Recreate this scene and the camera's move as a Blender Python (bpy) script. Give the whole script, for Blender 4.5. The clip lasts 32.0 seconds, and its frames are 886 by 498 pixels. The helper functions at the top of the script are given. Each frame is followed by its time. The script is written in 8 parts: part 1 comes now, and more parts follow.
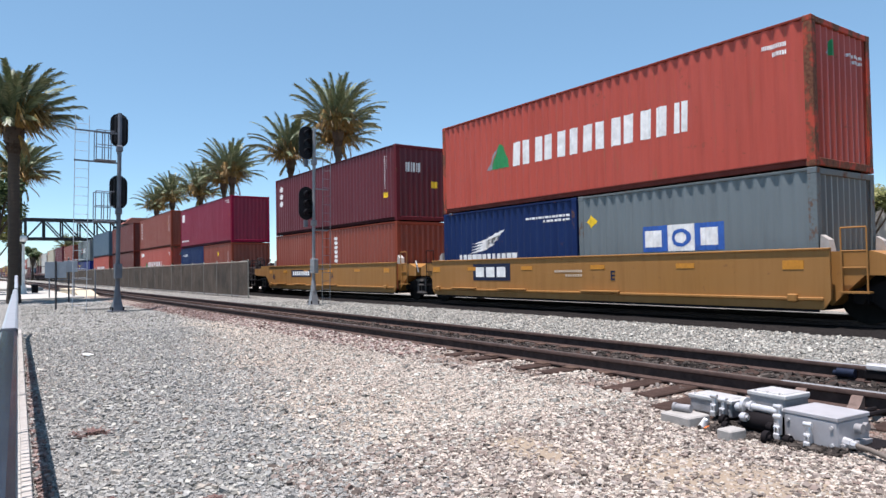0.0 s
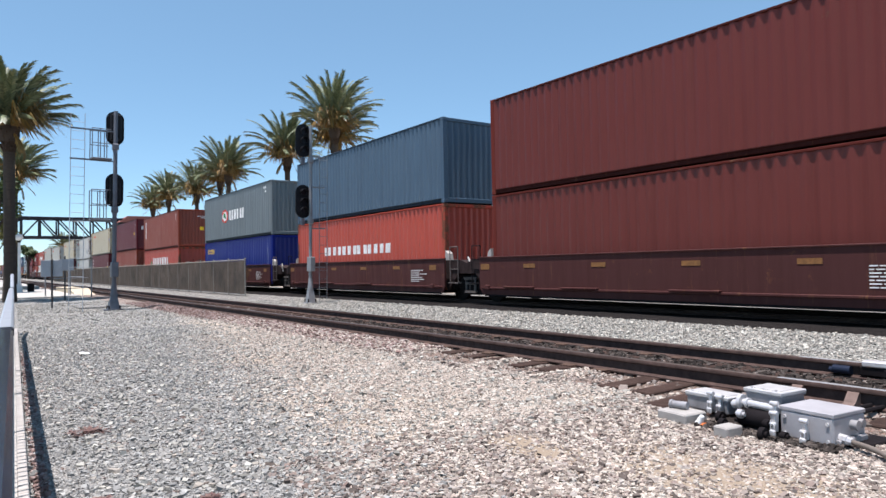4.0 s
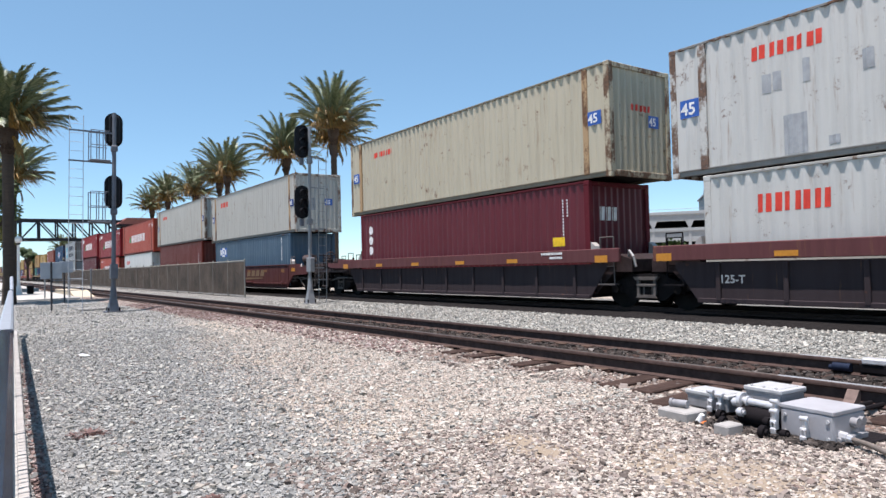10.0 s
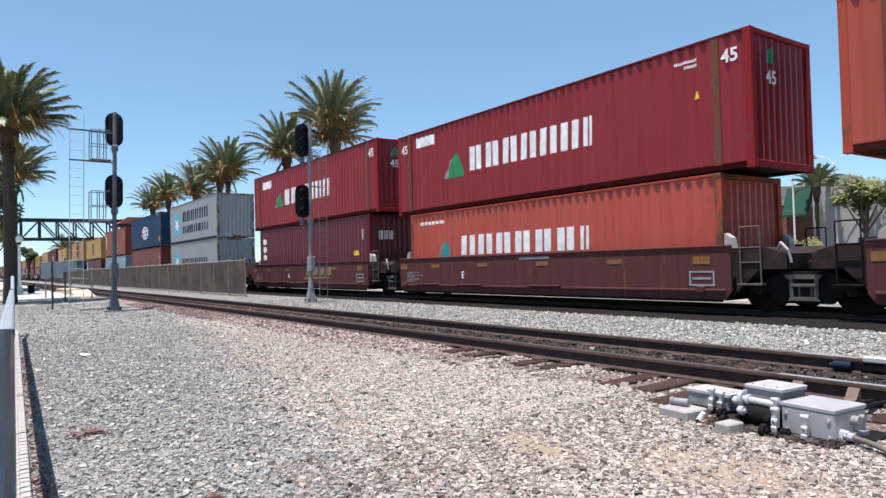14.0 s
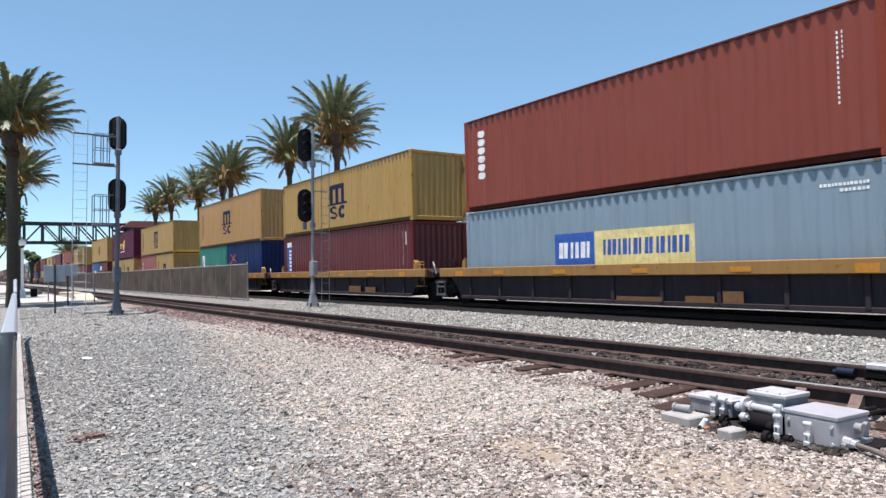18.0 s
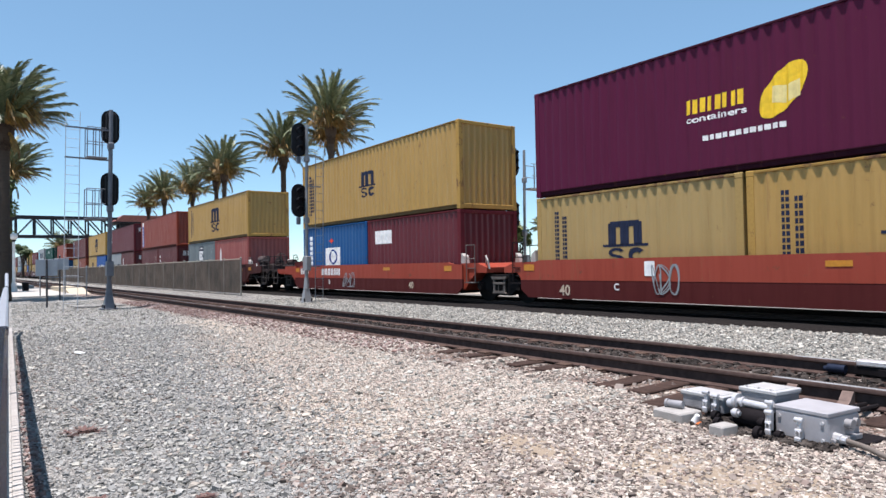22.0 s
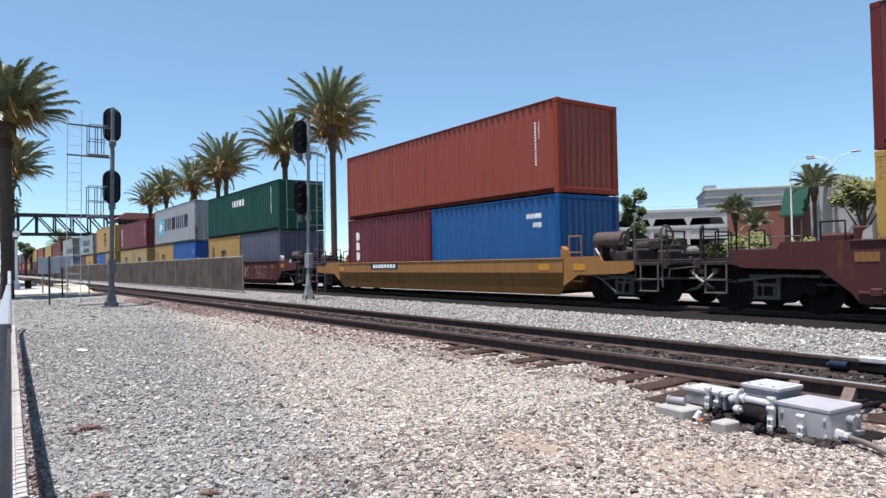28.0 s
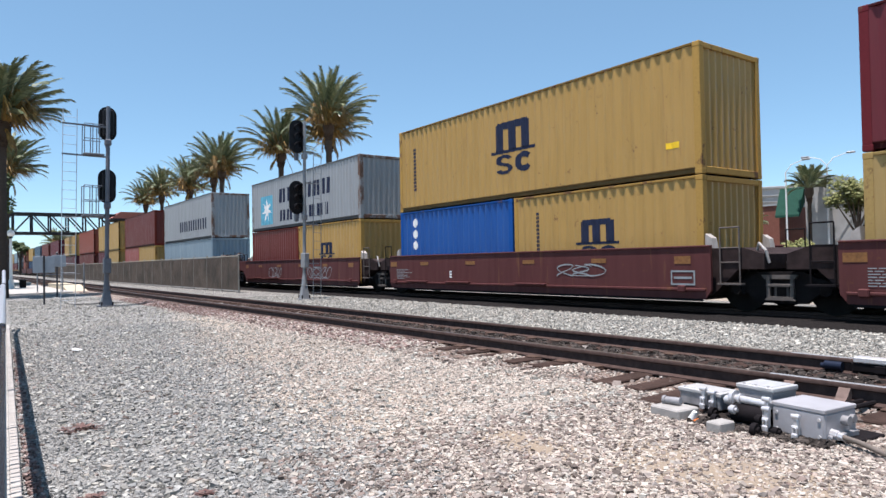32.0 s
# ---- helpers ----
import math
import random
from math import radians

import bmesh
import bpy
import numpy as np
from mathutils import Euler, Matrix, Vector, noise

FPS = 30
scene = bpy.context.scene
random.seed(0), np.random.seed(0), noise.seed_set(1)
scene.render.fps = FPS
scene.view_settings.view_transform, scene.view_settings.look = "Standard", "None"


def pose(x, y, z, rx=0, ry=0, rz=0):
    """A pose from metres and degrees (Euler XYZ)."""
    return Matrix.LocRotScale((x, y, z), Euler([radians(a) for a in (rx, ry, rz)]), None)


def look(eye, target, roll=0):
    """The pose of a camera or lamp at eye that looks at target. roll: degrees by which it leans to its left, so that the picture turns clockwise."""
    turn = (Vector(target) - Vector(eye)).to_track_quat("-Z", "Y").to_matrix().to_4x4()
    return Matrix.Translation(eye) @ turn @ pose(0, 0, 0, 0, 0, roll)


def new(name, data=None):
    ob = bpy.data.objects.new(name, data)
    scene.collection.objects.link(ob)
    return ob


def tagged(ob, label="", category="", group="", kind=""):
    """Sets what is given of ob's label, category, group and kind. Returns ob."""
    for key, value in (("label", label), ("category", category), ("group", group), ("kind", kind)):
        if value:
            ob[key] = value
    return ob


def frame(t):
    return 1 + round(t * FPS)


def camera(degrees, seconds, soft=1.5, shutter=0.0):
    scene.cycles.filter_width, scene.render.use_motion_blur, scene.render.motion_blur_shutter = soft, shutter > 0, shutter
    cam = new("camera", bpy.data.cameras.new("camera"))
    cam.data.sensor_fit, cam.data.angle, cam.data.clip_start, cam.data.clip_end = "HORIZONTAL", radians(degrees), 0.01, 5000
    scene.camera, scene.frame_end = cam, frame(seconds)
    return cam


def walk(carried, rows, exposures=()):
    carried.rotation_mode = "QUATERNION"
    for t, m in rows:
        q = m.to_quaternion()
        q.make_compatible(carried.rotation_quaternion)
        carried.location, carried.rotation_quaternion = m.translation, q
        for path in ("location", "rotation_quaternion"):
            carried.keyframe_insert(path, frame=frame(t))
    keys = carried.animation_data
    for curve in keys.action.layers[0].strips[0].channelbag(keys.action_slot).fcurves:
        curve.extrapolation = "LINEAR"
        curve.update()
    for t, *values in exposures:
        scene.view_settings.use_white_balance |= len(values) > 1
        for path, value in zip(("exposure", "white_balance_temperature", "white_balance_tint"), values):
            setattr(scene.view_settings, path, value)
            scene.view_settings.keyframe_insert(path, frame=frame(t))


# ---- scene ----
# World: x along the tracks (the train runs towards +x), y across them, z up from the rail heads.
EYE_Z = 1.129
cam = camera(67.015, 32.0, soft=1.5, shutter=0.0)


def aim(yaw, pitch, roll):
    return pose(0, 0, EYE_Z, 90 + pitch, 0, yaw) @ pose(0, 0, 0, 0, 0, roll)


walk(cam, [
    (0, aim(54.895, 1.598, -1.025)), (0.5, aim(54.871, 1.663, -1.014)),
    (1, aim(54.823, 1.568, -1.091)), (1.5, aim(54.749, 1.496, -1.080)),
    (2, aim(54.677, 1.401, -1.113)), (2.5, aim(54.681, 1.308, -1.057)),
    (3, aim(54.670, 1.350, -1.045)), (3.5, aim(54.681, 1.396, -1.129)),
    (5.5, aim(54.485, 1.383, -1.051)), (6, aim(54.447, 1.345, -1.081)),
    (6.5, aim(54.446, 1.308, -1.165)), (7, aim(54.416, 1.295, -1.174)),
    (7.5, aim(54.441, 1.289, -1.168)), (8, aim(54.461, 1.301, -1.188)),
    (8.5, aim(54.513, 1.287, -1.244)), (9, aim(54.541, 1.323, -1.436)),
    (9.5, aim(54.604, 1.418, -1.379)), (10, aim(54.592, 1.399, -1.465)),
    (10.5, aim(54.710, 1.416, -1.529)), (11, aim(54.739, 1.399, -1.446)),
    (11.5, aim(54.765, 1.405, -1.425)), (12, aim(54.741, 1.351, -1.397)),
    (12.5, aim(54.742, 1.322, -1.464)), (13, aim(54.713, 1.282, -1.400)),
    (13.5, aim(54.744, 1.316, -1.451)), (14, aim(54.646, 1.305, -1.554)),
    (14.5, aim(54.533, 1.318, -1.559)), (16.5, aim(54.668, 1.743, -1.472)),
    (17, aim(54.727, 1.834, -1.501)), (17.5, aim(54.746, 1.849, -1.410)),
    (18, aim(54.822, 1.732, -1.334)), (18.5, aim(54.842, 1.672, -1.346)),
    (19, aim(55.005, 1.573, -1.454)), (19.5, aim(55.043, 1.556, -1.493)),
    (20, aim(54.922, 1.532, -1.624)), (20.5, aim(54.707, 1.547, -1.354)),
    (21, aim(54.488, 1.504, -1.306)), (21.5, aim(54.366, 1.395, -1.347)),
    (22, aim(54.313, 1.345, -1.112)), (22.5, aim(54.267, 1.350, -1.137)),
    (23, aim(54.092, 1.345, -1.130)), (23.5, aim(54.079, 1.326, -1.177)),
    (24, aim(54.136, 1.241, -1.202)), (24.5, aim(54.164, 1.144, -1.254)),
    (25, aim(54.166, 1.066, -1.143)), (25.5, aim(54.277, 0.981, -1.310)),
    (27.5, aim(54.524, 1.140, -1.207)), (28, aim(54.471, 1.095, -1.200)),
    (28.5, aim(54.415, 1.005, -1.047)), (29, aim(54.307, 0.968, -1.200)),
    (29.5, aim(54.185, 0.911, -1.281)), (30, aim(54.145, 0.912, -1.298)),
    (30.5, aim(54.127, 0.936, -1.273)), (31, aim(54.103, 0.997, -1.133)),
    (31.5, aim(54.085, 1.079, -1.102)), (32, aim(54.141, 1.083, -1.101)),
], exposures=[(0, 0.94, 6400, 9.8), (32, 0.94, 6400, 9.8)])

# ---- light: clear midday sky, sun almost overhead from behind the camera ----
SUN_EL, SUN_AZ = radians(78.0), radians(-8.0)
world = bpy.data.worlds.new("sky")
scene.world = world
world.use_nodes = True
wn = world.node_tree.nodes
wl = world.node_tree.links
sky = wn.new("ShaderNodeTexSky")
sky.sky_type = "NISHITA"
sky.sun_disc = False
sky.sun_elevation = SUN_EL
sky.sun_rotation = radians(180) + SUN_AZ
sky.altitude = 900
sky.air_density = 0.8
sky.dust_density = 0.0
sky.ozone_density = 1.8
hue = wn.new("ShaderNodeMix")
hue.data_type, hue.blend_type = "RGBA", "MULTIPLY"
hue.inputs[0].default_value = 1.0
hue.inputs[7].default_value = (0.92, 1.0, 0.95, 1)
wl.new(sky.outputs["Color"], hue.inputs[6])
# thin summer haze evens the sky between the zenith and the horizon
haze = wn.new("ShaderNodeMix")
haze.data_type = "RGBA"
haze.inputs[0].default_value = 0.45
haze.inputs[7].default_value = (1.14, 2.02, 3.02, 1)
wl.new(hue.outputs[2], haze.inputs[6])
wl.new(haze.outputs[2], wn["Background"].inputs["Color"])
wn["Background"].inputs["Strength"].default_value = 0.119
sun_data = bpy.data.lights.new("sun", "SUN")
sun_data.energy = 4.6
sun_data.angle = radians(0.53)
sun_data.color = (1.0, 0.920, 0.915)
sun = new("sun", sun_data)
sun.matrix_world = look((0, 0, 0), (math.cos(SUN_EL) * math.sin(SUN_AZ), math.cos(SUN_EL) * math.cos(SUN_AZ), -math.sin(SUN_EL)))

# ---- helpers for meshes and parts ----
class Build:
    """Collects vertices and faces of one mesh."""

    def __init__(self):
        self.v, self.f = [], []

    def add(self, verts, faces):
        n = len(self.v)
        self.v.extend(tuple(p) for p in verts)
        self.f.extend(tuple(i + n for i in q) for q in faces)
        return self

    def box(self, x0, x1, y0, y1, z0, z1, bev=0.0):
        if bev <= 0:
            p = [(x, y, z) for x in (x0, x1) for y in (y0, y1) for z in (z0, z1)]
            return self.add(p, [(0, 1, 3, 2), (4, 6, 7, 5), (0, 4, 5, 1), (2, 3, 7, 6), (0, 2, 6, 4), (1, 5, 7, 3)])
        b = min(bev, (x1 - x0) * .45, (y1 - y0) * .45, (z1 - z0) * .45)
        p = []
        for z, i in ((z0, b), (z0 + b, 0), (z1 - b, 0), (z1, b)):
            p += [(x0 + i + b * (i == 0), y0 + i, z), (x1 - i - b * (i == 0), y0 + i, z), (x1 - i, y0 + i + b * (i == 0), z), (x1 - i, y1 - i - b * (i == 0), z),
                  (x1 - i - b * (i == 0), y1 - i, z), (x0 + i + b * (i == 0), y1 - i, z), (x0 + i, y1 - i - b * (i == 0), z), (x0 + i, y0 + i + b * (i == 0), z)]
        f = [tuple(range(7, -1, -1)), tuple(range(24, 32))]
        for k in range(3):
            for j in range(8):
                f.append((k * 8 + j, k * 8 + (j + 1) % 8, k * 8 + 8 + (j + 1) % 8, k * 8 + 8 + j))
        return self.add(p, f)

    def prism(self, pts, a0, a1, axis="y"):
        """A polygon, given in the two other axes in order, pulled along axis."""
        n = len(pts)
        put = {"x": lambda p, a: (a, p[0], p[1]), "y": lambda p, a: (p[0], a, p[1]), "z": lambda p, a: (p[0], p[1], a)}[axis]
        v = [put(p, a0) for p in pts] + [put(p, a1) for p in pts]
        f = [tuple(range(n)), tuple(range(2 * n - 1, n - 1, -1))]
        f += [(i, i + n, (i + 1) % n + n, (i + 1) % n) for i in range(n)]
        return self.add(v, f)

    def slant(self, z, k):
        """Leans all that lies below z inwards, by k metres for each metre down."""
        self.v = [(p[0], p[1] + k * max(0, z - p[2]), p[2]) for p in self.v]
        return self

    def tube(self, a, b, r, n=8, r2=None, caps=True):
        a, b = Vector(a), Vector(b)
        d = (b - a).normalized()
        s = d.orthogonal().normalized()
        t = d.cross(s)
        r2 = r if r2 is None else r2
        v = []
        for c, q in ((a, r), (b, r2)):
            for i in range(n):
                w = 2 * math.pi * i / n
                v.append(c + s * (q * math.cos(w)) + t * (q * math.sin(w)))
        f = [(i, (i + 1) % n, (i + 1) % n + n, i + n) for i in range(n)]
        if caps:
            f += [tuple(range(n - 1, -1, -1)), tuple(range(n, 2 * n))]
        return self.add(v, f)

    def path(self, pts, r, n=6):
        for a, b in zip(pts, pts[1:]):
            self.tube(a, b, r, n)
        return self

    def mesh(self, name, smooth=0):
        m = bpy.data.meshes.new(name)
        m.from_pydata(self.v, [], self.f)
        b = bmesh.new()
        b.from_mesh(m)
        bmesh.ops.recalc_face_normals(b, faces=b.faces)
        b.to_mesh(m)
        b.free()
        if smooth:
            m.polygons.foreach_set("use_smooth", [True] * len(m.polygons))
            m.set_sharp_from_angle(angle=radians(smooth))
        return m


def part(name, mesh, material, parent, label="", at=None):
    """One mesh object under a thing or a part; the material sits on the object, so meshes can be shared."""
    ob = new(name, mesh)
    if not mesh.materials:
        mesh.materials.append(material)
    ob.material_slots[0].link = "OBJECT"
    ob.material_slots[0].material = material
    if parent is not None:
        ob.parent = parent
    if at is not None:
        ob.matrix_basis = at
    if label:
        ob["label"] = label
    return ob


def thing(name, label, category, group="", at=None, kind=""):
    ob = new(name)
    ob.empty_display_size = 0.2
    if at is not None:
        ob.matrix_basis = at
    return tagged(ob, label, category, group, kind)


CACHE = {}


def shared(key, make, smooth=0):
    if key not in CACHE:
        CACHE[key] = make().mesh(key if isinstance(key, str) else str(key[0]), smooth)
    return CACHE[key]


# ---- materials ----
class Nodes:
    def __init__(self, name, rough=0.6, metal=0.0, spec=0.5):
        self.m = bpy.data.materials.new(name)
        self.m.use_nodes = True
        self.t = self.m.node_tree
        self.p = self.t.nodes["Principled BSDF"]
        self.p.inputs["Roughness"].default_value = rough
        self.p.inputs["Metallic"].default_value = metal
        self.p.inputs["Specular IOR Level"].default_value = spec
        self.co = self.t.nodes.new("ShaderNodeTexCoord")
        self.info = None

    def link(self, a, b):
        self.t.links.new(a, b)

    def noise(self, scale, detail=4, rough=0.55, vec=None, stretch=None, vary=0.0):
        n = self.t.nodes.new("ShaderNodeTexNoise")
        n.inputs["Scale"].default_value = scale
        n.inputs["Detail"].default_value = detail
        n.inputs["Roughness"].default_value = rough
        src = vec or self.co.outputs["Object"]
        if stretch:
            mp = self.t.nodes.new("ShaderNodeMapping")
            mp.inputs["Scale"].default_value = stretch
            self.link(src, mp.inputs["Vector"])
            src = mp.outputs["Vector"]
        self.link(src, n.inputs["Vector"])
        if vary:
            n.noise_dimensions = "4D"
            self.link(self.math("MULTIPLY", self.random(), vary), n.inputs["W"])
        return n.outputs["Fac"]

    def random(self):
        if self.info is None:
            self.info = self.t.nodes.new("ShaderNodeObjectInfo")
        return self.info.outputs["Random"]

    def island(self):
        return self.t.nodes.new("ShaderNodeNewGeometry").outputs["Random Per Island"]

    def math(self, op, a, b=None, clamp=False):
        n = self.t.nodes.new("ShaderNodeMath")
        n.operation, n.use_clamp = op, clamp
        for i, q in enumerate((a, b)):
            if q is None:
                continue
            if isinstance(q, (int, float)):
                n.inputs[i].default_value = q
            else:
                self.link(q, n.inputs[i])
        return n.outputs[0]

    def ramp(self, fac, stops):
        n = self.t.nodes.new("ShaderNodeValToRGB")
        e = n.color_ramp.elements
        while len(e) < len(stops):
            e.new(0.5)
        for q, (pos, c) in zip(e, stops):
            q.position = pos
            q.color = (c, c, c, 1) if isinstance(c, (int, float)) else (*c, 1)
        self.link(fac, n.inputs["Fac"])
        return n.outputs["Color"]

    def mix(self, fac, a, b, mode="MIX"):
        n = self.t.nodes.new("ShaderNodeMix")
        n.data_type, n.blend_type = "RGBA", mode
        if isinstance(fac, (int, float)):
            n.inputs[0].default_value = fac
        else:
            self.link(fac, n.inputs[0])
        for i, q in ((6, a), (7, b)):
            if isinstance(q, tuple):
                n.inputs[i].default_value = (*q, 1)
            else:
                self.link(q, n.inputs[i])
        return n.outputs[2]

    def bump(self, height, strength=0.3, dist=0.01):
        n = self.t.nodes.new("ShaderNodeBump")
        n.inputs["Strength"].default_value = strength
        n.inputs["Distance"].default_value = dist
        self.link(height, n.inputs["Height"])
        self.link(n.outputs["Normal"], self.p.inputs["Normal"])

    def color(self, c):
        if isinstance(c, tuple):
            self.p.inputs["Base Color"].default_value = (*c, 1)
        else:
            self.link(c, self.p.inputs["Base Color"])
        return self

    def rough(self, c):
        self.link(c, self.p.inputs["Roughness"])
        return self


MATS = {}


def paint(name, rgb, rust=0.25, fade=0.30, rough=0.42):
    """Weathered steel paint: faded patches, vertical streaks, rust spots and scratches."""
    if name in MATS:
        return MATS[name]
    n = Nodes(name, rough, 0, 0.28 if max(rgb) > 0.1 else 0.12)
    n.p.inputs["Coat Weight"].default_value = 0.04 if max(rgb) > 0.1 else 0.0
    n.p.inputs["Coat Roughness"].default_value = 0.25
    big = n.noise(0.55, 3, 0.6, vary=40)
    streak = n.noise(1.0, 5, 0.65, stretch=(5.0, 5.0, 0.35), vary=40)
    fine = n.noise(22, 6, 0.7)
    spot = n.noise(3.2, 8, 0.75, vary=40)
    g = sum(rgb) / 3
    pale = tuple(min(1, c * 0.95 + g * 0.14 + 0.05 * min(g, 0.25)) for c in rgb)
    dark = tuple(c * 0.72 for c in rgb)
    base = n.mix(n.ramp(big, [(0.35, 0.0), (0.72, fade)]), rgb, pale)
    base = n.mix(n.ramp(streak, [(0.46, 0.0), (0.70, 0.55)]), base, dark)
    base = n.mix(n.ramp(fine, [(0.40, 0.0), (0.75, 0.18)]), base, pale)
    mask = n.ramp(spot, [(0.665 - rust * 0.09, 0.0), (0.72 - rust * 0.07, 0.85)])
    base = n.mix(mask, base, (0.12, 0.050, 0.026))
    if rust > 0.4:
        run = n.noise(1.0, 6, 0.72, stretch=(7.0, 7.0, 0.55), vary=40)
        base = n.mix(n.ramp(run, [(0.66 - 0.10 * rust, 0.0), (0.80 - 0.08 * rust, 0.70)]), base, (0.20, 0.10, 0.045))
    n.color(base)
    n.rough(n.ramp(streak, [(0.3, rough - 0.10), (0.7, rough + 0.16)]))
    n.bump(n.mix(0.5, spot, big), 0.10, 0.02)
    MATS[name] = n.m
    return n.m


def rusty(name, rgb, much):
    """Painted edge steel with flaking rust and brown runs."""
    if name in MATS:
        return MATS[name]
    n = Nodes(name, 0.7, 0, 0.12)
    patch = n.noise(2.6, 5, 0.62, stretch=(1.0, 1.0, 0.55), vary=60)
    fine = n.noise(16, 4, 0.6)
    brown = n.mix(n.ramp(fine, [(0.35, 0.0), (0.65, 1.0)]), (0.060, 0.030, 0.020), (0.15, 0.078, 0.045))
    base = n.mix(n.ramp(fine, [(0.4, 0.0), (0.7, 0.4)]), rgb, tuple(c * 0.7 for c in rgb))
    edge = n.math("ADD", n.math("MULTIPLY", patch, 0.8), n.math("MULTIPLY", fine, 0.2))
    n.color(n.mix(n.ramp(edge, [(0.60 - much * 0.16, 0.0), (0.66 - much * 0.14, 0.92)]), base, brown))
    n.bump(edge, 0.3, 0.01)
    MATS[name] = n.m
    return n.m


def plain(name, rgb, rough=0.6, metal=0.0, var=0.25, scale=8.0, bump=0.1):
    """A surface with soft variation at two scales."""
    if name in MATS:
        return MATS[name]
    n = Nodes(name, rough, metal, 0.35 if max(rgb) > 0.12 else 0.12)
    a = n.noise(scale, 5, 0.6, vary=30)
    b = n.noise(scale * 9, 4, 0.6)
    lo, hi = tuple(c * (1 - var) for c in rgb), tuple(min(1, c * (1 + var)) for c in rgb)
    c = n.mix(n.ramp(a, [(0.3, 0.0), (0.7, 1.0)]), lo, hi)
    c = n.mix(n.ramp(b, [(0.35, 0.0), (0.8, 0.3)]), c, lo)
    n.color(c)
    n.bump(b, bump, 0.01)
    MATS[name] = n.m
    return n.m


def gravel_material(name, tones, size, sand=None, side=None):
    """Crushed stone: flat angular chips of several tones over grit; sand shows through in patches."""
    n = Nodes(name, 0.95, 0, 0.12)
    k = len(tones)
    pos = n.co.outputs["Object"]

    def chips(scale):
        v = n.t.nodes.new("ShaderNodeTexVoronoi")
        v.inputs["Scale"].default_value = scale
        n.link(pos, v.inputs["Vector"])
        e = n.t.nodes.new("ShaderNodeTexVoronoi")
        e.feature = "DISTANCE_TO_EDGE"
        e.inputs["Scale"].default_value = scale
        n.link(pos, e.inputs["Vector"])
        s = n.t.nodes.new("ShaderNodeSeparateColor")
        n.link(v.outputs["Color"], s.inputs["Color"])
        return s.outputs[0], s.outputs[1], e.outputs["Distance"]

    def stops(tt):
        return [((i + 0.5) / k, c) for i, c in enumerate(tt)]

    r1, h1, e1 = chips(1 / size)
    r2, h2, e2 = chips(2.1 / size)
    pick = n.ramp(n.noise(0.9 / size, 2), [(0.46, 0.0), (0.54, 1.0)])
    tone = n.mix(pick, n.ramp(r1, stops(tones)), n.ramp(r2, stops(tones[::-1])))
    if side:
        xyz = n.t.nodes.new("ShaderNodeSeparateXYZ")
        n.link(pos, xyz.inputs[0])
        lean = n.math("ADD", n.math("ADD", xyz.outputs["Y"], n.math("MULTIPLY", xyz.outputs["X"], 0.176)), n.math("MULTIPLY", n.noise(0.5, 5, 0.62), 2.2))
        cool = n.mix(pick, n.ramp(r1, stops(side)), n.ramp(r2, stops(side[::-1])))
        tone = n.mix(n.ramp(n.math("MULTIPLY", lean, 0.25), [(0.52, 1.0), (0.76, 0.0)]), tone, cool)
    big = n.noise(0.6, 5, 0.62)
    tone = n.mix(n.ramp(big, [(0.38, 0.0), (0.70, 0.30)]), tone, tuple(c * 0.62 for c in tones[1]))
    gap = n.mix(pick, n.ramp(e1, [(0.0, 0.25), (0.10, 1.0)]), n.ramp(e2, [(0.0, 0.35), (0.14, 1.0)]))
    col = n.mix(1.0, tone, gap, "MULTIPLY")
    if sand:
        patch = n.ramp(n.noise(0.55, 7, 0.70, stretch=(0.8, 1.2, 1)), [(0.47, 0.0), (0.60, 0.85)])
        if side:
            patch = n.math("MULTIPLY", patch, n.ramp(n.math("MULTIPLY", lean, 0.25), [(0.50, 0.0), (0.70, 1.0)]))
        grit = n.ramp(n.noise(150, 4, 0.7), [(0.3, 0.0), (0.7, 1.0)])
        patch = n.math("MULTIPLY", patch, n.mix(pick, n.ramp(r1, [(0.30, 0.25), (0.42, 1.0)]), n.ramp(r2, [(0.30, 0.25), (0.42, 1.0)])))
        col = n.mix(patch, col, n.mix(grit, tuple(c * 0.66 for c in sand), tuple(min(1, c * 1.08) for c in sand)))
    n.color(col)
    n.bump(n.math("ADD", n.math("MULTIPLY", n.mix(pick, h1, h2), 0.7), n.math("MULTIPLY", n.noise(2.5 / size, 4), 0.6)), 1.0, size * 0.55)
    return n.m


def stone_material(name, tones):
    n = Nodes(name, 0.95, 0, 0.12)
    k = len(tones)
    mean = [sum(t[i] for t in tones) / k for i in range(3)]
    tones = [tuple(0.78 * t[i] + 0.22 * mean[i] for i in range(3)) for t in tones]
    c = n.ramp(n.island(), [((i + 0.5) / k, t) for i, t in enumerate(tones)])
    f = n.noise(40, 5, 0.65)
    n.color(n.mix(n.ramp(f, [(0.35, 0.0), (0.75, 0.35)]), c, tuple(q * 0.55 for q in tones[0])))
    n.bump(f, 0.3, 0.004)
    return n.m


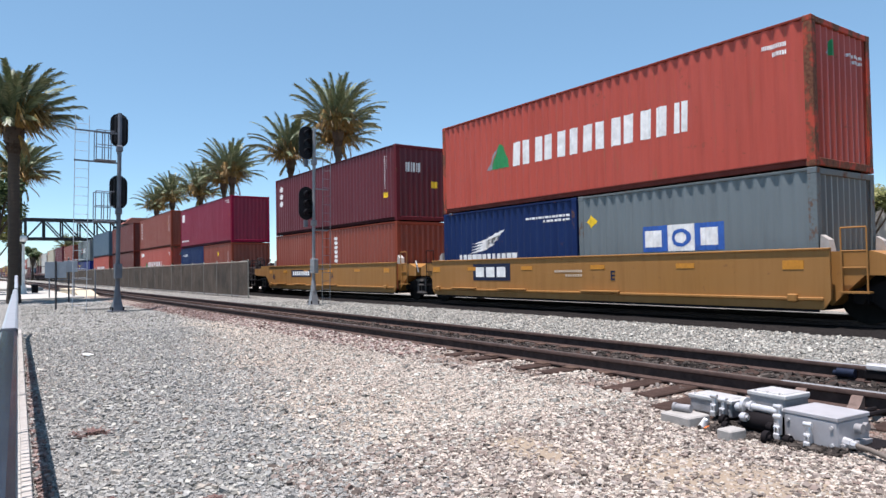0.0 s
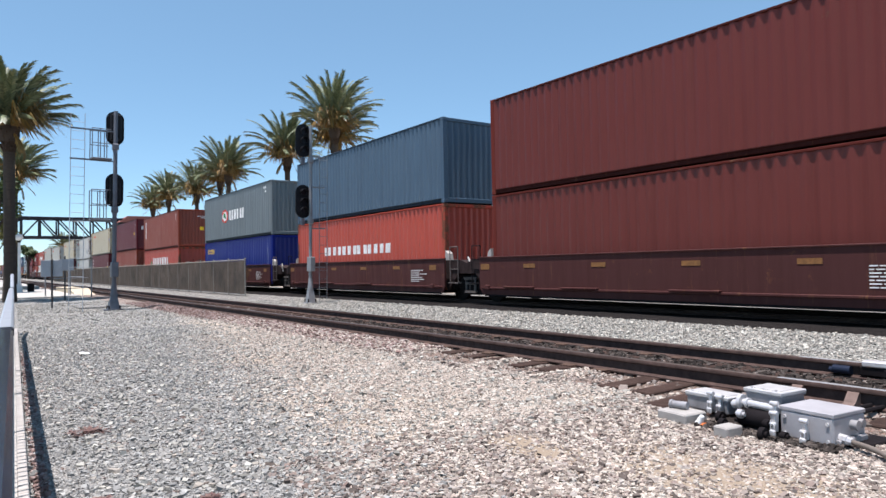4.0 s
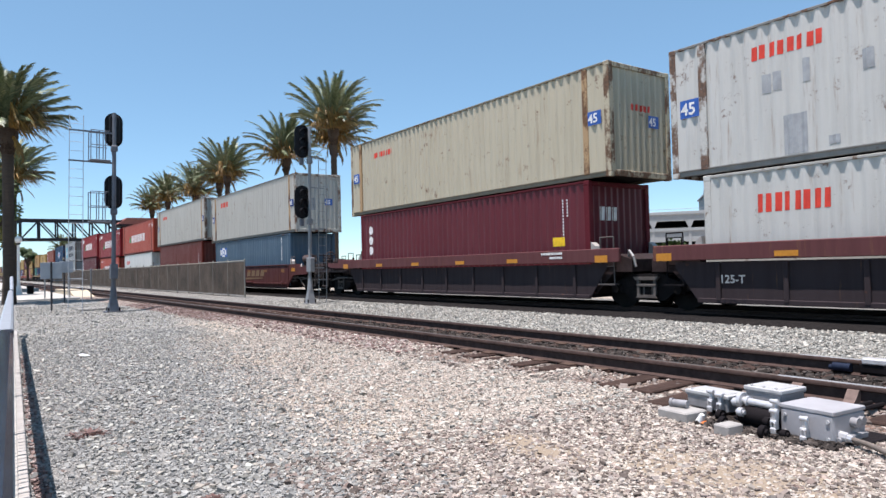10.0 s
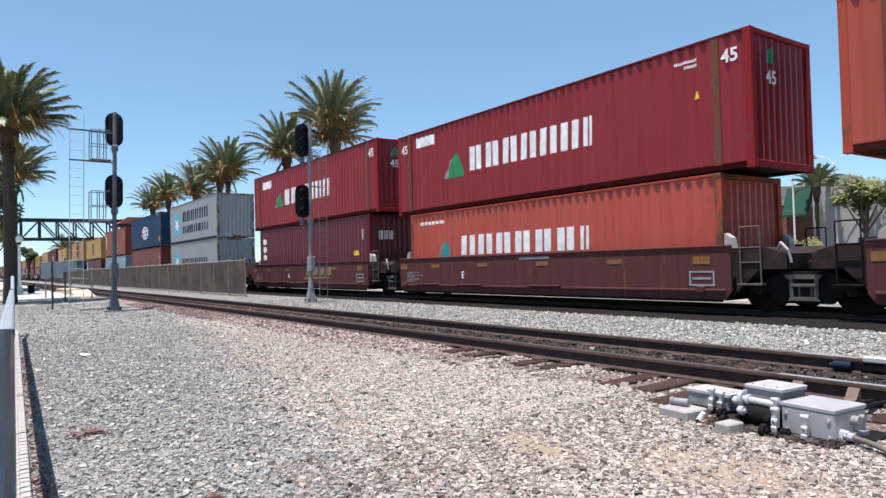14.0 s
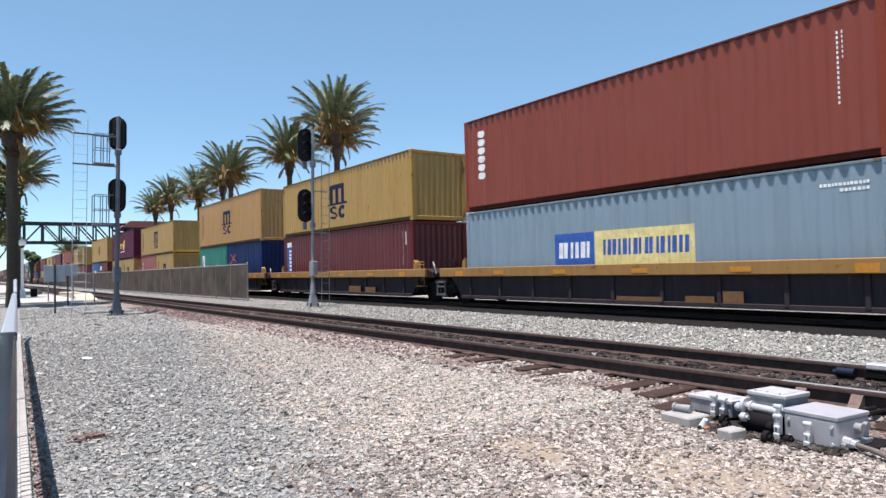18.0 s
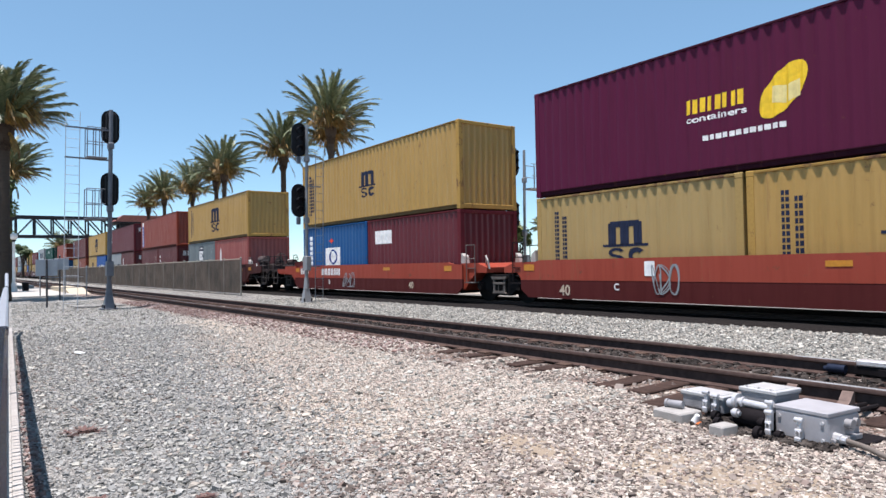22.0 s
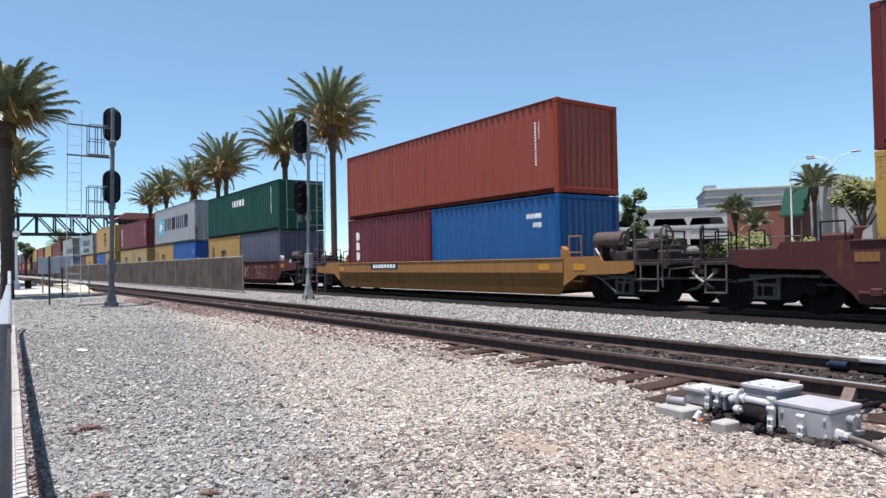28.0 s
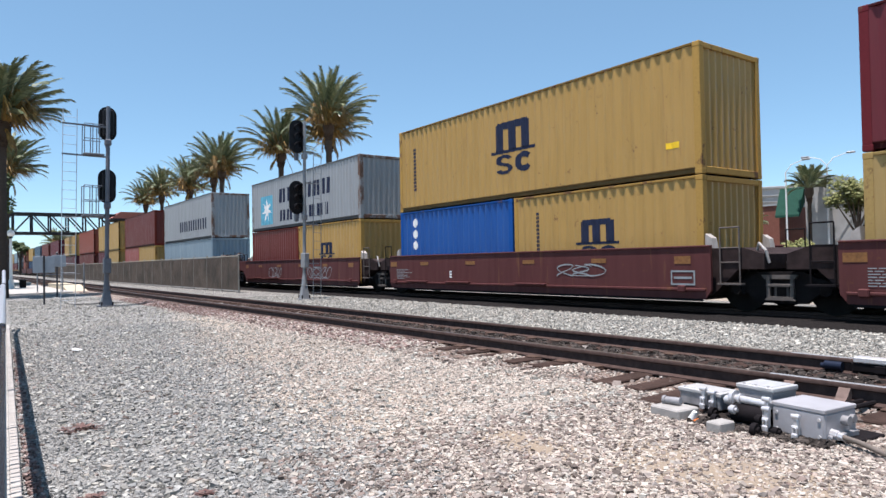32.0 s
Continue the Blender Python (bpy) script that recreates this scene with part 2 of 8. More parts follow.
GREY_STONES = [(0.154, 0.149, 0.141), (0.349, 0.338, 0.322), (0.534, 0.513, 0.478), (0.441, 0.38, 0.337), (0.718, 0.693, 0.644), (0.277, 0.261, 0.247)]
DULL_STONES = [(0.158, 0.155, 0.149), (0.348, 0.339, 0.325), (0.475, 0.463, 0.439), (0.422, 0.385, 0.348), (0.634, 0.612, 0.568), (0.275, 0.265, 0.252)]
PINK_STONES = [(0.248, 0.21, 0.181), (0.579, 0.487, 0.408), (0.724, 0.635, 0.543), (0.538, 0.405, 0.34), (0.66, 0.62, 0.545), (0.414, 0.338, 0.282)]
GREY_STONES, DULL_STONES, PINK_STONES = ([(t[0] * k * 0.97, t[1] * k, t[2] * k) for t in tones] for tones, k in ((GREY_STONES, 0.80), (DULL_STONES, 0.72), (PINK_STONES, 0.81)))
M_GROUND = gravel_material("gravel_ground", PINK_STONES, 0.020, sand=(0.45, 0.37, 0.275), side=DULL_STONES)
M_TRACKBED = gravel_material("brown_trackbed", [(0.06, 0.045, 0.035), (0.20, 0.15, 0.12), (0.32, 0.26, 0.22), (0.22, 0.12, 0.09), (0.42, 0.36, 0.31), (0.12, 0.09, 0.07)], 0.035)
M_BANK = gravel_material("bank_gravel", [(0.11, 0.08, 0.066), (0.29, 0.235, 0.20), (0.42, 0.355, 0.305), (0.25, 0.155, 0.125), (0.48, 0.44, 0.39), (0.21, 0.165, 0.14)], 0.024)
M_BLACKBED = gravel_material("near_black_ballast", [(0.010, 0.009, 0.009), (0.022, 0.019, 0.018), (0.030, 0.026, 0.024), (0.016, 0.014, 0.013)], 0.05)
M_BALLAST = gravel_material("ballast", [(r * 0.80, g * 0.79, b * 0.77) for r, g, b in GREY_STONES], 0.024)
n_ = Nodes("tan_sand", 0.97, 0, 0.1)
g_ = n_.noise(170, 5, 0.75)
n_.color(n_.mix(n_.ramp(n_.noise(1.6, 5, 0.65), [(0.4, 0.0), (0.65, 0.6)]), n_.mix(n_.ramp(g_, [(0.3, 0.0), (0.7, 1.0)]), (0.19, 0.150, 0.108), (0.335, 0.272, 0.202)), (0.24, 0.195, 0.152)))
n_.bump(g_, 0.7, 0.006)
M_SAND = n_.m
M_STONE = stone_material("loose_stones", PINK_STONES)
M_STONE_BROWN = stone_material("brown_stones", [(0.07, 0.057, 0.049), (0.18, 0.148, 0.127), (0.30, 0.258, 0.226), (0.18, 0.125, 0.105), (0.38, 0.345, 0.31)])
M_STONE_RUST = stone_material("rust_stained_stones", [(0.07, 0.042, 0.035), (0.19, 0.125, 0.11), (0.33, 0.26, 0.235), (0.22, 0.13, 0.112), (0.40, 0.345, 0.315)])
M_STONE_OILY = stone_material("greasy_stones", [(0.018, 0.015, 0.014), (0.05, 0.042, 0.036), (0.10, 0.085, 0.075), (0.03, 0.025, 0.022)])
M_STONE_DULL = stone_material("dull_stones", DULL_STONES)
M_STONE_GREY = stone_material("loose_grey_stones", [(r * 1.01, g, b * 0.95) for r, g, b in GREY_STONES])
M_RAIL = plain("rail_steel_brown", (0.066, 0.044, 0.038), 0.75, 0.1, 0.4, 12)
M_RAILHEAD = plain("rail_head_steel", (0.16, 0.13, 0.11), 0.42, 0.8, 0.3, 10)
M_TIE = plain("creosoted_timber", (0.048, 0.030, 0.024), 0.85, 0, 0.45, 6, 0.5)
M_PLATE = plain("rusty_plate", (0.085, 0.055, 0.042), 0.8, 0.1, 0.3, 20)
M_GALV = plain("galvanised_steel", (0.24, 0.245, 0.25), 0.5, 0.3, 0.15, 6)
M_GREYPOLE = plain("grey_painted_pole", (0.115, 0.122, 0.140), 0.5, 0.1, 0.2, 5)
M_BLACK = plain("black_enamel", (0.012, 0.012, 0.014), 0.45, 0, 0.3, 6)
M_DARKSTEEL = plain("grimy_dark_steel", (0.011, 0.009, 0.010), 0.85, 0.1, 0.4, 5, 0.3)
M_WHITE = plain("white_marking", (0.72, 0.72, 0.70), 0.6, 0, 0.15, 12)
M_OCHRE = plain("reflector_yellow", (0.48, 0.20, 0.02), 0.4, 0, 0.15, 14)
M_OCHREDULL = plain("faded_reflector", (0.20, 0.090, 0.028), 0.6, 0, 0.35, 14)
M_CONCRETE = plain("pale_concrete", (0.38, 0.36, 0.325), 0.9, 0, 0.15, 2.5, 0.3)

# ---- ground ----
NEAR_Y, TRAIN_Y = 7.07, 14.21
GROUND_Z = -0.20


def grid_sheet(name, xs, ys, height, material, label, kind="structure"):
    nx, ny = len(xs), len(ys)
    v = [(x, y, height(x, y)) for x in xs for y in ys]
    f = [(i * ny + j, (i + 1) * ny + j, (i + 1) * ny + j + 1, i * ny + j + 1) for i in range(nx - 1) for j in range(ny - 1)]
    m = bpy.data.meshes.new(name)
    m.from_pydata(v, [], f)
    m.polygons.foreach_set("use_smooth", [True] * len(f))
    m.materials.append(material)
    return tagged(new(name, m), label, kind=kind)


def lumps(x, y):
    return 0.022 * noise.noise((x * 0.9, y * 0.9, 0)) + 0.010 * noise.noise((x * 3.1, y * 3.1, 5))


def ground_height(x, y):
    near = max(0.0, 1 - max(0, abs(x + 12) - 22) / 20) * max(0.0, 1 - max(0, abs(y - 3) - 3.2) / 2)
    return GROUND_Z + lumps(x, y) * near - (0.06 * min(1, (y - 5.45) / 0.3) if 5.45 < y < 20 else 0)


def steps(marks):
    out = []
    for a, b, d in marks:
        out += list(np.arange(a, b, d))
    return out + [marks[-1][1]]


grid_sheet("ground", steps([(-2500, -400, 350), (-400, -60, 40), (-60, -24, 2), (-24, 2, 0.2), (2, 60, 8), (60, 2500, 400)]),
           steps([(-2500, -60, 400), (-60, -2, 8), (-2, 6.4, 0.2), (6.4, 60, 6), (60, 2500, 400)]), ground_height, M_GROUND,
           "sun-bleached gravel and tan grit beside the tracks")


def bed_height(y0, y1, top):
    def h(x, y):
        edge = min(y - y0, y1 - y)
        return GROUND_Z - 0.04 + (top - GROUND_Z + 0.04) * min(1, max(0, edge) / 0.7) + 0.012 * noise.noise((x * 1.7, y * 1.7, 9))
    return h


grid_sheet("ballast_bed", steps([(-400, -60, 20), (-60, 4, 0.4), (4, 60, 8)]), steps([(8.05, 12.6, 0.25), (12.6, 18.4, 0.8)]), bed_height(7.9, 18.6, -0.13), M_BALLAST,
           "pale grey crushed stone ballast between the tracks")
grid_sheet("ballast_shoulder", steps([(-400, -60, 20), (-60, 4, 0.4), (4, 60, 8)]), steps([(5.2, 8.06, 0.2)]), bed_height(4.5, 12.0, -0.2), M_TRACKBED,
           "brown crushed stone ballast round the sleepers")
# near-black strip of ballast along the train's track
grid_sheet("stained_ballast", steps([(-400, -60, 20), (-60, 4, 0.4), (4, 60, 8)]), steps([(11.7, 16.2, 0.25)]), lambda x, y: -0.104 + 0.012 * noise.noise((x * 1.7, y * 1.7, 9)) - (0.03 if y < 11.75 else 0), M_BLACKBED,
           "near-black ballast under the train")


PITS = ((-8.45, -7.15), (-6.55, -5.95), (-5.25, 0.6))


def bank_height(x, y):
    ramp = min(1, max(0, (y - 4.95) / 0.55)) * min(1, max(0, (6.24 - y) / 0.16))
    near = min([max(a - x, x - b, 0) for a, b in PITS])
    cover = min(1, near / 0.22)
    bump = 0.014 * noise.noise((x * 2.3, y * 2.3, 3)) + 0.007 * noise.noise((x * 7, y * 7, 8))
    return -0.225 + (0.062 + bump) * ramp * cover + 0.004 * bump


grid_sheet("gravel_bank", steps([(-60, -18, 0.6), (-18, 1, 0.1)]), steps([(4.95, 6.24, 0.08)]), bank_height, M_BANK,
           "pink-grey gravel heaped over the sleeper ends")


def stones(name, material, n, spots, size, seed, label):
    """Loose angular stones, one mesh of many small six-sided lumps."""
    rng = np.random.default_rng(seed)
    p = spots(rng, n)
    n = len(p)
    s = size * np.exp(np.clip(rng.normal(0, 0.36, n), -0.9, 0.75))
    cube = np.array([(x, y, z) for x in (-1, 1) for y in (-1, 1) for z in (-1, 1)], float) * 0.5
    v = cube[None] * (1 + rng.uniform(-0.42, 0.42, (n, 8, 3)))
    v *= np.stack([rng.uniform(0.8, 1.5, n), rng.uniform(0.7, 1.1, n), rng.uniform(0.50, 1.05, n)], 1)[:, None]
    a = rng.uniform(0, 6.283, n)
    b = rng.normal(0, 0.55, n)
    ca, sa, cb, sb = np.cos(a), np.sin(a), np.cos(b), np.sin(b)
    x, y, z = v[..., 0], v[..., 1], v[..., 2]
    y, z = y * cb[:, None] - z * sb[:, None], y * sb[:, None] + z * cb[:, None]
    x, y = x * ca[:, None] - y * sa[:, None], x * sa[:, None] + y * ca[:, None]
    v = np.stack([x, y, z], 2) * s[:, None, None]
    v += p[:, None]
    v[..., 2] += (s * 0.12)[:, None]
    face = np.array([(0, 1, 3, 2), (4, 6, 7, 5), (0, 4, 5, 1), (2, 3, 7, 6), (1, 5, 7, 3)])
    f = (face[None] + (np.arange(n) * 8)[:, None, None]).reshape(-1)
    m = bpy.data.meshes.new(name)
    m.vertices.add(n * 8)
    m.vertices.foreach_set("co", v.reshape(-1))
    m.loops.add(len(f))
    m.loops.foreach_set("vertex_index", f)
    m.polygons.add(n * 5)
    m.polygons.foreach_set("loop_start", np.arange(n * 5) * 4)
    m.update(calc_edges=True)
    m.polygons.foreach_set("use_smooth", [False] * (n * 5))
    m.materials.append(material)
    return tagged(new(name, m), label, "stones", kind="stuff")


# bare sandy patches: centre, half lengths
SAND = [(-2.30, 3.80, 1.15, 0.62), (-1.75, 3.0, 0.75, 0.45), (-3.6, 3.3, 0.7, 0.30)]


def bare(x, y):
    return min(((x - a) / p) ** 2 + ((y - b) / q) ** 2 for a, b, p, q in SAND)


for i, (a, b, p, q) in enumerate(SAND):
    bd = Build()
    rim = []
    for k in range(72):
        w = k * math.pi / 36
        r = 0.92 + 0.35 * noise.noise((math.cos(w) * 1.7 + i * 9, math.sin(w) * 1.7, 4)) + 0.18 * noise.noise((math.cos(w) * 7, math.sin(w) * 7, i))
        rim.append((math.cos(w) * p * r, math.sin(w) * q * r))
    v, f = [(a, b, ground_height(a, b) + 0.003)], []
    for j in range(1, 9):
        for x, y in rim:
            x, y = a + x * j / 8, b + y * j / 8
            v.append((x, y, ground_height(x, y) + 0.005 * (1 - (j / 8) ** 2) - 0.004 * (j == 8)))
    for k in range(72):
        f.append((0, 1 + k, 1 + (k + 1) % 72))
        for j in range(7):
            f.append((1 + j * 72 + k, 1 + (j + 1) * 72 + k, 1 + (j + 1) * 72 + (k + 1) % 72, 1 + j * 72 + (k + 1) % 72))
    sand_ = tagged(new("sand_patch", bd.add(v, f).mesh("sand_patch", 80)), "bare tan sand between the gravel", kind="structure")
    sand_.data.materials.append(M_SAND)


def scatter(x0, x1, y0, y1, z, near=0.0, warm=0):
    def f(rng, n):
        x = x1 - (x1 - x0) * rng.uniform(0, 1, n) ** (1 + near)
        y = rng.uniform(y0, y1, n)
        keep = y > 0.095 - 0.0461 * x
        thin = rng.uniform(0, 1, n)
        if y1 < 7:
            keep &= np.array([t < 0.34 + 0.66 * min(1, bare(a, b) ** 0.8) for a, b, t in zip(x, y, thin)])
        if warm:
            keep &= (y + 0.176 * x - rng.normal(1.45, 0.45, n)) * warm > 0
        x, y = x[keep], y[keep]
        return np.stack([x, y, np.array([z(a, b) for a, b in zip(x, y)])], 1)
    return f


stones("loose_gravel", M_STONE, 120000, scatter(-14, -0.6, 1.3, 5.55, ground_height, 1.1, 1), 0.0128, 3, "loose angular pinkish and grey gravel")
stones("dull_gravel", M_STONE_DULL, 100000, scatter(-17, -1.2, 0.1, 4.6, ground_height, 1.1, -1), 0.0138, 14, "dull blue-grey gravel by the railing")
stones("scattered_gravel", M_STONE_GREY, 16000, scatter(-34, -4, 0.6, 5.6, ground_height, 0.2), 0.022, 4, "loose grey and white gravel")
stones("ballast_stones", M_STONE_GREY, 44000, scatter(-26, 1, 8.2, 11.75, bed_height(7.9, 18.6, -0.13), 0.35), 0.021, 5, "loose pale ballast stones")
stones("sleeper_ballast", M_STONE_BROWN, 14000, scatter(-30, 1, 5.15, 8.3, lambda x, y: -0.205, 0.2), 0.027, 6, "brownish ballast stones between the sleepers")

stones("bank_stones", M_STONE, 16000, scatter(-18, 0.4, 5.0, 6.2, lambda x, y: bank_height(x, y) + 0.004, 0.3), 0.021, 41, "pink-grey stones heaped along the sleeper ends")
stones("rusty_stones", M_STONE_RUST, 9000, scatter(-30, -8.6, 5.25, 6.25, lambda x, y: bank_height(x, y) + 0.008, 0.0), 0.024, 42, "rust-stained stones along the rail")
stones("coarse_gravel", M_STONE, 3500, scatter(-8, -0.6, 1.2, 5.4, ground_height, 0.7, 1), 0.0195, 31, "larger pale chips lying on the gravel")
stones("coarse_dull_gravel", M_STONE_DULL, 3500, scatter(-9, -1.2, 0.1, 3.2, ground_height, 0.7, -1), 0.0195, 32, "larger grey chips lying on the gravel")
stones("dark_chips", M_STONE_BROWN, 4000, scatter(-14, -0.8, 0.4, 5.6, ground_height, 0.6), 0.017, 33, "dark chips among the gravel")
stones("brown_gravel", M_STONE_BROWN, 15000, scatter(-4.4, -0.8, 1.6, 5.6, ground_height, 0.0), 0.017, 21, "dark purple-brown gravel near the switch")
stones("greasy_gravel", M_STONE_OILY, 1500, scatter(-3.25, -2.2, 4.75, 5.1, lambda x, y: ground_height(x, y) + 0.008, 0.0), 0.022, 22, "grease-blackened gravel under the switch machine")
stones("edging_litter", M_STONE_RUST, 2600, lambda rng, n: np.stack([(x_ := -1.3 - 12 * rng.uniform(0, 1, n) ** 1.6), 0.10 + rng.uniform(0.0, 0.075, n) - 0.0461 * x_, np.full(n, -0.193)], 1), 0.014, 51, "reddish grit and dry scraps along the brick edging")
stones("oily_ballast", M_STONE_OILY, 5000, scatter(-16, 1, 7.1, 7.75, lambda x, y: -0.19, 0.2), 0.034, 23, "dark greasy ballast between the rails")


# ---- tracks ----
def rail_mesh(x0, x1):
    b = Build()
    prof = [(-0.075, -0.172), (0.075, -0.172), (0.075, -0.158), (0.012, -0.140), (0.009, -0.055), (0.034, -0.042), (0.036, -0.012), (0.028, -0.002),
            (-0.028, -0.002), (-0.036, -0.012), (-0.034, -0.042), (-0.009, -0.055), (-0.012, -0.140), (-0.075, -0.158)]
    return b.prism(prof, x0, x1, "x").mesh("rail", 50)


def head_mesh(x0, x1):
    return Build().prism([(-0.027, -0.0016), (0.027, -0.0016), (0.022, 0.002), (-0.022, 0.002)], x0, x1, "x").mesh("running_surface")


def tie_mesh(n):
    rng = random.Random(n)
    q = [rng.uniform(-0.012, 0.012) for _ in range(6)]
    return Build().box(-0.115 + q[0], 0.115 + q[1], -1.30 + 3 * q[2], 1.30 + 3 * q[3], -0.30, -0.172 + q[4] * 0.3, 0.012).mesh("sleeper")


def track(name, yc, label, singles, shine, without=(9, 9)):
    t = thing(name, label, "railway track", kind="structure", at=pose(0, yc, 0))
    for s, (a, hb) in zip((-1, 1), shine):
        part("rail", rail_mesh(-400, 60), M_RAIL, t, "dark brown steel rail", pose(0, s * 0.753, 0))
        part("running_surface", head_mesh(-400, a), M_RAILHEAD, t, at=pose(0, s * 0.753, 0))
        part("running_surface", head_mesh(a, 60), M_GALV if hb else M_RAILHEAD, t, "polished rail head", at=pose(0, s * 0.753, 0))
    ties = [tie_mesh(i) for i in range(6)]
    x = -120.0
    rest = Build()
    i = 0
    while x < 12:
        x += 0.535
        i += 1
        if without[0] < x < without[1]:
            continue
        if singles[0] < x < singles[1]:
            part("sleeper", ties[i % 6], M_TIE, t, at=pose(x, 0.03 * math.sin(i * 7.1), 0, 0, 0, 0.8 * math.sin(i * 3.3)))
            for s in (-1, 1):
                part("tie_plate", shared("tie_plate", lambda: Build().box(-0.095, 0.095, -0.18, 0.18, -0.171, -0.153, 0.006)), M_PLATE, t, at=pose(x, s * 0.753, 0))
        else:
            rest.box(x - 0.115, x + 0.115, -1.3, 1.3, -0.30, -0.172)
    part("sleepers", rest.mesh("sleepers"), M_TIE, t)["kind"] = "stuff"
    return t


track("near_track", NEAR_Y, "rusty brown railway track on timber sleepers", (-26, 2), ((-3.4, True), (-3.95, True)), (-5.05, -2.5))
track("train_track", TRAIN_Y, "railway track under the passing train", (-22, 2), ((0, False), (0, False)))

# ---- the train ----
# How far the train has run at a time (seconds, metres).
RUN = [(0, 0.00), (1, 17.02), (2, 34.09), (3, 51.20), (5.5, 93.76), (6, 102.42), (7, 119.47), (8, 136.75), (9, 154.04), (10, 171.36),
       (11, 188.65), (12, 205.92), (13, 223.16), (14, 240.49), (14.5, 249.20), (16.5, 284.18), (17, 292.81), (18, 309.61), (19, 327.00), (20, 344.40),
       (21, 361.83), (22, 379.28), (23, 396.71), (24, 414.21), (25, 431.79), (25.5, 440.54), (27.5, 475.21), (28, 484.13), (29, 501.65), (30, 519.22),
       (31, 536.67), (32, 554.16)]
MOVING = []
W = 2.438
FLOOR = 0.32
STD, HIGH = 2.591, 2.896

PAINTS = dict(
    brightwhite=((0.60, 0.60, 0.565), 0.45),    sandyellow=((0.385, 0.215, 0.072), 0.75),    darkblue=((0.0085, 0.0225, 0.086), 0.3),
    coral=((0.350, 0.0625, 0.0365), 0.45), wine=((0.1187, 0.0157, 0.02141), 0.25), hyred=((0.4007, 0.06347, 0.04025), 0.72), crimson=((0.2236, 0.0152, 0.01977), 0.2), maroon=((0.1047, 0.01514, 0.0217), 0.2), brown=((0.2155, 0.04711, 0.02712), 0.25), rustbrown=((0.12, 0.02135, 0.01508), 0.25), russet=((0.158, 0.0345, 0.0275), 0.3),
    orange=((0.22, 0.04211, 0.02427), 0.3), magenta=((0.1905, 0.005194, 0.02907), 0.1), slate=((0.06308, 0.1037, 0.1477), 0.2), navy=((0.0125, 0.0385, 0.088), 0.8), royal=((0.004206, 0.01317, 0.1536), 0.15),
    cobalt=((0.0083, 0.07055, 0.2739), 0.3), grey=((0.1353, 0.1602, 0.1677), 0.35), cream=((0.440, 0.392, 0.285), 0.85), white=((0.500, 0.490, 0.452), 0.85), palegrey=((0.4036, 0.3898, 0.345), 0.8),
    yellow=((0.3768, 0.2299, 0.06345), 0.7), straw=((0.3471, 0.2365, 0.08736), 0.5), teal=((0.021, 0.172, 0.132), 0.3), iceblue=((0.2017, 0.2689, 0.3137), 0.3), purple=((0.084, 0.0095, 0.0345), 0.3),
    green=((0.00913, 0.05146, 0.03984), 0.3), silver=((0.2621, 0.2777, 0.2839), 0.4), blue=((0.008068, 0.07223, 0.214), 0.35), pink=((0.2772, 0.07281, 0.06281), 0.4), mauve=((0.107, 0.02159, 0.02252), 0.25), steelblue=((0.070, 0.074, 0.105), 0.3))
SAID = dict(brightwhite="clean white", sandyellow="sandy yellow", darkblue="dark blue", russet="dull russet", wine="wine red", coral="sun-faded coral red", hyred="weathered orange-red", crimson="crimson", maroon="dark maroon", brown="reddish-brown", rustbrown="rust-brown", orange="faded orange-brown", magenta="deep magenta",
            slate="slate blue", navy="navy blue", royal="deep royal blue", cobalt="cobalt blue", grey="grey", cream="rust-streaked cream", white="rust-streaked white", palegrey="pale grey",
            yellow="mustard yellow", straw="faded straw yellow", teal="sea green", iceblue="pale ice blue", purple="purple", green="dark green", silver="silver grey", blue="mid blue",
            pink="faded pink-red", mauve="mauve red", steelblue="dark steel blue")
MARK = dict(faint=(0.19, 0.115, 0.045), patch=(0.33, 0.34, 0.345), seal=(0.096, 0.047, 0.026), white=(0.74, 0.74, 0.72), green=(0.02, 0.22, 0.07), teal=(0.03, 0.25, 0.22), yellow=(0.80, 0.52, 0.02), red=(0.62, 0.05, 0.03), blue=(0.03, 0.10, 0.36), navy=(0.02, 0.05, 0.20),
            grey=(0.24, 0.26, 0.27), dark=(0.018, 0.024, 0.050), sky=(0.105, 0.36, 0.48), ochre=(0.15, 0.075, 0.026), gilt=(0.20, 0.135, 0.075), orange=(0.62, 0.16, 0.03), paleyellow=(0.72, 0.60, 0.25), tan=(0.50, 0.40, 0.30), cream=(0.50, 0.46, 0.40))


def steel(c):
    return paint("container_" + c, PAINTS[c][0], PAINTS[c][1])


def ink(c):
    return plain("lettering_" + c, MARK[c], 0.6, 0, 0.22, 5, 0.05)


def corrugated(x0, x1, z0, z1, period, depth, face=0.0):
    """A sheet with upright trapezoid ribs; it faces -y, ribs flush with y = face."""
    n = max(1, round((x1 - x0) / period))
    p = (x1 - x0) / n
    xs = []
    for i in range(n):
        a = x0 + i * p
        xs += [(a, face), (a + p * 0.26, face), (a + p * 0.5, face + depth), (a + p * 0.76, face + depth)]
    xs.append((x1, face))
    b = Build()
    v = [(x, y, z) for x, y in xs for z in (z0, z1)]
    b.add(v, [(2 * i, 2 * i + 2, 2 * i + 3, 2 * i + 1) for i in range(len(xs) - 1)])
    return b


def sheet(key, make):
    if key not in CACHE:
        b = make()
        m = bpy.data.meshes.new(str(key[0]))
        m.from_pydata(b.v, [], b.f)
        m.polygons.foreach_set("use_smooth", [True] * len(m.polygons))
        CACHE[key] = m
    return CACHE[key]


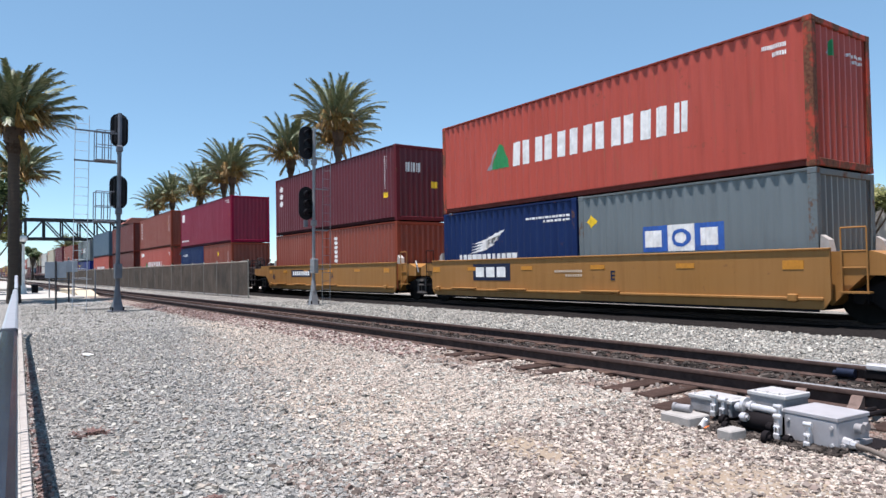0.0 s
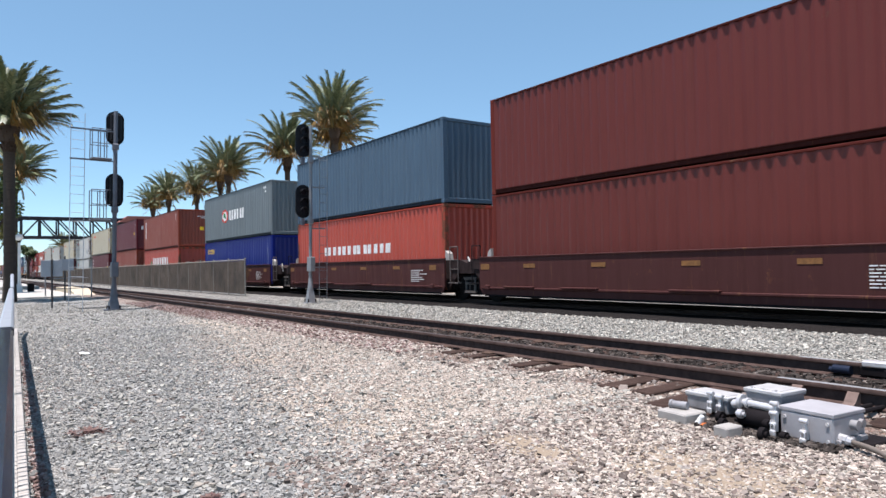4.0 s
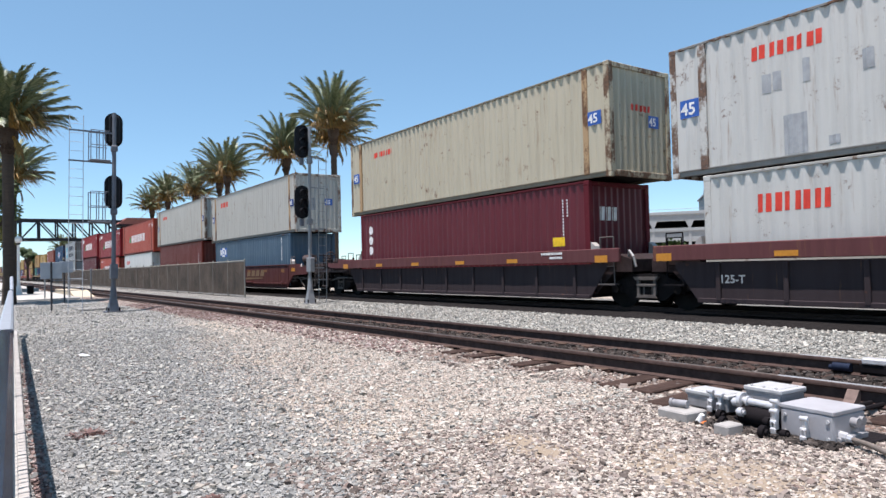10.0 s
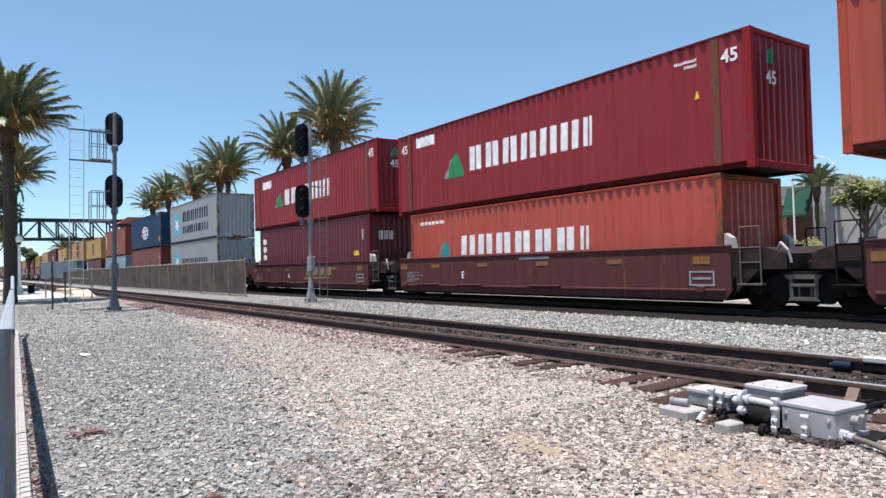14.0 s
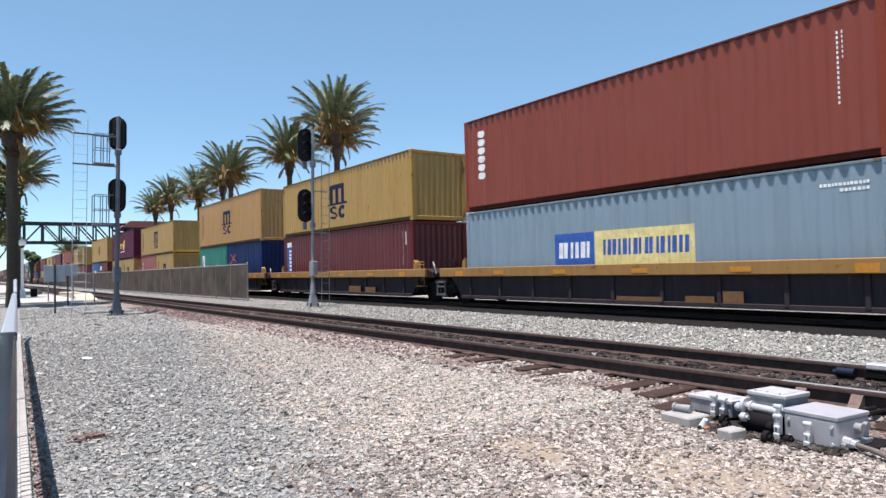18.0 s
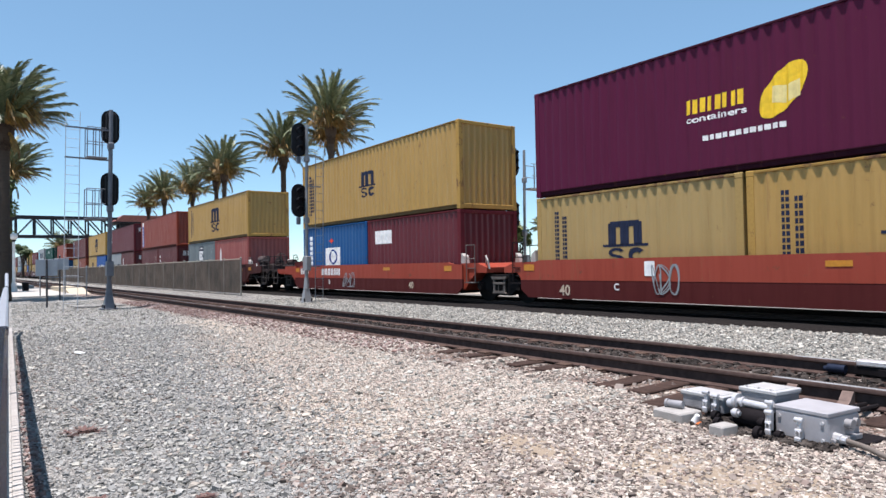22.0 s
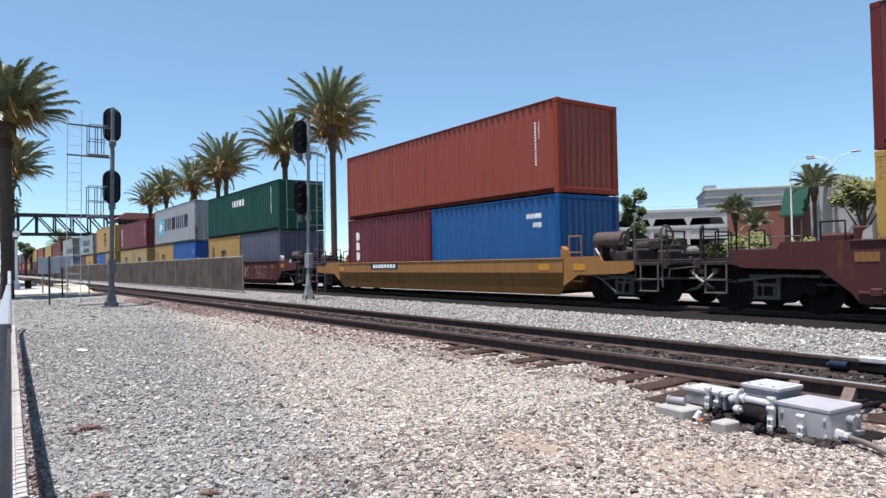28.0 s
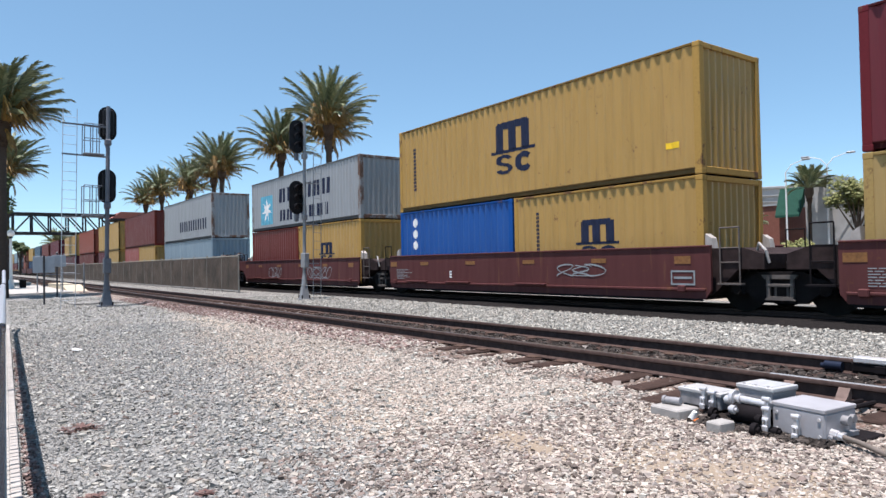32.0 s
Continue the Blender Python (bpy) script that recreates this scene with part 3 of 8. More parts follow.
def container(length, height, color, label, at, doors=False, simple=False, rail_tone=0.42):
    c = thing("shipping_container", label, "shipping container", "containers on the train", at)
    m = steel(color)
    hx, hy, h = length / 2, W / 2, height
    side = sheet(("side_wall", length, height), lambda: corrugated(-hx + 0.14, hx - 0.14, 0.15, h - 0.055, 0.278, 0.038, -hy + 0.011))
    worn = rusty("container_worn_" + color, PAINTS[color][0], 0.85) if length > 13 and color in ("cream", "white", "palegrey") else rusty("container_edge_" + color, PAINTS[color][0], 0.95 if color in ("hyred", "navy", "silver") else 0.30 if color in ("yellow", "straw", "sandyellow", "teal", "blue", "green", "steelblue", "grey") else 0.08)
    part("side_wall", side, m, c)
    part("side_wall", side, m, c, at=pose(0, 0, 0, 0, 0, 180))
    end = sheet(("end_wall", height), lambda: corrugated(-hy + 0.13, hy - 0.13, 0.16, h - 0.10, 0.245, 0.046, 0.0))
    part("end_wall", end, m, c, at=pose(-hx + 0.03, 0, 0, 0, 0, -90))
    if not doors:
        part("end_wall", end, m, c, at=pose(hx - 0.03, 0, 0, 0, 0, 90))
    part("roof", shared(("roof", length, height), lambda: Build().box(-hx + 0.1, hx - 0.1, -hy + 0.05, hy - 0.05, h - 0.045, h - 0.012)), m, c)
    part("underframe", shared(("underframe", length), lambda: Build().box(-hx + 0.1, hx - 0.1, -hy + 0.06, hy - 0.06, 0.10, 0.15)), M_DARKSTEEL, c, "dark floor beams")
    rail = shared(("top_rail", length, height), lambda: Build().box(-hx + 0.16, hx - 0.16, -hy, -hy + 0.065, h - 0.062, h - 0.006, 0.008))
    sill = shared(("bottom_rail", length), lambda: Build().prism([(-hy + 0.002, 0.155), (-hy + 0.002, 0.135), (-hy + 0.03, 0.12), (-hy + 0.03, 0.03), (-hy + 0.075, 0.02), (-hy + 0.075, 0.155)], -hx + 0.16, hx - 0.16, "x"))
    # both rails take the wall colour scaled down, with rust over it
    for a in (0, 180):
        part("top_rail", rail, rusty("container_top_%s_%.2f" % (color, rail_tone), tuple(q * rail_tone for q in PAINTS[color][0]), 0.45 if color in ("cream", "white", "palegrey", "yellow", "straw") else 0.05), c, "darker top rail", pose(0, 0, 0, 0, 0, a))
        part("bottom_rail", sill, paint("dark_sill_" + color, tuple(q * (0.45 if color in ("cream", "white", "palegrey") else 0.28) for q in PAINTS[color][0]), 0.6, 0.2, 0.7), c, "darker bottom rail", pose(0, 0, 0, 0, 0, a))
    post = shared(("corner_post", height), lambda: Build().prism([(-0.165, 0), (-0.165, 0.03), (-0.11, 0.055), (-0.055, 0.14), (-0.01, 0.16), (0, 0.16), (0, 0.012), (-0.012, 0)], 0.118, h - 0.118, "z"))
    header = shared(("end_header", height), lambda: Build().box(-0.07, 0, -hy + 0.16, hy - 0.16, h - 0.13, h - 0.01, 0.012))
    footer = shared("end_sill", lambda: Build().box(-0.07, 0, -hy + 0.16, hy - 0.16, 0.02, 0.17, 0.012))
    cast = shared("corner_casting", lambda: Build().box(-0.178, 0.003, -0.003, 0.162, 0, 0.118, 0.012).box(-0.125, -0.06, -0.0035, -0.0005, 0.03, 0.09))
    for s in (-1, 1):
        part("end_header", header, worn, c, at=pose(s * hx, 0, 0, 0, 0, 0 if s > 0 else 180))
        part("end_sill", footer, worn, c, at=pose(s * hx, 0, 0, 0, 0, 0 if s > 0 else 180))
        if simple:
            continue
        for t in (-1, 1):
            mir = Matrix.Diagonal((s, -t, 1, 1))
            part("corner_post", post, worn, c, at=Matrix.Translation((s * hx, t * hy, 0)) @ mir)
            for z in (0, h - 0.118) if t < 0 or s > 0 else ():
                part("corner_casting", cast, worn, c, at=Matrix.Translation((s * hx, t * hy, z)) @ mir)
    if length > 13:
        inner = shared(("inner_post", height), lambda: Build().box(-0.09, 0.09, -hy - 0.004, -hy + 0.05, 0.12, h - 0.06, 0.012))
        for x in (-6.05, 6.05):
            part("inner_post", inner, M_BROWNPOST if color in ("coral", "crimson") else worn if color == "white" else M_RUSTPOST, c, "rust-streaked intermediate post", pose(x, 0, 0))
    if doors:
        leaf = sheet(("door_leaf", height), lambda: corrugated(-hy + 0.14, -0.01, 0.17, h - 0.13, 0.42, 0.022, 0.0))
        for q in (0, 1):
            d = part("door", leaf, m, c, at=pose(hx - 0.025, 0 if q == 0 else hy - 0.13, 0, 0, 0, 90))
            for k in (0.28, 0.82):
                part("lock_rod", shared(("lock_rod", height), lambda: Build().tube((0, 0, 0.05), (0, 0, h - 0.06), 0.019, 8).box(-0.03, 0.03, -0.05, 0.03, 1.0, 1.06).box(-0.03, 0.45, -0.035, -0.015, 1.02, 1.045)), M_GALV, d,
                     "galvanised lock rod with handle", pose(-hy + 0.13 + k, -0.03, 0))
    return c


M_RUSTPOST = rusty("container_rusty_post", (0.40, 0.27, 0.15), 0.7)
M_BROWNPOST = rusty("container_brown_post", (0.15, 0.052, 0.032), 0.5)


def quads_ring(b, cx, cz, rx, rz, t, n=20):
    v, f = [], []
    for i in range(n):
        a = 2 * math.pi * i / n
        for k in (1.0, 1 - t):
            v.append((cx + rx * k * math.cos(a), -0.002, cz + rz * k * math.sin(a)))
    for i in range(n):
        j = (i + 1) % n
        f.append((2 * i, 2 * i + 1, 2 * j + 1, 2 * j))
    b.add(v, f)


def number(text, size):
    cu = bpy.data.curves.new("number", "FONT")
    cu.body, cu.size, cu.resolution_u, cu.offset = text, size, 3, size * 0.022
    tmp = bpy.data.objects.new("number", cu)
    scene.collection.objects.link(tmp)
    me = bpy.data.meshes.new_from_object(tmp.evaluated_get(bpy.context.evaluated_depsgraph_get()))
    bpy.data.objects.remove(tmp)
    bpy.data.curves.remove(cu)
    return me


def stencil(key, text, size):
    k = ("number", text, size)
    if k not in CACHE:
        CACHE[k] = number(text, size)
    return CACHE[k]


def glyph(k, h, sl):
    """A plain painted sign block: two stout upright bars; a narrow one is a single bar."""
    b = Build()
    for x0, x1 in ((0, k),) if k < h * 0.35 else ((0, k * 0.42), (k * 0.60, k)):
        b.add([(x0, 0, 0), (x1, 0, 0), (x1 + sl, 0, h), (x0 + sl, 0, h)], [(0, 1, 2, 3)])
    return b


def blob(w, h):
    """A plain painted block with its corners cut off."""
    a, c = w * 0.28, h * 0.26
    return Build().add([(a, 0, 0), (w - a, 0, 0), (w, 0, c), (w, 0, h - c), (w - a, 0, h), (a, 0, h), (0, 0, h - c), (0, 0, c)], [tuple(range(8))])


LAYER = {}


def follow(mesh, ax, ribs):
    """Lays a painted sign into the ribs of the wall that carries it; ax: where its origin stands along the wall."""
    if ribs is None:
        return mesh
    start, end, period, depth = ribs
    n = max(1, round((end - start) / period))
    p = (end - start) / n
    b = bmesh.new()
    b.from_mesh(mesh)
    lo, hi = min(v.co.x for v in b.verts) + ax, max(v.co.x for v in b.verts) + ax
    for i in range(max(0, int((lo - start) / p) - 1), min(n, int((hi - start) / p) + 2)):
        for f in (0, 0.26, 0.5, 0.76):
            x = start + (i + f) * p
            if lo < x < hi:
                bmesh.ops.bisect_plane(b, geom=b.verts[:] + b.edges[:] + b.faces[:], plane_co=(x - ax, 0, 0), plane_no=(1, 0, 0))
    for v in b.verts:
        x = v.co.x + ax
        if start < x < end:
            q = ((x - start) / p) % 1.0
            v.co.y += depth * (0 if q < 0.26 else (q - 0.26) / 0.24 if q < 0.5 else 1 if q < 0.76 else (1 - q) / 0.24)
    b.to_mesh(mesh)
    b.free()
    return mesh


def mark(holder, kind, col, u, v, w, h, x0, face, base=None, ribs=None):
    """One painted sign on a side that faces -y: u, v, w, h in metres from the lower left corner of that side."""
    X, Z = x0 + u, v
    LAYER[holder.name] = LAYER.get(holder.name, 0) + 1
    at = (base or Matrix.Identity(4)) @ Matrix.Translation((X, face + 0.003 - 0.0006 * LAYER[holder.name], Z))
    name, lab, colour = "marking", "", col
    b = Build()
    extra = []
    if kind == "bar":
        b.add([(0, 0, 0), (w, 0, 0), (w, 0, h), (0, 0, h)], [(0, 1, 2, 3)])
    elif kind.startswith("word"):
        n = int(kind[4:])
        p = w / n
        for i in range(n):
            k = p * (0.76 if not (n == 7 and i == 6) else 0.36)
            sl = 0.04 * h
            if n <= 8:
                part("letter_block", follow(glyph(k, h, sl).mesh("letter_block"), X + i * p + p * 0.05, ribs), ink(col), holder, "", at @ pose(i * p + p * 0.05, 0, 0))
            else:
                a = i * p
                b.add([(a, 0, 0), (a + k, 0, 0), (a + k, 0, h), (a, 0, h)], [(0, 1, 2, 3)])
        if n <= 8:
            return
        name = "small_print"
    elif kind.startswith("vword"):
        n = int(kind[5:])
        p = h / n
        for i in range(n):
            a = i * p + p * 0.1
            if n in (3, 6):
                part("letter_block", follow(blob(w * 0.78, p * 0.80).mesh("letter_block"), X, ribs), ink(col), holder, "", at @ pose(0, 0, a))
            elif n > 6:
                for x in (0, w * 0.56):
                    b.add([(x, 0, a), (x + w * 0.44, 0, a), (x + w * 0.44, 0, a + p * 0.70), (x, 0, a + p * 0.70)], [(0, 1, 2, 3)])
            else:
                for q in range(3):
                    z = a + q * p / 3
                    for x in (0, w * 0.68) if i > n * 0.45 else (0,):
                        b.add([(x, 0, z), (x + w * 0.24, 0, z), (x + w * 0.24, 0, z + p * 0.20), (x, 0, z + p * 0.20)], [(0, 1, 2, 3)])
        if n in (3, 6):
            return
        name = "small_print"
    elif kind == "containers":
        me = number(kind, 1.0)
        lo, hi = min(q.co.x for q in me.vertices), max(q.co.x for q in me.vertices)
        for q in me.vertices:
            q.co = ((q.co.x - lo) * w / (hi - lo), 0, q.co.y * h / 0.72)
        part("lettering", follow(me, X, ribs), ink(col), holder, "white lettering", at)
        return
    elif kind == "rows2":
        h = max(h, 0.22)
        for r in range(2):
            q = w if r == 0 else w * 0.6
            n = 13 if r == 0 else 7
            for i in range(n):
                a = (w - q) + i * q / n
                z = h - (r + 1) * h / 2 + 0.02
                b.add([(a, 0, z), (a + q / n * 0.75, 0, z), (a + q / n * 0.75, 0, z + h * 0.27), (a, 0, z + h * 0.27)], [(0, 1, 2, 3)])
        name = "small_print"
    elif kind == "frame":
        t = h * 0.12
        for x0, x1, z0, z1 in ((0, w, 0, t), (0, w, h - t, h), (0, t, t, h - t), (w - t, w, t, h - t), (t * 2, w - t * 2, h * 0.42, h * 0.58)):
            b.add([(x0, 0, z0), (x1, 0, z0), (x1, 0, z1), (x0, 0, z1)], [(0, 1, 2, 3)])
        name = "small_print"
    elif kind == "lines":
        for i in range(7):
            z, q, a = h * (0.92 - 0.15 * i), w * (0.8, 0.55, 0.95, 0.5, 0.7, 0.85, 0.4)[i], 0.0
            while a < q:
                k = w * (0.16, 0.09, 0.22)[(i + int(a * 20)) % 3]
                b.add([(a, 0, z), (a + k, 0, z), (a + k, 0, z + h * 0.055), (a, 0, z + h * 0.055)], [(0, 1, 2, 3)])
                a += k + w * 0.03
        name = "small_print"
    elif kind == "tri":
        b.add([(w * 0.22, 0, 0), (w, 0, 0), (w * 0.97, 0, h * 0.35), (w * 0.80, 0, h * 0.85), (w * 0.64, 0, h), (w * 0.50, 0, h * 0.86), (w * 0.34, 0, h * 0.4)], [(0, 1, 2, 3, 4, 5, 6)])
        if h > 0.25:
            e = Build()
            e.add([(0, -0.001, 0), (w * 0.2, -0.001, 0), (w * 0.34, -0.001, h * 0.5), (w * 0.5, -0.001, h * 0.9), (w * 0.36, -0.001, h * 0.72)], [(0, 1, 2, 3, 4)])
            extra.append((e, "grey"))
        name = "emblem"
    elif kind == "diamond":
        b.add([(w / 2, 0, 0), (w, 0, h / 2), (w / 2, 0, h), (0, 0, h / 2)], [(0, 1, 2, 3)])
        name = "emblem"
    elif kind == "ring":
        quads_ring(b, w / 2, h / 2, w / 2, h / 2, 0.26)
        if col == "red":
            e = Build()
            quads_ring(e, w / 2, h / 2, w * 0.36, h * 0.36, 0.99)
            extra.append((e, "white"))
            e = Build()
            e.add([(w * 0.25, -0.004, h * 0.5), (w * 0.5, -0.004, h * 0.36), (w * 0.66, -0.004, h * 0.3), (w * 0.62, -0.004, h * 0.72), (w * 0.3, -0.004, h * 0.74)], [(0, 1, 2, 3, 4)])
            extra.append((e, "green"))
        name = "emblem"
    elif kind == "star":
        b.add([(0, 0, 0), (w, 0, 0), (w, 0, h), (0, 0, h)], [(0, 1, 2, 3)])
        e = Build()
        pts = []
        for i in range(14):
            a = math.pi / 2 + 2 * math.pi * i / 14
            r = 0.42 if i % 2 == 0 else 0.15
            pts.append((w / 2 + r * w * math.cos(a), -0.003, h / 2 + r * h * math.sin(a)))
        e.add(pts + [(w / 2, -0.003, h / 2)], [(i, (i + 1) % 14, 14) for i in range(14)])
        extra.append((e, "white"))
        name = "emblem"
    elif kind == "trio":
        b.add([(0, 0, 0), (w, 0, 0), (w, 0, h), (0, 0, h)], [(0, 1, 2, 3)])
        e = Build()
        k = w / 3
        e.add([(k, -0.003, 0), (2 * k, -0.003, 0), (2 * k, -0.003, h), (k, -0.003, h)], [(0, 1, 2, 3)])
        for a in (0.12, 2.2):
            e.add([(a * k, -0.003, h * .18), ((a + .62) * k, -0.003, h * .18), ((a + .62) * k, -0.003, h * .82), (a * k, -0.003, h * .82)], [(0, 1, 2, 3)])
        extra.append((e, "white"))
        e = Build()
        quads_ring(e, w / 2, h / 2, k * 0.36, h * 0.34, 0.4)
        for i in range(len(e.v)):
            e.v[i] = (e.v[i][0], -0.006, e.v[i][2])
        extra.append((e, "blue"))
        name = "emblem"
    elif kind == "wing":
        for i in range(4):
            z = h * (0.06 + 0.13 * i)
            b.add([(w * 0.03 * i, 0, z), (w * (0.42 + 0.1 * i), 0, z + h * 0.10), (w * (0.72 + 0.09 * i), 0, h * (0.42 + 0.19 * i)), (w * (0.60 + 0.05 * i), 0, h * (0.40 + 0.15 * i)), (w * (0.3 + 0.05 * i), 0, z + h * 0.17)], [(0, 1, 2, 3, 4)])
        name = "emblem"
    elif kind == "globe":
        v = [(w / 2, 0, h / 2)] + [(w / 2 + w * 0.42 * math.cos(i * math.pi / 12), 0, h / 2 + h * 0.5 * math.sin(i * math.pi / 12)) for i in range(24)]
        b.add(v, [(0, i + 1, (i + 1) % 24 + 1) for i in range(24)])
        e = Build()
        for s in (0.3, 0.52, 0.66):
            e.add([(w * s, -0.003, h * 0.66), (w * (s + 0.11), -0.003, h * 0.70), (w * (s + 0.14), -0.003, h * 0.84), (w * (s + 0.04), -0.003, h * 0.92)], [(0, 1, 2, 3)])
            e.add([(w * s, -0.003, h * 0.10), (w * (s + 0.11), -0.003, h * 0.14), (w * (s + 0.09), -0.003, h * 0.32), (w * (s - 0.02), -0.003, h * 0.28)], [(0, 1, 2, 3)])
        for i in range(3):
            e.add([(w * (0.54 + 0.15 * i), -0.003, h * 0.40), (w * (0.66 + 0.15 * i), -0.003, h * 0.40), (w * (0.66 + 0.15 * i), -0.003, h * 0.62), (w * (0.54 + 0.15 * i), -0.003, h * 0.62)], [(0, 1, 2, 3)])
        extra.append((e, "blue"))
        e = Build()
        for i in range(3):
            e.add([(w * (0.02 + 0.15 * i), -0.003, h * 0.36), (w * (0.13 + 0.15 * i), -0.003, h * 0.37), (w * (0.13 + 0.15 * i), -0.003, h * 0.58), (w * (0.02 + 0.15 * i), -0.003, h * 0.57)], [(0, 1, 2, 3)])
        extra.append((e, "red"))
        name = "emblem"
    elif kind == "msc":
        # three thick uprights under a bow, and two broken rings below them
        for i in range(3):
            a = w * (0.08 + 0.31 * i)
            b.add([(a, 0, h * 0.44), (a + w * 0.20, 0, h * 0.44), (a + w * 0.20, 0, h * 0.96), (a, 0, h * 0.96)], [(0, 1, 2, 3)])
        b.add([(-w * 0.03, 0, h * 0.40), (w * 1.03, 0, h * 0.40), (w * 1.03, 0, h * 0.46), (-w * 0.03, 0, h * 0.46)], [(0, 1, 2, 3)])
        b.add([(w * 0.1, -0.001, h * 0.86), (w * 0.86, -0.001, h * 0.86), (w * 0.84, -0.001, h), (w * 0.14, -0.001, h)], [(0, 1, 2, 3)])
        for cx, a0, a1 in ((0.28, 0.25, 4.71), (0.28, 1.57, -2.85), (0.76, 0.65, 5.63)):
            small = cx < 0.5
            for q in range(12):
                c0, c1 = a0 + (a1 - a0) * q / 12, a0 + (a1 - a0) * (q + 1) / 12
                cz = h * (0.268 if a0 < 1 else 0.102) if small else h * 0.185
                rx, rz = w * 0.205, h * (0.107 if small else 0.19)
                b.add([(w * cx + rx * r * math.cos(c), -0.001, cz + rz * r * math.sin(c)) for c, r in ((c0, 1), (c1, 1), (c1, 0.42), (c0, 0.42))], [(0, 1, 2, 3)])
        name = "emblem"
    elif kind == "cross":
        for s in (1, -1):
            z0, z1 = (0, h) if s > 0 else (h, 0)
            b.add([(0, 0, z0), (w * 0.12, 0, z0), (w * 0.56, 0, h / 2), (w, 0, z1), (w * 0.86, 0, z1), (w * 0.44, 0, h / 2)], [(0, 1, 2, 5), (2, 3, 4, 5)])
        name = "emblem"
    elif kind == "crate":
        # a slanted oval with a small crate drawn in it
        rim = []
        for q in range(28):
            a, tilt = q * math.pi / 14, 0.95
            u_, v_ = 0.62 * math.cos(a), 0.31 * math.sin(a)
            rim.append((w * 0.55 + (u_ * math.cos(tilt) - v_ * math.sin(tilt)) * w, 0, h * 0.5 + (u_ * math.sin(tilt) + v_ * math.cos(tilt)) * h))
        b.add([(w * 0.55, 0, h * 0.5)] + rim, [(0, q + 1, (q + 1) % 28 + 1) for q in range(28)])
        e = Build()
        e.add([(w * 0.34, -0.003, h * 0.28), (w * 0.60, -0.003, h * 0.22), (w * 0.62, -0.003, h * 0.58), (w * 0.36, -0.003, h * 0.62)], [(0, 1, 2, 3)])
        e.add([(w * 0.64, -0.003, h * 0.23), (w * 0.84, -0.003, h * 0.32), (w * 0.84, -0.003, h * 0.66), (w * 0.65, -0.003, h * 0.58)], [(0, 1, 2, 3)])
        extra.append((e, "paleyellow"))
        name = "emblem"
    elif kind == "vlabel":
        # an upright strip with stacked blocks: white with dark blocks, or blue with white ones under a white head
        b.add([(0, 0, 0), (w, 0, 0), (w, 0, h), (0, 0, h)], [(0, 1, 2, 3)])
        e = Build()
        for i in range(6):
            z = h * (0.04 + 0.125 * i)
            e.add([(w * 0.26, -0.003, z), (w * 0.74, -0.003, z), (w * 0.74, -0.003, z + h * 0.085), (w * 0.26, -0.003, z + h * 0.085)], [(0, 1, 2, 3)])
        if col == "blue":
            e.add([(0, -0.003, h * 0.84), (w, -0.003, h * 0.84), (w, -0.003, h), (0, -0.003, h)], [(0, 1, 2, 3)])
            extra.append((e, "white"))
        else:
            colour = "white"
            extra.append((e, col))
    elif kind in ("n45", "w45"):
        me = stencil("n", "45", h * (0.92 if kind == "n45" else 1.35))
        if kind == "n45":
            b.add([(0, 0, 0), (w, 0, 0), (w, 0, h), (0, 0, h)], [(0, 1, 2, 3)])
            base = part("length_plate", b.mesh("length_plate"), ink(col), holder, "blue length plate", at)
            part("number", me, ink("white"), base, "white number 45", pose(w * 0.04, -0.004, h * 0.18, 90, 0, 0))
        else:
            part("number", me, ink("white"), holder, "white number 45", at @ pose(0, 0, 0, 90, 0, 0))
        return
    ob = part(name, follow(b.mesh(name), X, ribs), ink(colour), holder, lab, at)
    if name == "small_print":
        ob["kind"] = "stuff"
    for e, c in extra:
        part("inset", follow(e.mesh("inset"), X, ribs), ink(c), ob, "", pose(0, 0.001, 0))


# ---- railcars ----
CARS = dict(
    yellow=((0.285, 0.133, 0.032), "mustard yellow"), bnbrown=((0.06606, 0.02327, 0.02116), "dark brown"), bnred=((0.088, 0.030, 0.029), "red-brown"), chord=((0.1007, 0.03096, 0.03096), "brown-edged dark"),
    black=((0.29, 0.155, 0.042), "yellow-edged black"), red=((0.27, 0.040, 0.020), "faded red"), amber=((0.26, 0.120, 0.030), "amber yellow"))
M_WELLDARK = paint("well_dark_side", (0.040, 0.030, 0.032), 0.5, 0.25, 0.8)


def well_body(kind):
    """The two tall sides, the floor and the ends of one well."""
    if kind in ("chord", "black"):
        top, low = (1.44, 1.10) if kind == "chord" else (1.16, 0.88)
        plate = Build().box(-7.25, 7.25, -0.04, 0.06, low, top, 0.015)
    elif kind == "amber":
        plate = Build().prism([(-6.45, 0.78), (6.45, 0.78), (6.45, 1.15), (-6.45, 1.15)], -0.04, 0.03, "y").box(-6.45, 6.45, -0.06, 0.05, 1.13, 1.165, 0.01)
    elif kind == "red":
        plate = Build().prism([(-6.5, 0.66), (6.5, 0.66), (6.5, 1.12), (6.05, 1.13), (5.75, 1.20), (-5.75, 1.20), (-6.05, 1.13), (-6.5, 1.12)], -0.03, 0.03, "y")
    else:
        plate = Build().prism([(-6.28, 0.24), (6.28, 0.24), (6.42, 0.42), (6.42, 1.35), (-6.42, 1.35), (-6.42, 0.42)], -0.03, 0.03, "y")
        plate.box(-6.42, 6.42, -0.06, 0.05, 1.33, 1.37, 0.01).box(-6.30, 6.30, -0.075, 0.03, 0.40, 0.46, 0.012)
    return plate


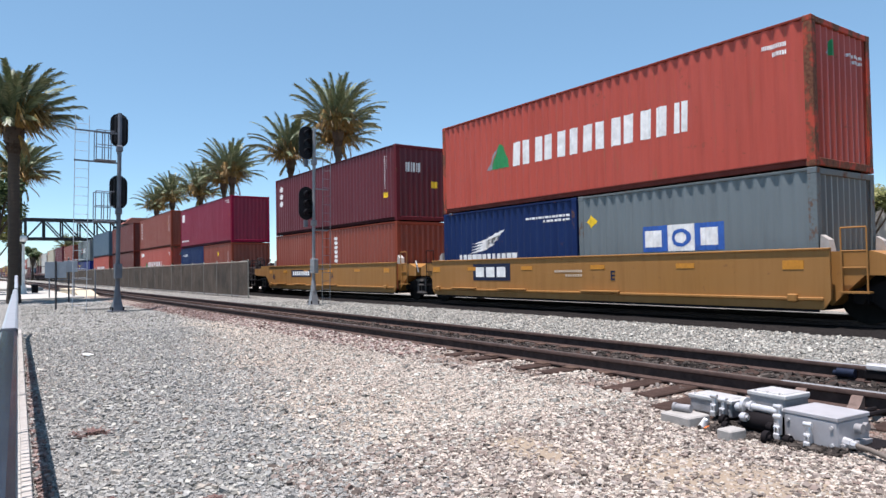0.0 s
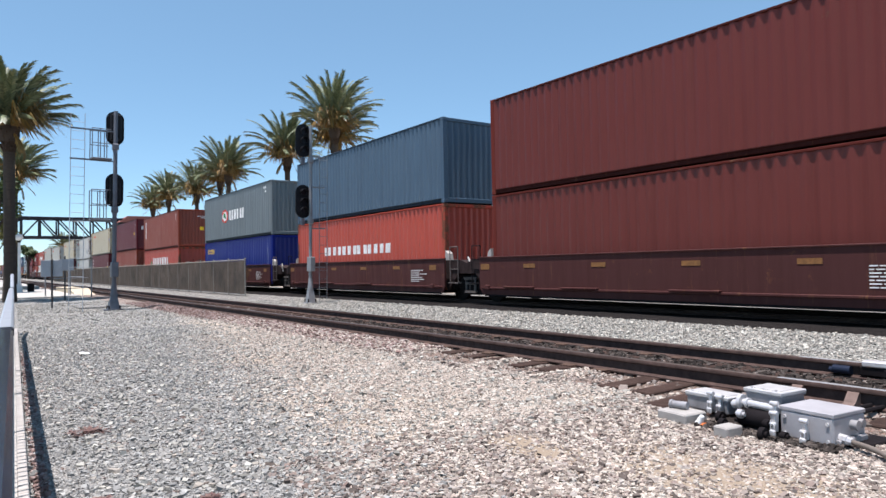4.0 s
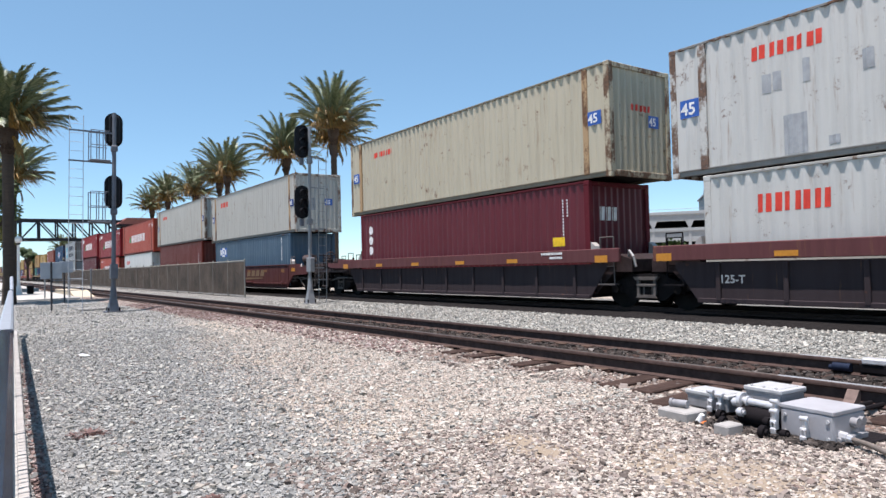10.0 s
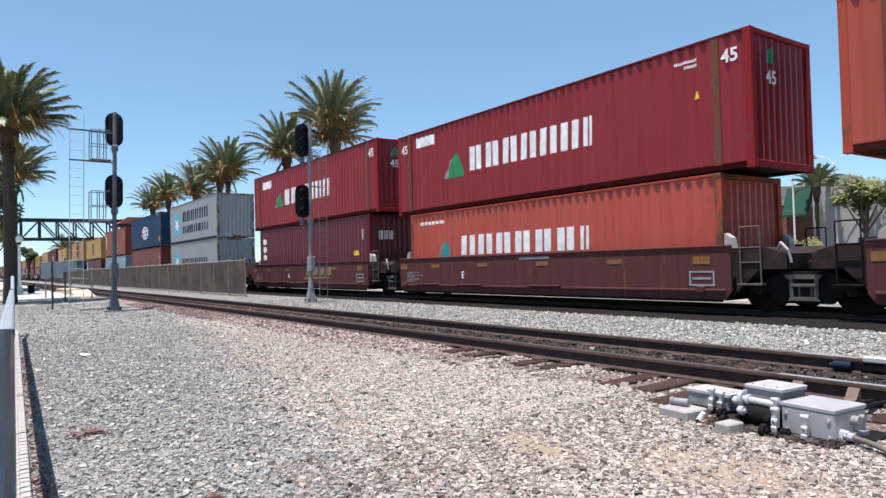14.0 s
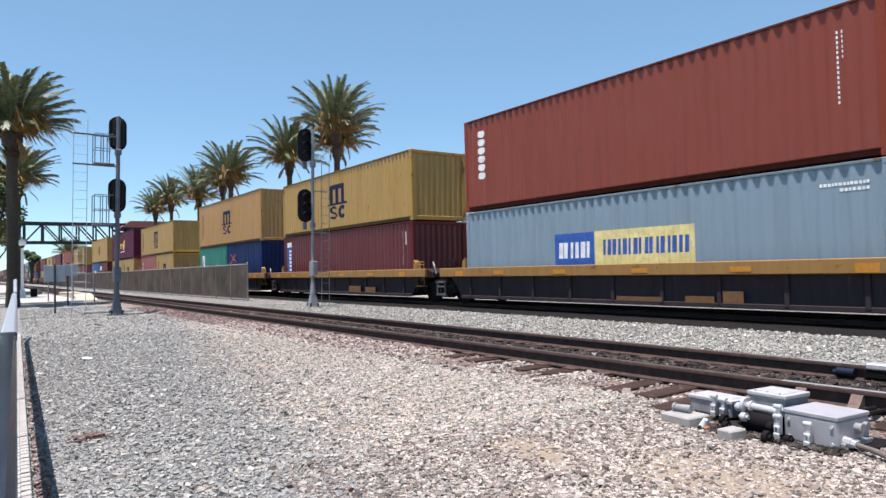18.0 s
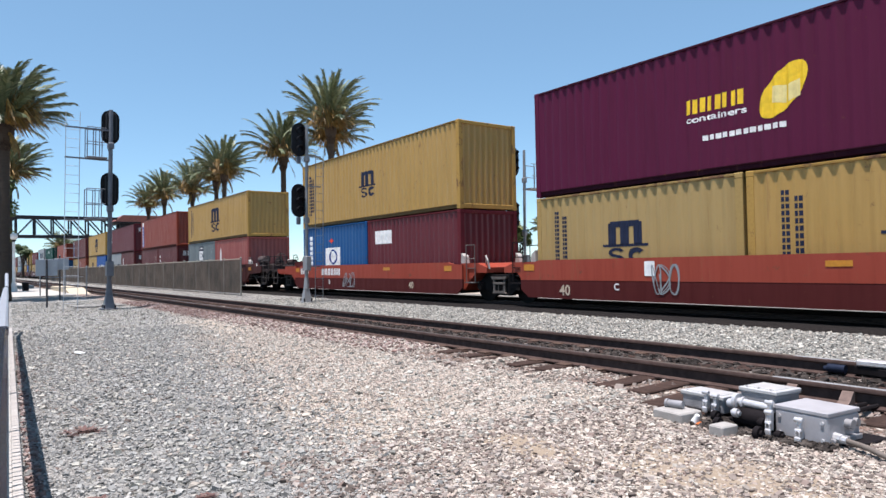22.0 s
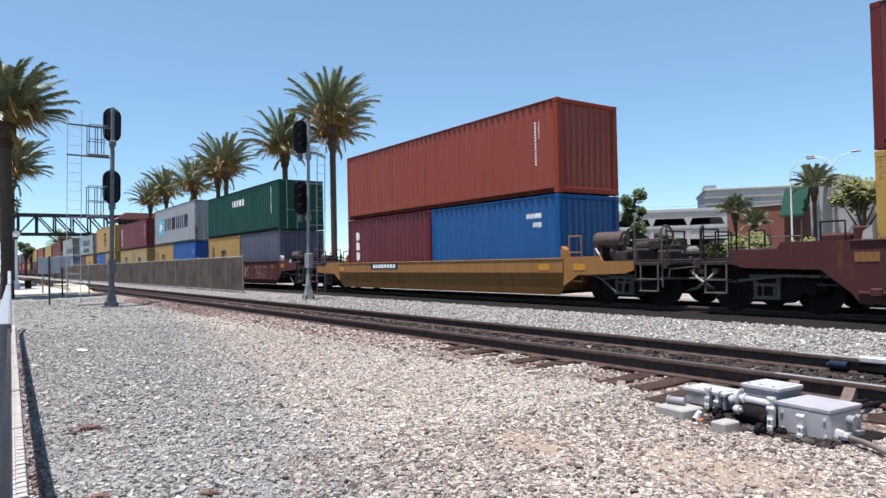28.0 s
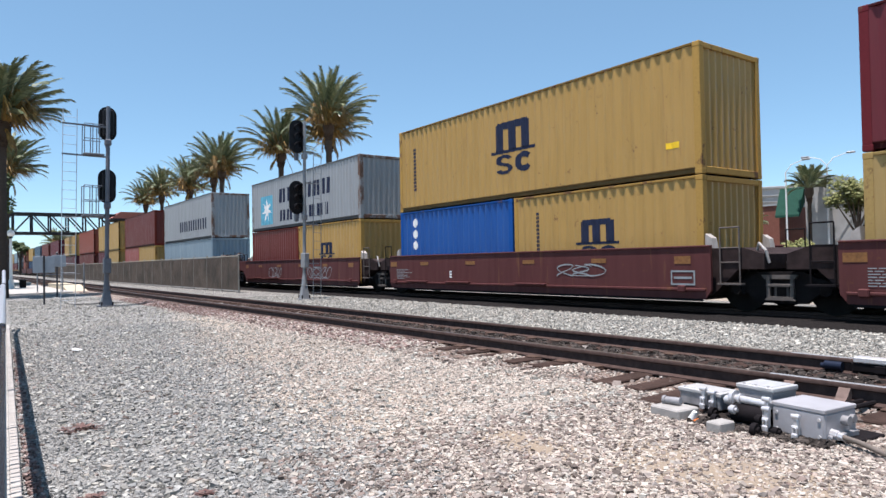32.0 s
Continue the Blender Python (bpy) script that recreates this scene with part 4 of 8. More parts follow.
def well_car(kind, at, label, letters=(), simple=False):
    rgb, said = CARS[kind]
    m = paint("car_" + kind, rgb, {"black": 1.1, "yellow": 0.6, "amber": 0.6}.get(kind, 0.75), 0.3, 0.6)
    c = thing("well_car", label, "railcar", "well cars of the train", at)
    plate = shared(("side_sill", kind), lambda: well_body(kind))
    for s in (-1, 1):
        part("side_sill", plate, m, c, at=pose(0, s * 1.47, 0, 0, 0, 0 if s < 0 else 180))
    if kind in ("chord", "black"):
        skin = shared(("lower_side", kind), lambda: Build().prism([(-6.2, 0.22), (6.2, 0.22), (6.75, 0.95), (6.75, 1.06), (-6.75, 1.06), (-6.75, 0.95)], -0.02, 0.02, "y"))
        rib = shared("side_rib", lambda: Build().box(-0.05, 0.05, -0.07, 0.0, 0.24, 1.04, 0.01))
        foot = shared("bottom_chord", lambda: Build().box(-6.2, 6.2, -0.06, 0.02, 0.186, 0.29, 0.012))
        for s in (-1, 1):
            t = pose(0, s * 1.36, 0, 0, 0, 0 if s < 0 else 180)
            part("lower_side", skin, M_WELLDARK, c, "grimy black lower side", t)
            part("bottom_chord", foot, M_WELLDARK, c, at=t)
            for i in range(9) if s < 0 and not simple else ():
                part("rib", rib, M_WELLDARK, c, at=t @ pose(-5.7 + i * 1.425, 0, 0))
    elif kind == "amber":
        # the lower skin's colour holds the shade below the overhanging chord
        dark = paint("car_amber_shaded", (0.170, 0.068, 0.0115), 0.8, 0.3, 0.6)
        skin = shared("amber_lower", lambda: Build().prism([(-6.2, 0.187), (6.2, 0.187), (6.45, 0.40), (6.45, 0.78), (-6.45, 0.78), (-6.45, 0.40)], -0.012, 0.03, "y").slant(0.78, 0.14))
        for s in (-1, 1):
            part("lower_side", skin, dark, c, "amber lower side darkened with shade", pose(0, s * 1.47, 0, 0, 0, 0 if s < 0 else 180))
    elif kind == "red":
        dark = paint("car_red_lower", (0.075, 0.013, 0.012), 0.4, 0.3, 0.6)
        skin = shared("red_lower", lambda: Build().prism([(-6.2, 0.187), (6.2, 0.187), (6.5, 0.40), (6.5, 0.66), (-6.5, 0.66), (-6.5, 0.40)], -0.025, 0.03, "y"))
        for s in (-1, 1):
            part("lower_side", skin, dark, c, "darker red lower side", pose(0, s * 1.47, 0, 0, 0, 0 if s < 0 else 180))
    else:
        lug = shared("step_lug", lambda: Build().box(-0.62, 0.62, -0.12, 0.0, 0.455, 0.50, 0.01))
        skirt = shared("bottom_skirt", lambda: Build().box(-6.2, 6.2, -0.03, 0.03, 0.186, 0.242, 0.01))
        clamp = shared("clamp", lambda: Build().box(-0.09, 0.09, -0.10, 0.0, 0.37, 0.52, 0.02))
        for s in (-1, 1):
            t = pose(0, s * 1.47, 0, 0, 0, 0 if s < 0 else 180)
            part("skirt", skirt, M_DARKSTEEL, c, at=t)
            for x in (-4.6, -2.3, 1.0) if s < 0 and not simple else ():
                part("step", lug, m, c, at=t @ pose(x, -0.03, 0))
            for x in (-6.0, 5.75) if s < 0 and not simple else ():
                part("clamp", clamp, m, c, at=t @ pose(x, -0.03, 0))
    part("floor", shared("well_floor", lambda: Build().box(-6.15, 6.15, -1.30, 1.30, 0.235, FLOOR - 0.004).box(-6.2, -6.0, -1.3, 1.3, 0.21, 0.3).box(6.0, 6.2, -1.3, 1.3, 0.21, 0.3)), M_DARKSTEEL, c, "dark cross members of the well floor")
    ztop = 1.16 if kind in ("red", "black", "amber") else 1.30
    for s in (-1, 1):
        t = pose(0, 0, 0, 0, 0, 0 if s > 0 else 180)
        part("end_platform", shared(("end_platform", ztop), lambda: Build().prism([(6.2, 0.42), (6.32, 0.30), (6.9, 0.86), (7.45, 0.86), (7.45, ztop - 0.14), (7.0, ztop), (6.2, ztop)], -1.28, 1.28, "y")), m if kind in ("yellow", "amber", "red") else M_GRIME, c, "grimy end platform over the truck", t)
        part("articulation_arm", shared("articulation_arm", lambda: Build().box(7.3, 7.75, -0.45, 0.45, 0.78, 1.02, 0.05)), M_DARKSTEEL, c, at=t)
        if simple:
            continue
        guide = shared("corner_guide", lambda: Build().prism([(6.14, 1.34), (6.34, 1.34), (6.30, 1.56), (6.16, 1.66)], -0.10, 0.10, "y"))
        for q in (-1, 1):
            part("corner_guide", guide, m if kind in ("black", "amber") else M_GUIDE, c, "worn container guide", t @ pose(0, q * 1.16, ztop - 1.34))
        grab = 1.40 if kind == "black" else 1.72
        ladder = shared(("end_ladder", grab), lambda: Build().tube((6.55, 0, 0.55), (6.55, 0, grab), 0.016).tube((6.98, 0, 0.55), (6.98, 0, grab), 0.016)
                        .tube((6.55, 0, grab), (6.98, 0, grab), 0.016).tube((6.55, 0, 1.30), (6.98, 0, 1.30), 0.013).tube((6.55, 0, 1.0), (6.98, 0, 1.0), 0.013).box(6.5, 7.03, -0.06, 0.10, 0.54, 0.575))
        part("end_ladder", ladder, M_LADDER if kind not in ("yellow", "amber", "black") else m, c, "grab iron with step", t @ pose(0, -1.36, 0))
        part("end_ladder", ladder, M_DARKSTEEL, c, at=t @ pose(0, 1.36, 0))
        part("air_hose", shared("air_hose", lambda: Build().path([(7.1, -1.0, 1.05), (7.3, -1.18, 1.38), (7.48, -1.25, 1.22), (7.52, -1.22, 0.98)], 0.028, 7)), M_HOSE, c, "pale rubber air hose", t)
    # reflectors, stencils and plates along the near side
    face = -1.47 - 0.034 if kind not in ("chord", "black", "amber") else -1.47 - 0.044
    zy = {"chord": 1.14, "black": 0.94, "red": 0.96, "amber": 0.88}.get(kind, 1.02)
    for x in ((1.9,) if kind == "red" else () if kind == "amber" else (-4.2, -1.7, 0.9, 3.4)) if not simple else ():
        part("reflector", shared(("reflector", kind in ("chord", "black")), lambda: Build().box(-0.23, 0.23, -0.004, 0, 0, 0.11)), M_OCHREDULL if kind in ("bnred", "bnbrown") else M_OCHRE, c, "yellow reflector strip", pose(x, face, zy))
    for x in (-6.15, 5.75) if not simple else ():
        part("reflector", shared("end_reflector", lambda: Build().box(-0.2, 0.2, -0.004, 0, 0, 0.17)), M_OCHREDULL if kind in ("bnred", "bnbrown") else M_OCHRE, c, "yellow end reflector", pose(x + (0.95 if x > 0 else -0.8) * (kind == "chord"), face, zy - 0.04))
    for k in letters:
        well_mark(c, face + (0.03 if kind == "amber" and k[3] < 0.7 else 0), *k)
    return c


M_LADDER = plain("dull_ladder_steel", (0.115, 0.098, 0.090), 0.7, 0.1, 0.3, 8)
M_GRIME = plain("grimy_platform", (0.034, 0.023, 0.022), 0.8, 0.1, 0.45, 4, 0.3)
M_GUIDE = plain("pale_guide", (0.36, 0.33, 0.30), 0.6, 0, 0.2, 6)
M_HOSE = plain("pale_hose", (0.30, 0.285, 0.27), 0.6, 0, 0.2, 10)


def fat_letter(ch):
    """A letter sprayed with a broad cap, one metre by one metre, standing up and facing -y."""
    if ("fat", ch) not in CACHE:
        cu = bpy.data.curves.new("fat_letter", "FONT")
        cu.body = ch
        cu.offset = 0.07
        cu.resolution_u = 2
        ob = bpy.data.objects.new("fat_letter", cu)
        m = bpy.data.meshes.new_from_object(ob)
        bpy.data.objects.remove(ob)
        bpy.data.curves.remove(cu)
        xs, ys = [v.co.x for v in m.vertices], [v.co.y for v in m.vertices]
        for v in m.vertices:
            v.co = ((v.co.x - min(xs)) / (max(xs) - min(xs)), 0, (v.co.y - min(ys)) / (max(ys) - min(ys)))
        m.name = "graffiti_stroke"
        CACHE[("fat", ch)] = m
    return CACHE[("fat", ch)]


def scrawl(c, at, w, h, n, seed, t, col, label):
    """Sprayed lettering that cannot be read: looping ribbons side by side, each a part of its own."""
    rng = random.Random(seed)
    for i in range(n):
        ww = w / n * 1.05
        k = rng.choice((22, 27, 32))
        f1, f2, p1, p2 = rng.uniform(0.7, 1.5), rng.uniform(0.5, 1.1), rng.uniform(0, 6), rng.uniform(0, 6)
        if t > 0.05:
            k = rng.choice((3, 4, 5))
            pts = [(w * i / n + ww * (j / k) + ww * rng.uniform(-0.2, 0.2), h * (min(1, max(0, (j % 2) + rng.uniform(-0.28, 0.28))))) for j in range(k + 1)]
        else:
            pts = [(w * i / n + ww * (0.5 + 0.5 * math.sin(j * 0.4 * f1 + p1)), h * (0.5 + 0.48 * math.cos(j * 0.4 * f2 + p2))) for j in range(k + 1)]
        b = Build()
        v = []
        for j, (x, z) in enumerate(pts):
            (x0, z0), (x1, z1) = pts[max(0, j - 1)], pts[min(k, j + 1)]
            d = math.hypot(x1 - x0, z1 - z0) or 1
            q = t * (1 + 0.3 * math.sin(j * 0.5 + p1))
            nx, nz = -(z1 - z0) / d * q, (x1 - x0) / d * q
            v += [(x - nx, -0.0003 * j - 0.0003 * (i % 2), z - nz), (x + nx, -0.0003 * j - 0.0003 * (i % 2), z + nz)]
        b.add(v, [(2 * j, 2 * j + 2, 2 * j + 3, 2 * j + 1) for j in range(k)])
        part("graffiti_stroke", b.mesh("graffiti_stroke"), ink(col), c, label, at)


def well_mark(c, face, kind, col, x, z, w, h):
    y = face - 0.003
    if kind in ("E", "A", "B", "C", "D", "40", "125-T"):
        part("stencil_letter", stencil("n", kind, h * 1.05), ink(col), c, "painted unit letter" if len(kind) == 1 else "painted capacity stencil", pose(x, y, z, 90, 0, 0))
    elif kind == "spray":
        scrawl(c, pose(x, y, z), w, h, max(3, int(w / 0.45)), int(x * 10 + 40), 0.015, col, "sprayed scrawl")
    elif kind == "fat":
        rng = random.Random(len(col) + int(x * 10))
        for i, ch in enumerate(col):
            k = w / len(col)
            hh = h * rng.uniform(0.88, 1.08)
            m = fat_letter(ch)
            part("graffiti_stroke", m, ink("cream"), c, "sprayed block letter", pose(x + k * i, y - 0.0004 * i, z + h * rng.uniform(-0.06, 0.06), 0, rng.uniform(-6, 6), 0) @ Matrix.Diagonal((k * 1.06, 1, hh, 1)))
    elif kind == "spraybig":
        scrawl(c, pose(x, y, z), w, h, max(4, int(w / 0.5)), int(x * 10 + 40), 0.038, col, "sprayed block graffiti")
    elif kind == "swoosh":
        b = Build()
        for i in range(4):
            a = w * (0.08 + 0.23 * i)
            b.add([(a, 0, h * 0.35), (a + w * 0.18, 0, h * 0.35), (a + w * 0.21, 0, h), (a + w * 0.05, 0, h)], [(0, 1, 2, 3)])
        b.add([(0, 0, 0), (w * 0.9, 0, h * 0.12), (w * 0.92, 0, h * 0.22), (w * 0.03, 0, h * 0.22)], [(0, 1, 2, 3)])
        part("emblem", b.mesh("emblem"), ink(col), c, "", pose(x, y, z))
    elif kind == "seal":
        b = Build()
        quads_ring(b, w / 2, h / 2, w / 2, h / 2, 0.10, 28)
        quads_ring(b, w / 2, h / 2, w * 0.36, h * 0.36, 0.16, 24)
        for q in range(9):
            a = 0.3 + q * 0.698
            ca, sa = math.cos(a), math.sin(a)
            b.add([(w / 2 + (r * ca - k * sa) * w, -0.001, h / 2 + (r * sa + k * ca) * h) for r, k in ((0.06, -0.025), (0.32, -0.05), (0.32, 0.05), (0.06, 0.025))], [(0, 1, 2, 3)])
        b.add([(0.04 * w, -0.002, 0.44 * h), (0.96 * w, -0.002, 0.44 * h), (0.96 * w, -0.002, 0.56 * h), (0.04 * w, -0.002, 0.56 * h)], [(0, 1, 2, 3)])
        part("emblem", b.mesh("emblem"), ink(col), c, "faded round seal", pose(x, y, z))
        part("reflector", shared("seal_strip", lambda: Build().box(0, 0.42, -0.002, 0, 0, 0.10)), M_OCHREDULL, c, "faded yellow strip", pose(x - 0.62, y, z + h * 0.62))
    elif kind == "panel":
        p = part("sign_panel", Build().add([(0, 0, 0), (w, 0, 0), (w, 0, h), (0, 0, h)], [(0, 1, 2, 3)]).mesh("sign_panel"), ink("dark"), c, "dark sign panel", pose(x, y, z))
        b = Build()
        n = 3 if w < 1.9 else 8
        for i in range(n):
            a = w * (0.08 + 0.86 * i / n)
            b.add([(a, 0, h * 0.2), (a + w * 0.68 / n, 0, h * 0.2), (a + w * 0.68 / n, 0, h * 0.8), (a, 0, h * 0.8)], [(0, 1, 2, 3)])
        part("small_print", b.mesh("small_print"), ink("white"), p, "", pose(0, -0.003, 0))["kind"] = "stuff"
    else:
        mark(c, kind, col, x, z, w, h, 0, face - 0.006)


def wheelset():
    b = Build()
    b.tube((0, -0.9, 0.44), (0, 0.9, 0.44), 0.075, 10)
    return b


def wheel():
    b = Build()
    b.tube((0, -0.065, 0), (0, 0.065, 0), 0.44, 28).tube((0, 0.045, 0), (0, 0.078, 0), 0.475, 28).tube((0, -0.10, 0), (0, -0.06, 0), 0.13, 14)
    return b


def truck(at, simple=False):
    """A four-wheel truck with two cast side frames."""
    t = thing("rail_truck", "grimy cast steel four-wheel truck under the railcars", "rail truck", "trucks of the train", at)
    frame_ = shared("side_frame", lambda: Build().prism([(-1.12, 0.40), (-1.12, 0.58), (-0.72, 0.66), (-0.42, 0.80), (0.42, 0.80), (0.72, 0.66), (1.12, 0.58), (1.12, 0.40), (0.76, 0.40), (0.45, 0.18), (-0.45, 0.18), (-0.76, 0.40)], -0.09, 0.09, "y"))
    spring = shared("spring_nest", lambda: Build().tube((-0.12, 0.03, 0.24), (-0.12, 0.03, 0.50), 0.05, 8).tube((0.12, 0.03, 0.24), (0.12, 0.03, 0.50), 0.05, 8).prism([(-0.36, 0.74), (0.36, 0.74), (0.30, 0.66), (-0.30, 0.66)], -0.10, -0.02, "y")
                    .box(-0.28, 0.28, -0.09, -0.02, 0.50, 0.57, 0.015).prism([(-0.30, 0.24), (0.30, 0.24), (0.24, 0.31), (-0.24, 0.31)], -0.10, -0.02, "y").box(-0.27, -0.20, -0.08, -0.02, 0.3, 0.68).box(0.20, 0.27, -0.08, -0.02, 0.3, 0.68), 40)
    box_ = shared("axle_box", lambda: Build().box(-0.15, 0.15, -0.13, 0.06, 0.33, 0.56, 0.03).tube((0, -0.18, 0.44), (0, 0, 0.44), 0.105, 12))
    for s in (-1, 1):
        q = pose(0, s * 0.99, 0, 0, 0, 0 if s < 0 else 180)
        part("side_frame", frame_, M_TRUCK, t, "cast side frame", q)
        part("spring_nest", spring, M_TRUCKLIGHT, t, "dusty coil springs", q @ pose(0, -0.08, 0))
        for x in (-0.89, 0.89):
            if simple and s > 0:
                continue
            part("axle_box", box_, M_TRUCK, t, at=q @ pose(x, -0.02, 0))
            part("wheel", shared("wheel", wheel, 40), M_WHEEL, t, "dark steel wheel", pose(x, s * 0.755, 0.44, 0, 0, 0 if s > 0 else 180))
    for x in (-0.89, 0.89):
        part("axle", shared("axle", wheelset, 40), M_TRUCK, t, at=pose(x, 0, 0))
    part("bolster", shared("bolster", lambda: Build().box(-0.2, 0.2, -1.05, 1.05, 0.52, 0.76, 0.03)), M_TRUCK, t)
    part("brake_rigging", shared("brake_rigging", lambda: Build().box(-1.25, 1.25, -0.62, 0.62, 0.34, 0.56, 0.05).box(-0.42, -0.34, -0.95, 0.95, 0.30, 0.44, 0.02).box(0.34, 0.42, -0.95, 0.95, 0.30, 0.44, 0.02).box(-0.30, 0.30, -0.9, 0.9, 0.2, 0.34, 0.03)), M_TRUCK, t, "black brake beams between the wheels")
    MOVING.append(t)
    return t


M_TRUCK = plain("grimy_cast_steel", (0.012, 0.010, 0.010), 0.9, 0.0, 0.4, 6, 0.3)
M_TRUCKLIGHT = plain("dusty_spring_steel", (0.115, 0.10, 0.09), 0.75, 0.1, 0.3, 8, 0.3)
M_WHEEL = plain("wheel_steel", (0.014, 0.012, 0.011), 0.8, 0.1, 0.3, 6)


M_GEAR = plain("dusty_brake_gear", (0.042, 0.032, 0.031), 0.8, 0.1, 0.45, 6, 0.3)


def car_end(at, car, leading):
    """The outer end of a car over its truck: sill extensions, coupler, brake rigging and tank."""
    e = thing("coupler_end", "%s car end with coupler, brake gear and air tank" % CARS[car][1], "coupler", "couplers of the train", at)
    m = MATS["car_" + car]
    lo, hi = {"chord": (1.10, 1.44), "black": (0.88, 1.16), "red": (0.80, 1.16), "amber": (0.72, 1.16)}.get(car, (0.84, 1.34))
    skirt = 0.5 if car in ("chord", "black") else 0.42
    sill = shared(("sill_extension", car), lambda: Build().prism([(-1.12, skirt if car not in ("chord", "black") else lo), (-0.60, lo), (0.9, lo + 0.04), (1.15, lo + 0.12), (1.15, hi - 0.10), (0.20, hi - 0.10), (0.12, hi + 0.03), (-1.12, hi + 0.03)], -0.03, 0.03, "y"))
    for s in (-1, 1):
        part("sill_extension", sill, m, e, "side sill running out over the truck", pose(0, s * 1.44, 0))
    part("draft_sill", shared("draft_sill", lambda: Build().box(-0.9, 2.3, -0.38, 0.38, 0.70, 1.08, 0.03).box(-0.5, 2.1, -1.40, 1.40, 0.94, 1.02, 0.01).box(1.90, 2.02, -1.42, 1.42, 0.86, 1.08, 0.02)), M_GEAR, e)
    part("coupler", shared("coupler", lambda: Build().box(2.2, 3.0, -0.11, 0.11, 0.76, 0.98, 0.03).box(2.9, 3.32, -0.20, 0.20, 0.74, 1.02, 0.06).path([(2.1, 0.3, 0.85), (2.5, 0.34, 0.5), (2.9, 0.34, 0.38), (3.2, 0.3, 0.5)], 0.03)), M_TRUCK, e, "knuckle coupler with hose")
    for y in (-1.34, 1.34):
        part("grab_rail", shared("grab_rail", lambda: Build().tube((1.1, 0, 0.6), (1.1, 0, 1.92), 0.018).tube((1.85, 0, 0.45), (1.85, 0, 1.80), 0.018).tube((1.1, 0, 1.55), (1.85, 0, 1.55), 0.016).tube((1.1, 0, 0.62), (1.85, 0, 0.62), 0.016)), M_LADDER if y < 0 else M_DARKSTEEL, e, "upright grab rails", pose(0, y, 0))
    if leading and car != "red":
        part("air_tank", shared("air_tank", lambda: Build().tube((-0.45, -0.85, 1.60), (0.42, -0.85, 1.60), 0.20, 16).tube((-0.50, -0.85, 1.60), (0.47, -0.85, 1.60), 0.12, 12).tube((-0.30, -0.85, 1.60), (-0.25, -0.85, 1.60), 0.207, 16).tube((0.2, -0.85, 1.60), (0.25, -0.85, 1.60), 0.207, 16), 40), M_TANK, e, "brown air reservoir")
        part("tank_saddle", shared("tank_saddle", lambda: Build().box(-0.35, -0.2, -1.0, -0.7, 1.0, 1.5).box(0.15, 0.3, -1.0, -0.7, 1.0, 1.5).box(-0.5, 0.55, -0.55, 0.5, 1.0, 1.36, 0.04)), M_GEAR, e)
    if leading:
        part("brake_stand", shared("brake_stand", lambda: Build().box(0.98, 1.14, -0.48, -0.30, 1.0, 1.72, 0.03).box(0.90, 1.26, -0.60, -0.22, 1.30, 1.56, 0.04).box(0.7, 0.8, 0.2, 0.9, 1.0, 1.45, 0.02).box(1.02, 1.10, -0.30, 0.35, 1.08, 1.18)), M_GEAR, e, "grimy brake stand")
        part("brake_wheel", shared("brake_wheel", lambda: Build().path([(1.30, -0.4 + 0.27 * math.cos(i * math.pi / 8), 1.98 + 0.27 * math.sin(i * math.pi / 8)) for i in range(17)], 0.028, 6).tube((1.2, -0.4, 1.98), (1.34, -0.4, 1.98), 0.05).tube((1.3, -0.67, 1.98), (1.3, -0.13, 1.98), 0.018).tube((1.3, -0.4, 1.71), (1.3, -0.4, 2.25), 0.018)), M_TANK, e, "rusty hand brake wheel", pose(0, 0, -0.36))
    part("brake_lever", shared("brake_lever", lambda: Build().path([(-0.5, -1.30, 0.80), (0.1, -1.38, 0.62), (0.55, -1.38, 0.30)], 0.024).tube((0.1, -1.38, 0.62), (1.0, -1.34, 0.70), 0.02).tube((0.7, -1.32, 0.25), (0.82, -1.32, 0.95), 0.022)), M_TRUCKLIGHT, e, "worn brake levers")
    part("valve_box", shared("valve_box", lambda: Build().box(1.45, 1.8, -1.0, -0.5, 1.02, 1.30, 0.04).tube((1.5, -0.5, 1.2), (1.5, 0.9, 1.2), 0.07)), M_GEAR, e)
    part("reflector", shared("end_reflector", lambda: Build().box(-0.2, 0.2, -0.004, 0, 0, 0.17)), M_OCHRE, e, "yellow end reflector", pose(-0.55, -1.475, hi - 0.32))
    part("end_grating", shared("end_grating", lambda: grating()), M_GEAR, e, "grimy end walkway grating")
    for s in (-1, 1):
        q = pose(0, 0, 0) if s < 0 else Matrix.Diagonal((1, -1, 1, 1))
        part("end_handrail", shared("end_handrail", lambda: Build().path([(1.95, -1.30, 1.0), (1.95, -1.30, 1.72), (1.95, -0.62, 1.72), (1.95, -0.62, 1.0)], 0.020, 7).tube((1.95, -1.30, 1.38), (1.95, -0.62, 1.38), 0.016, 6)), M_GEAR, e, "bent end hand rail", q)
        part("brake_pipe", shared("brake_pipe", lambda: Build().path([(-1.05, -1.28, 0.70), (0.2, -1.32, 0.72), (1.2, -1.30, 0.60), (1.75, -1.1, 0.64), (2.3, -0.45, 0.62)], 0.030, 8)), M_TRUCKLIGHT, e, "dusty brake pipe", q)
        part("side_step", shared("side_step", lambda: Build().path([(1.30, -1.40, 0.95), (1.30, -1.42, 0.36), (1.78, -1.42, 0.36), (1.78, -1.40, 0.95)], 0.020, 6).box(1.29, 1.79, -1.47, -1.37, 0.345, 0.375).box(1.29, 1.79, -1.47, -1.37, 0.62, 0.645)), M_LADDER, e, "hanging side step", q)
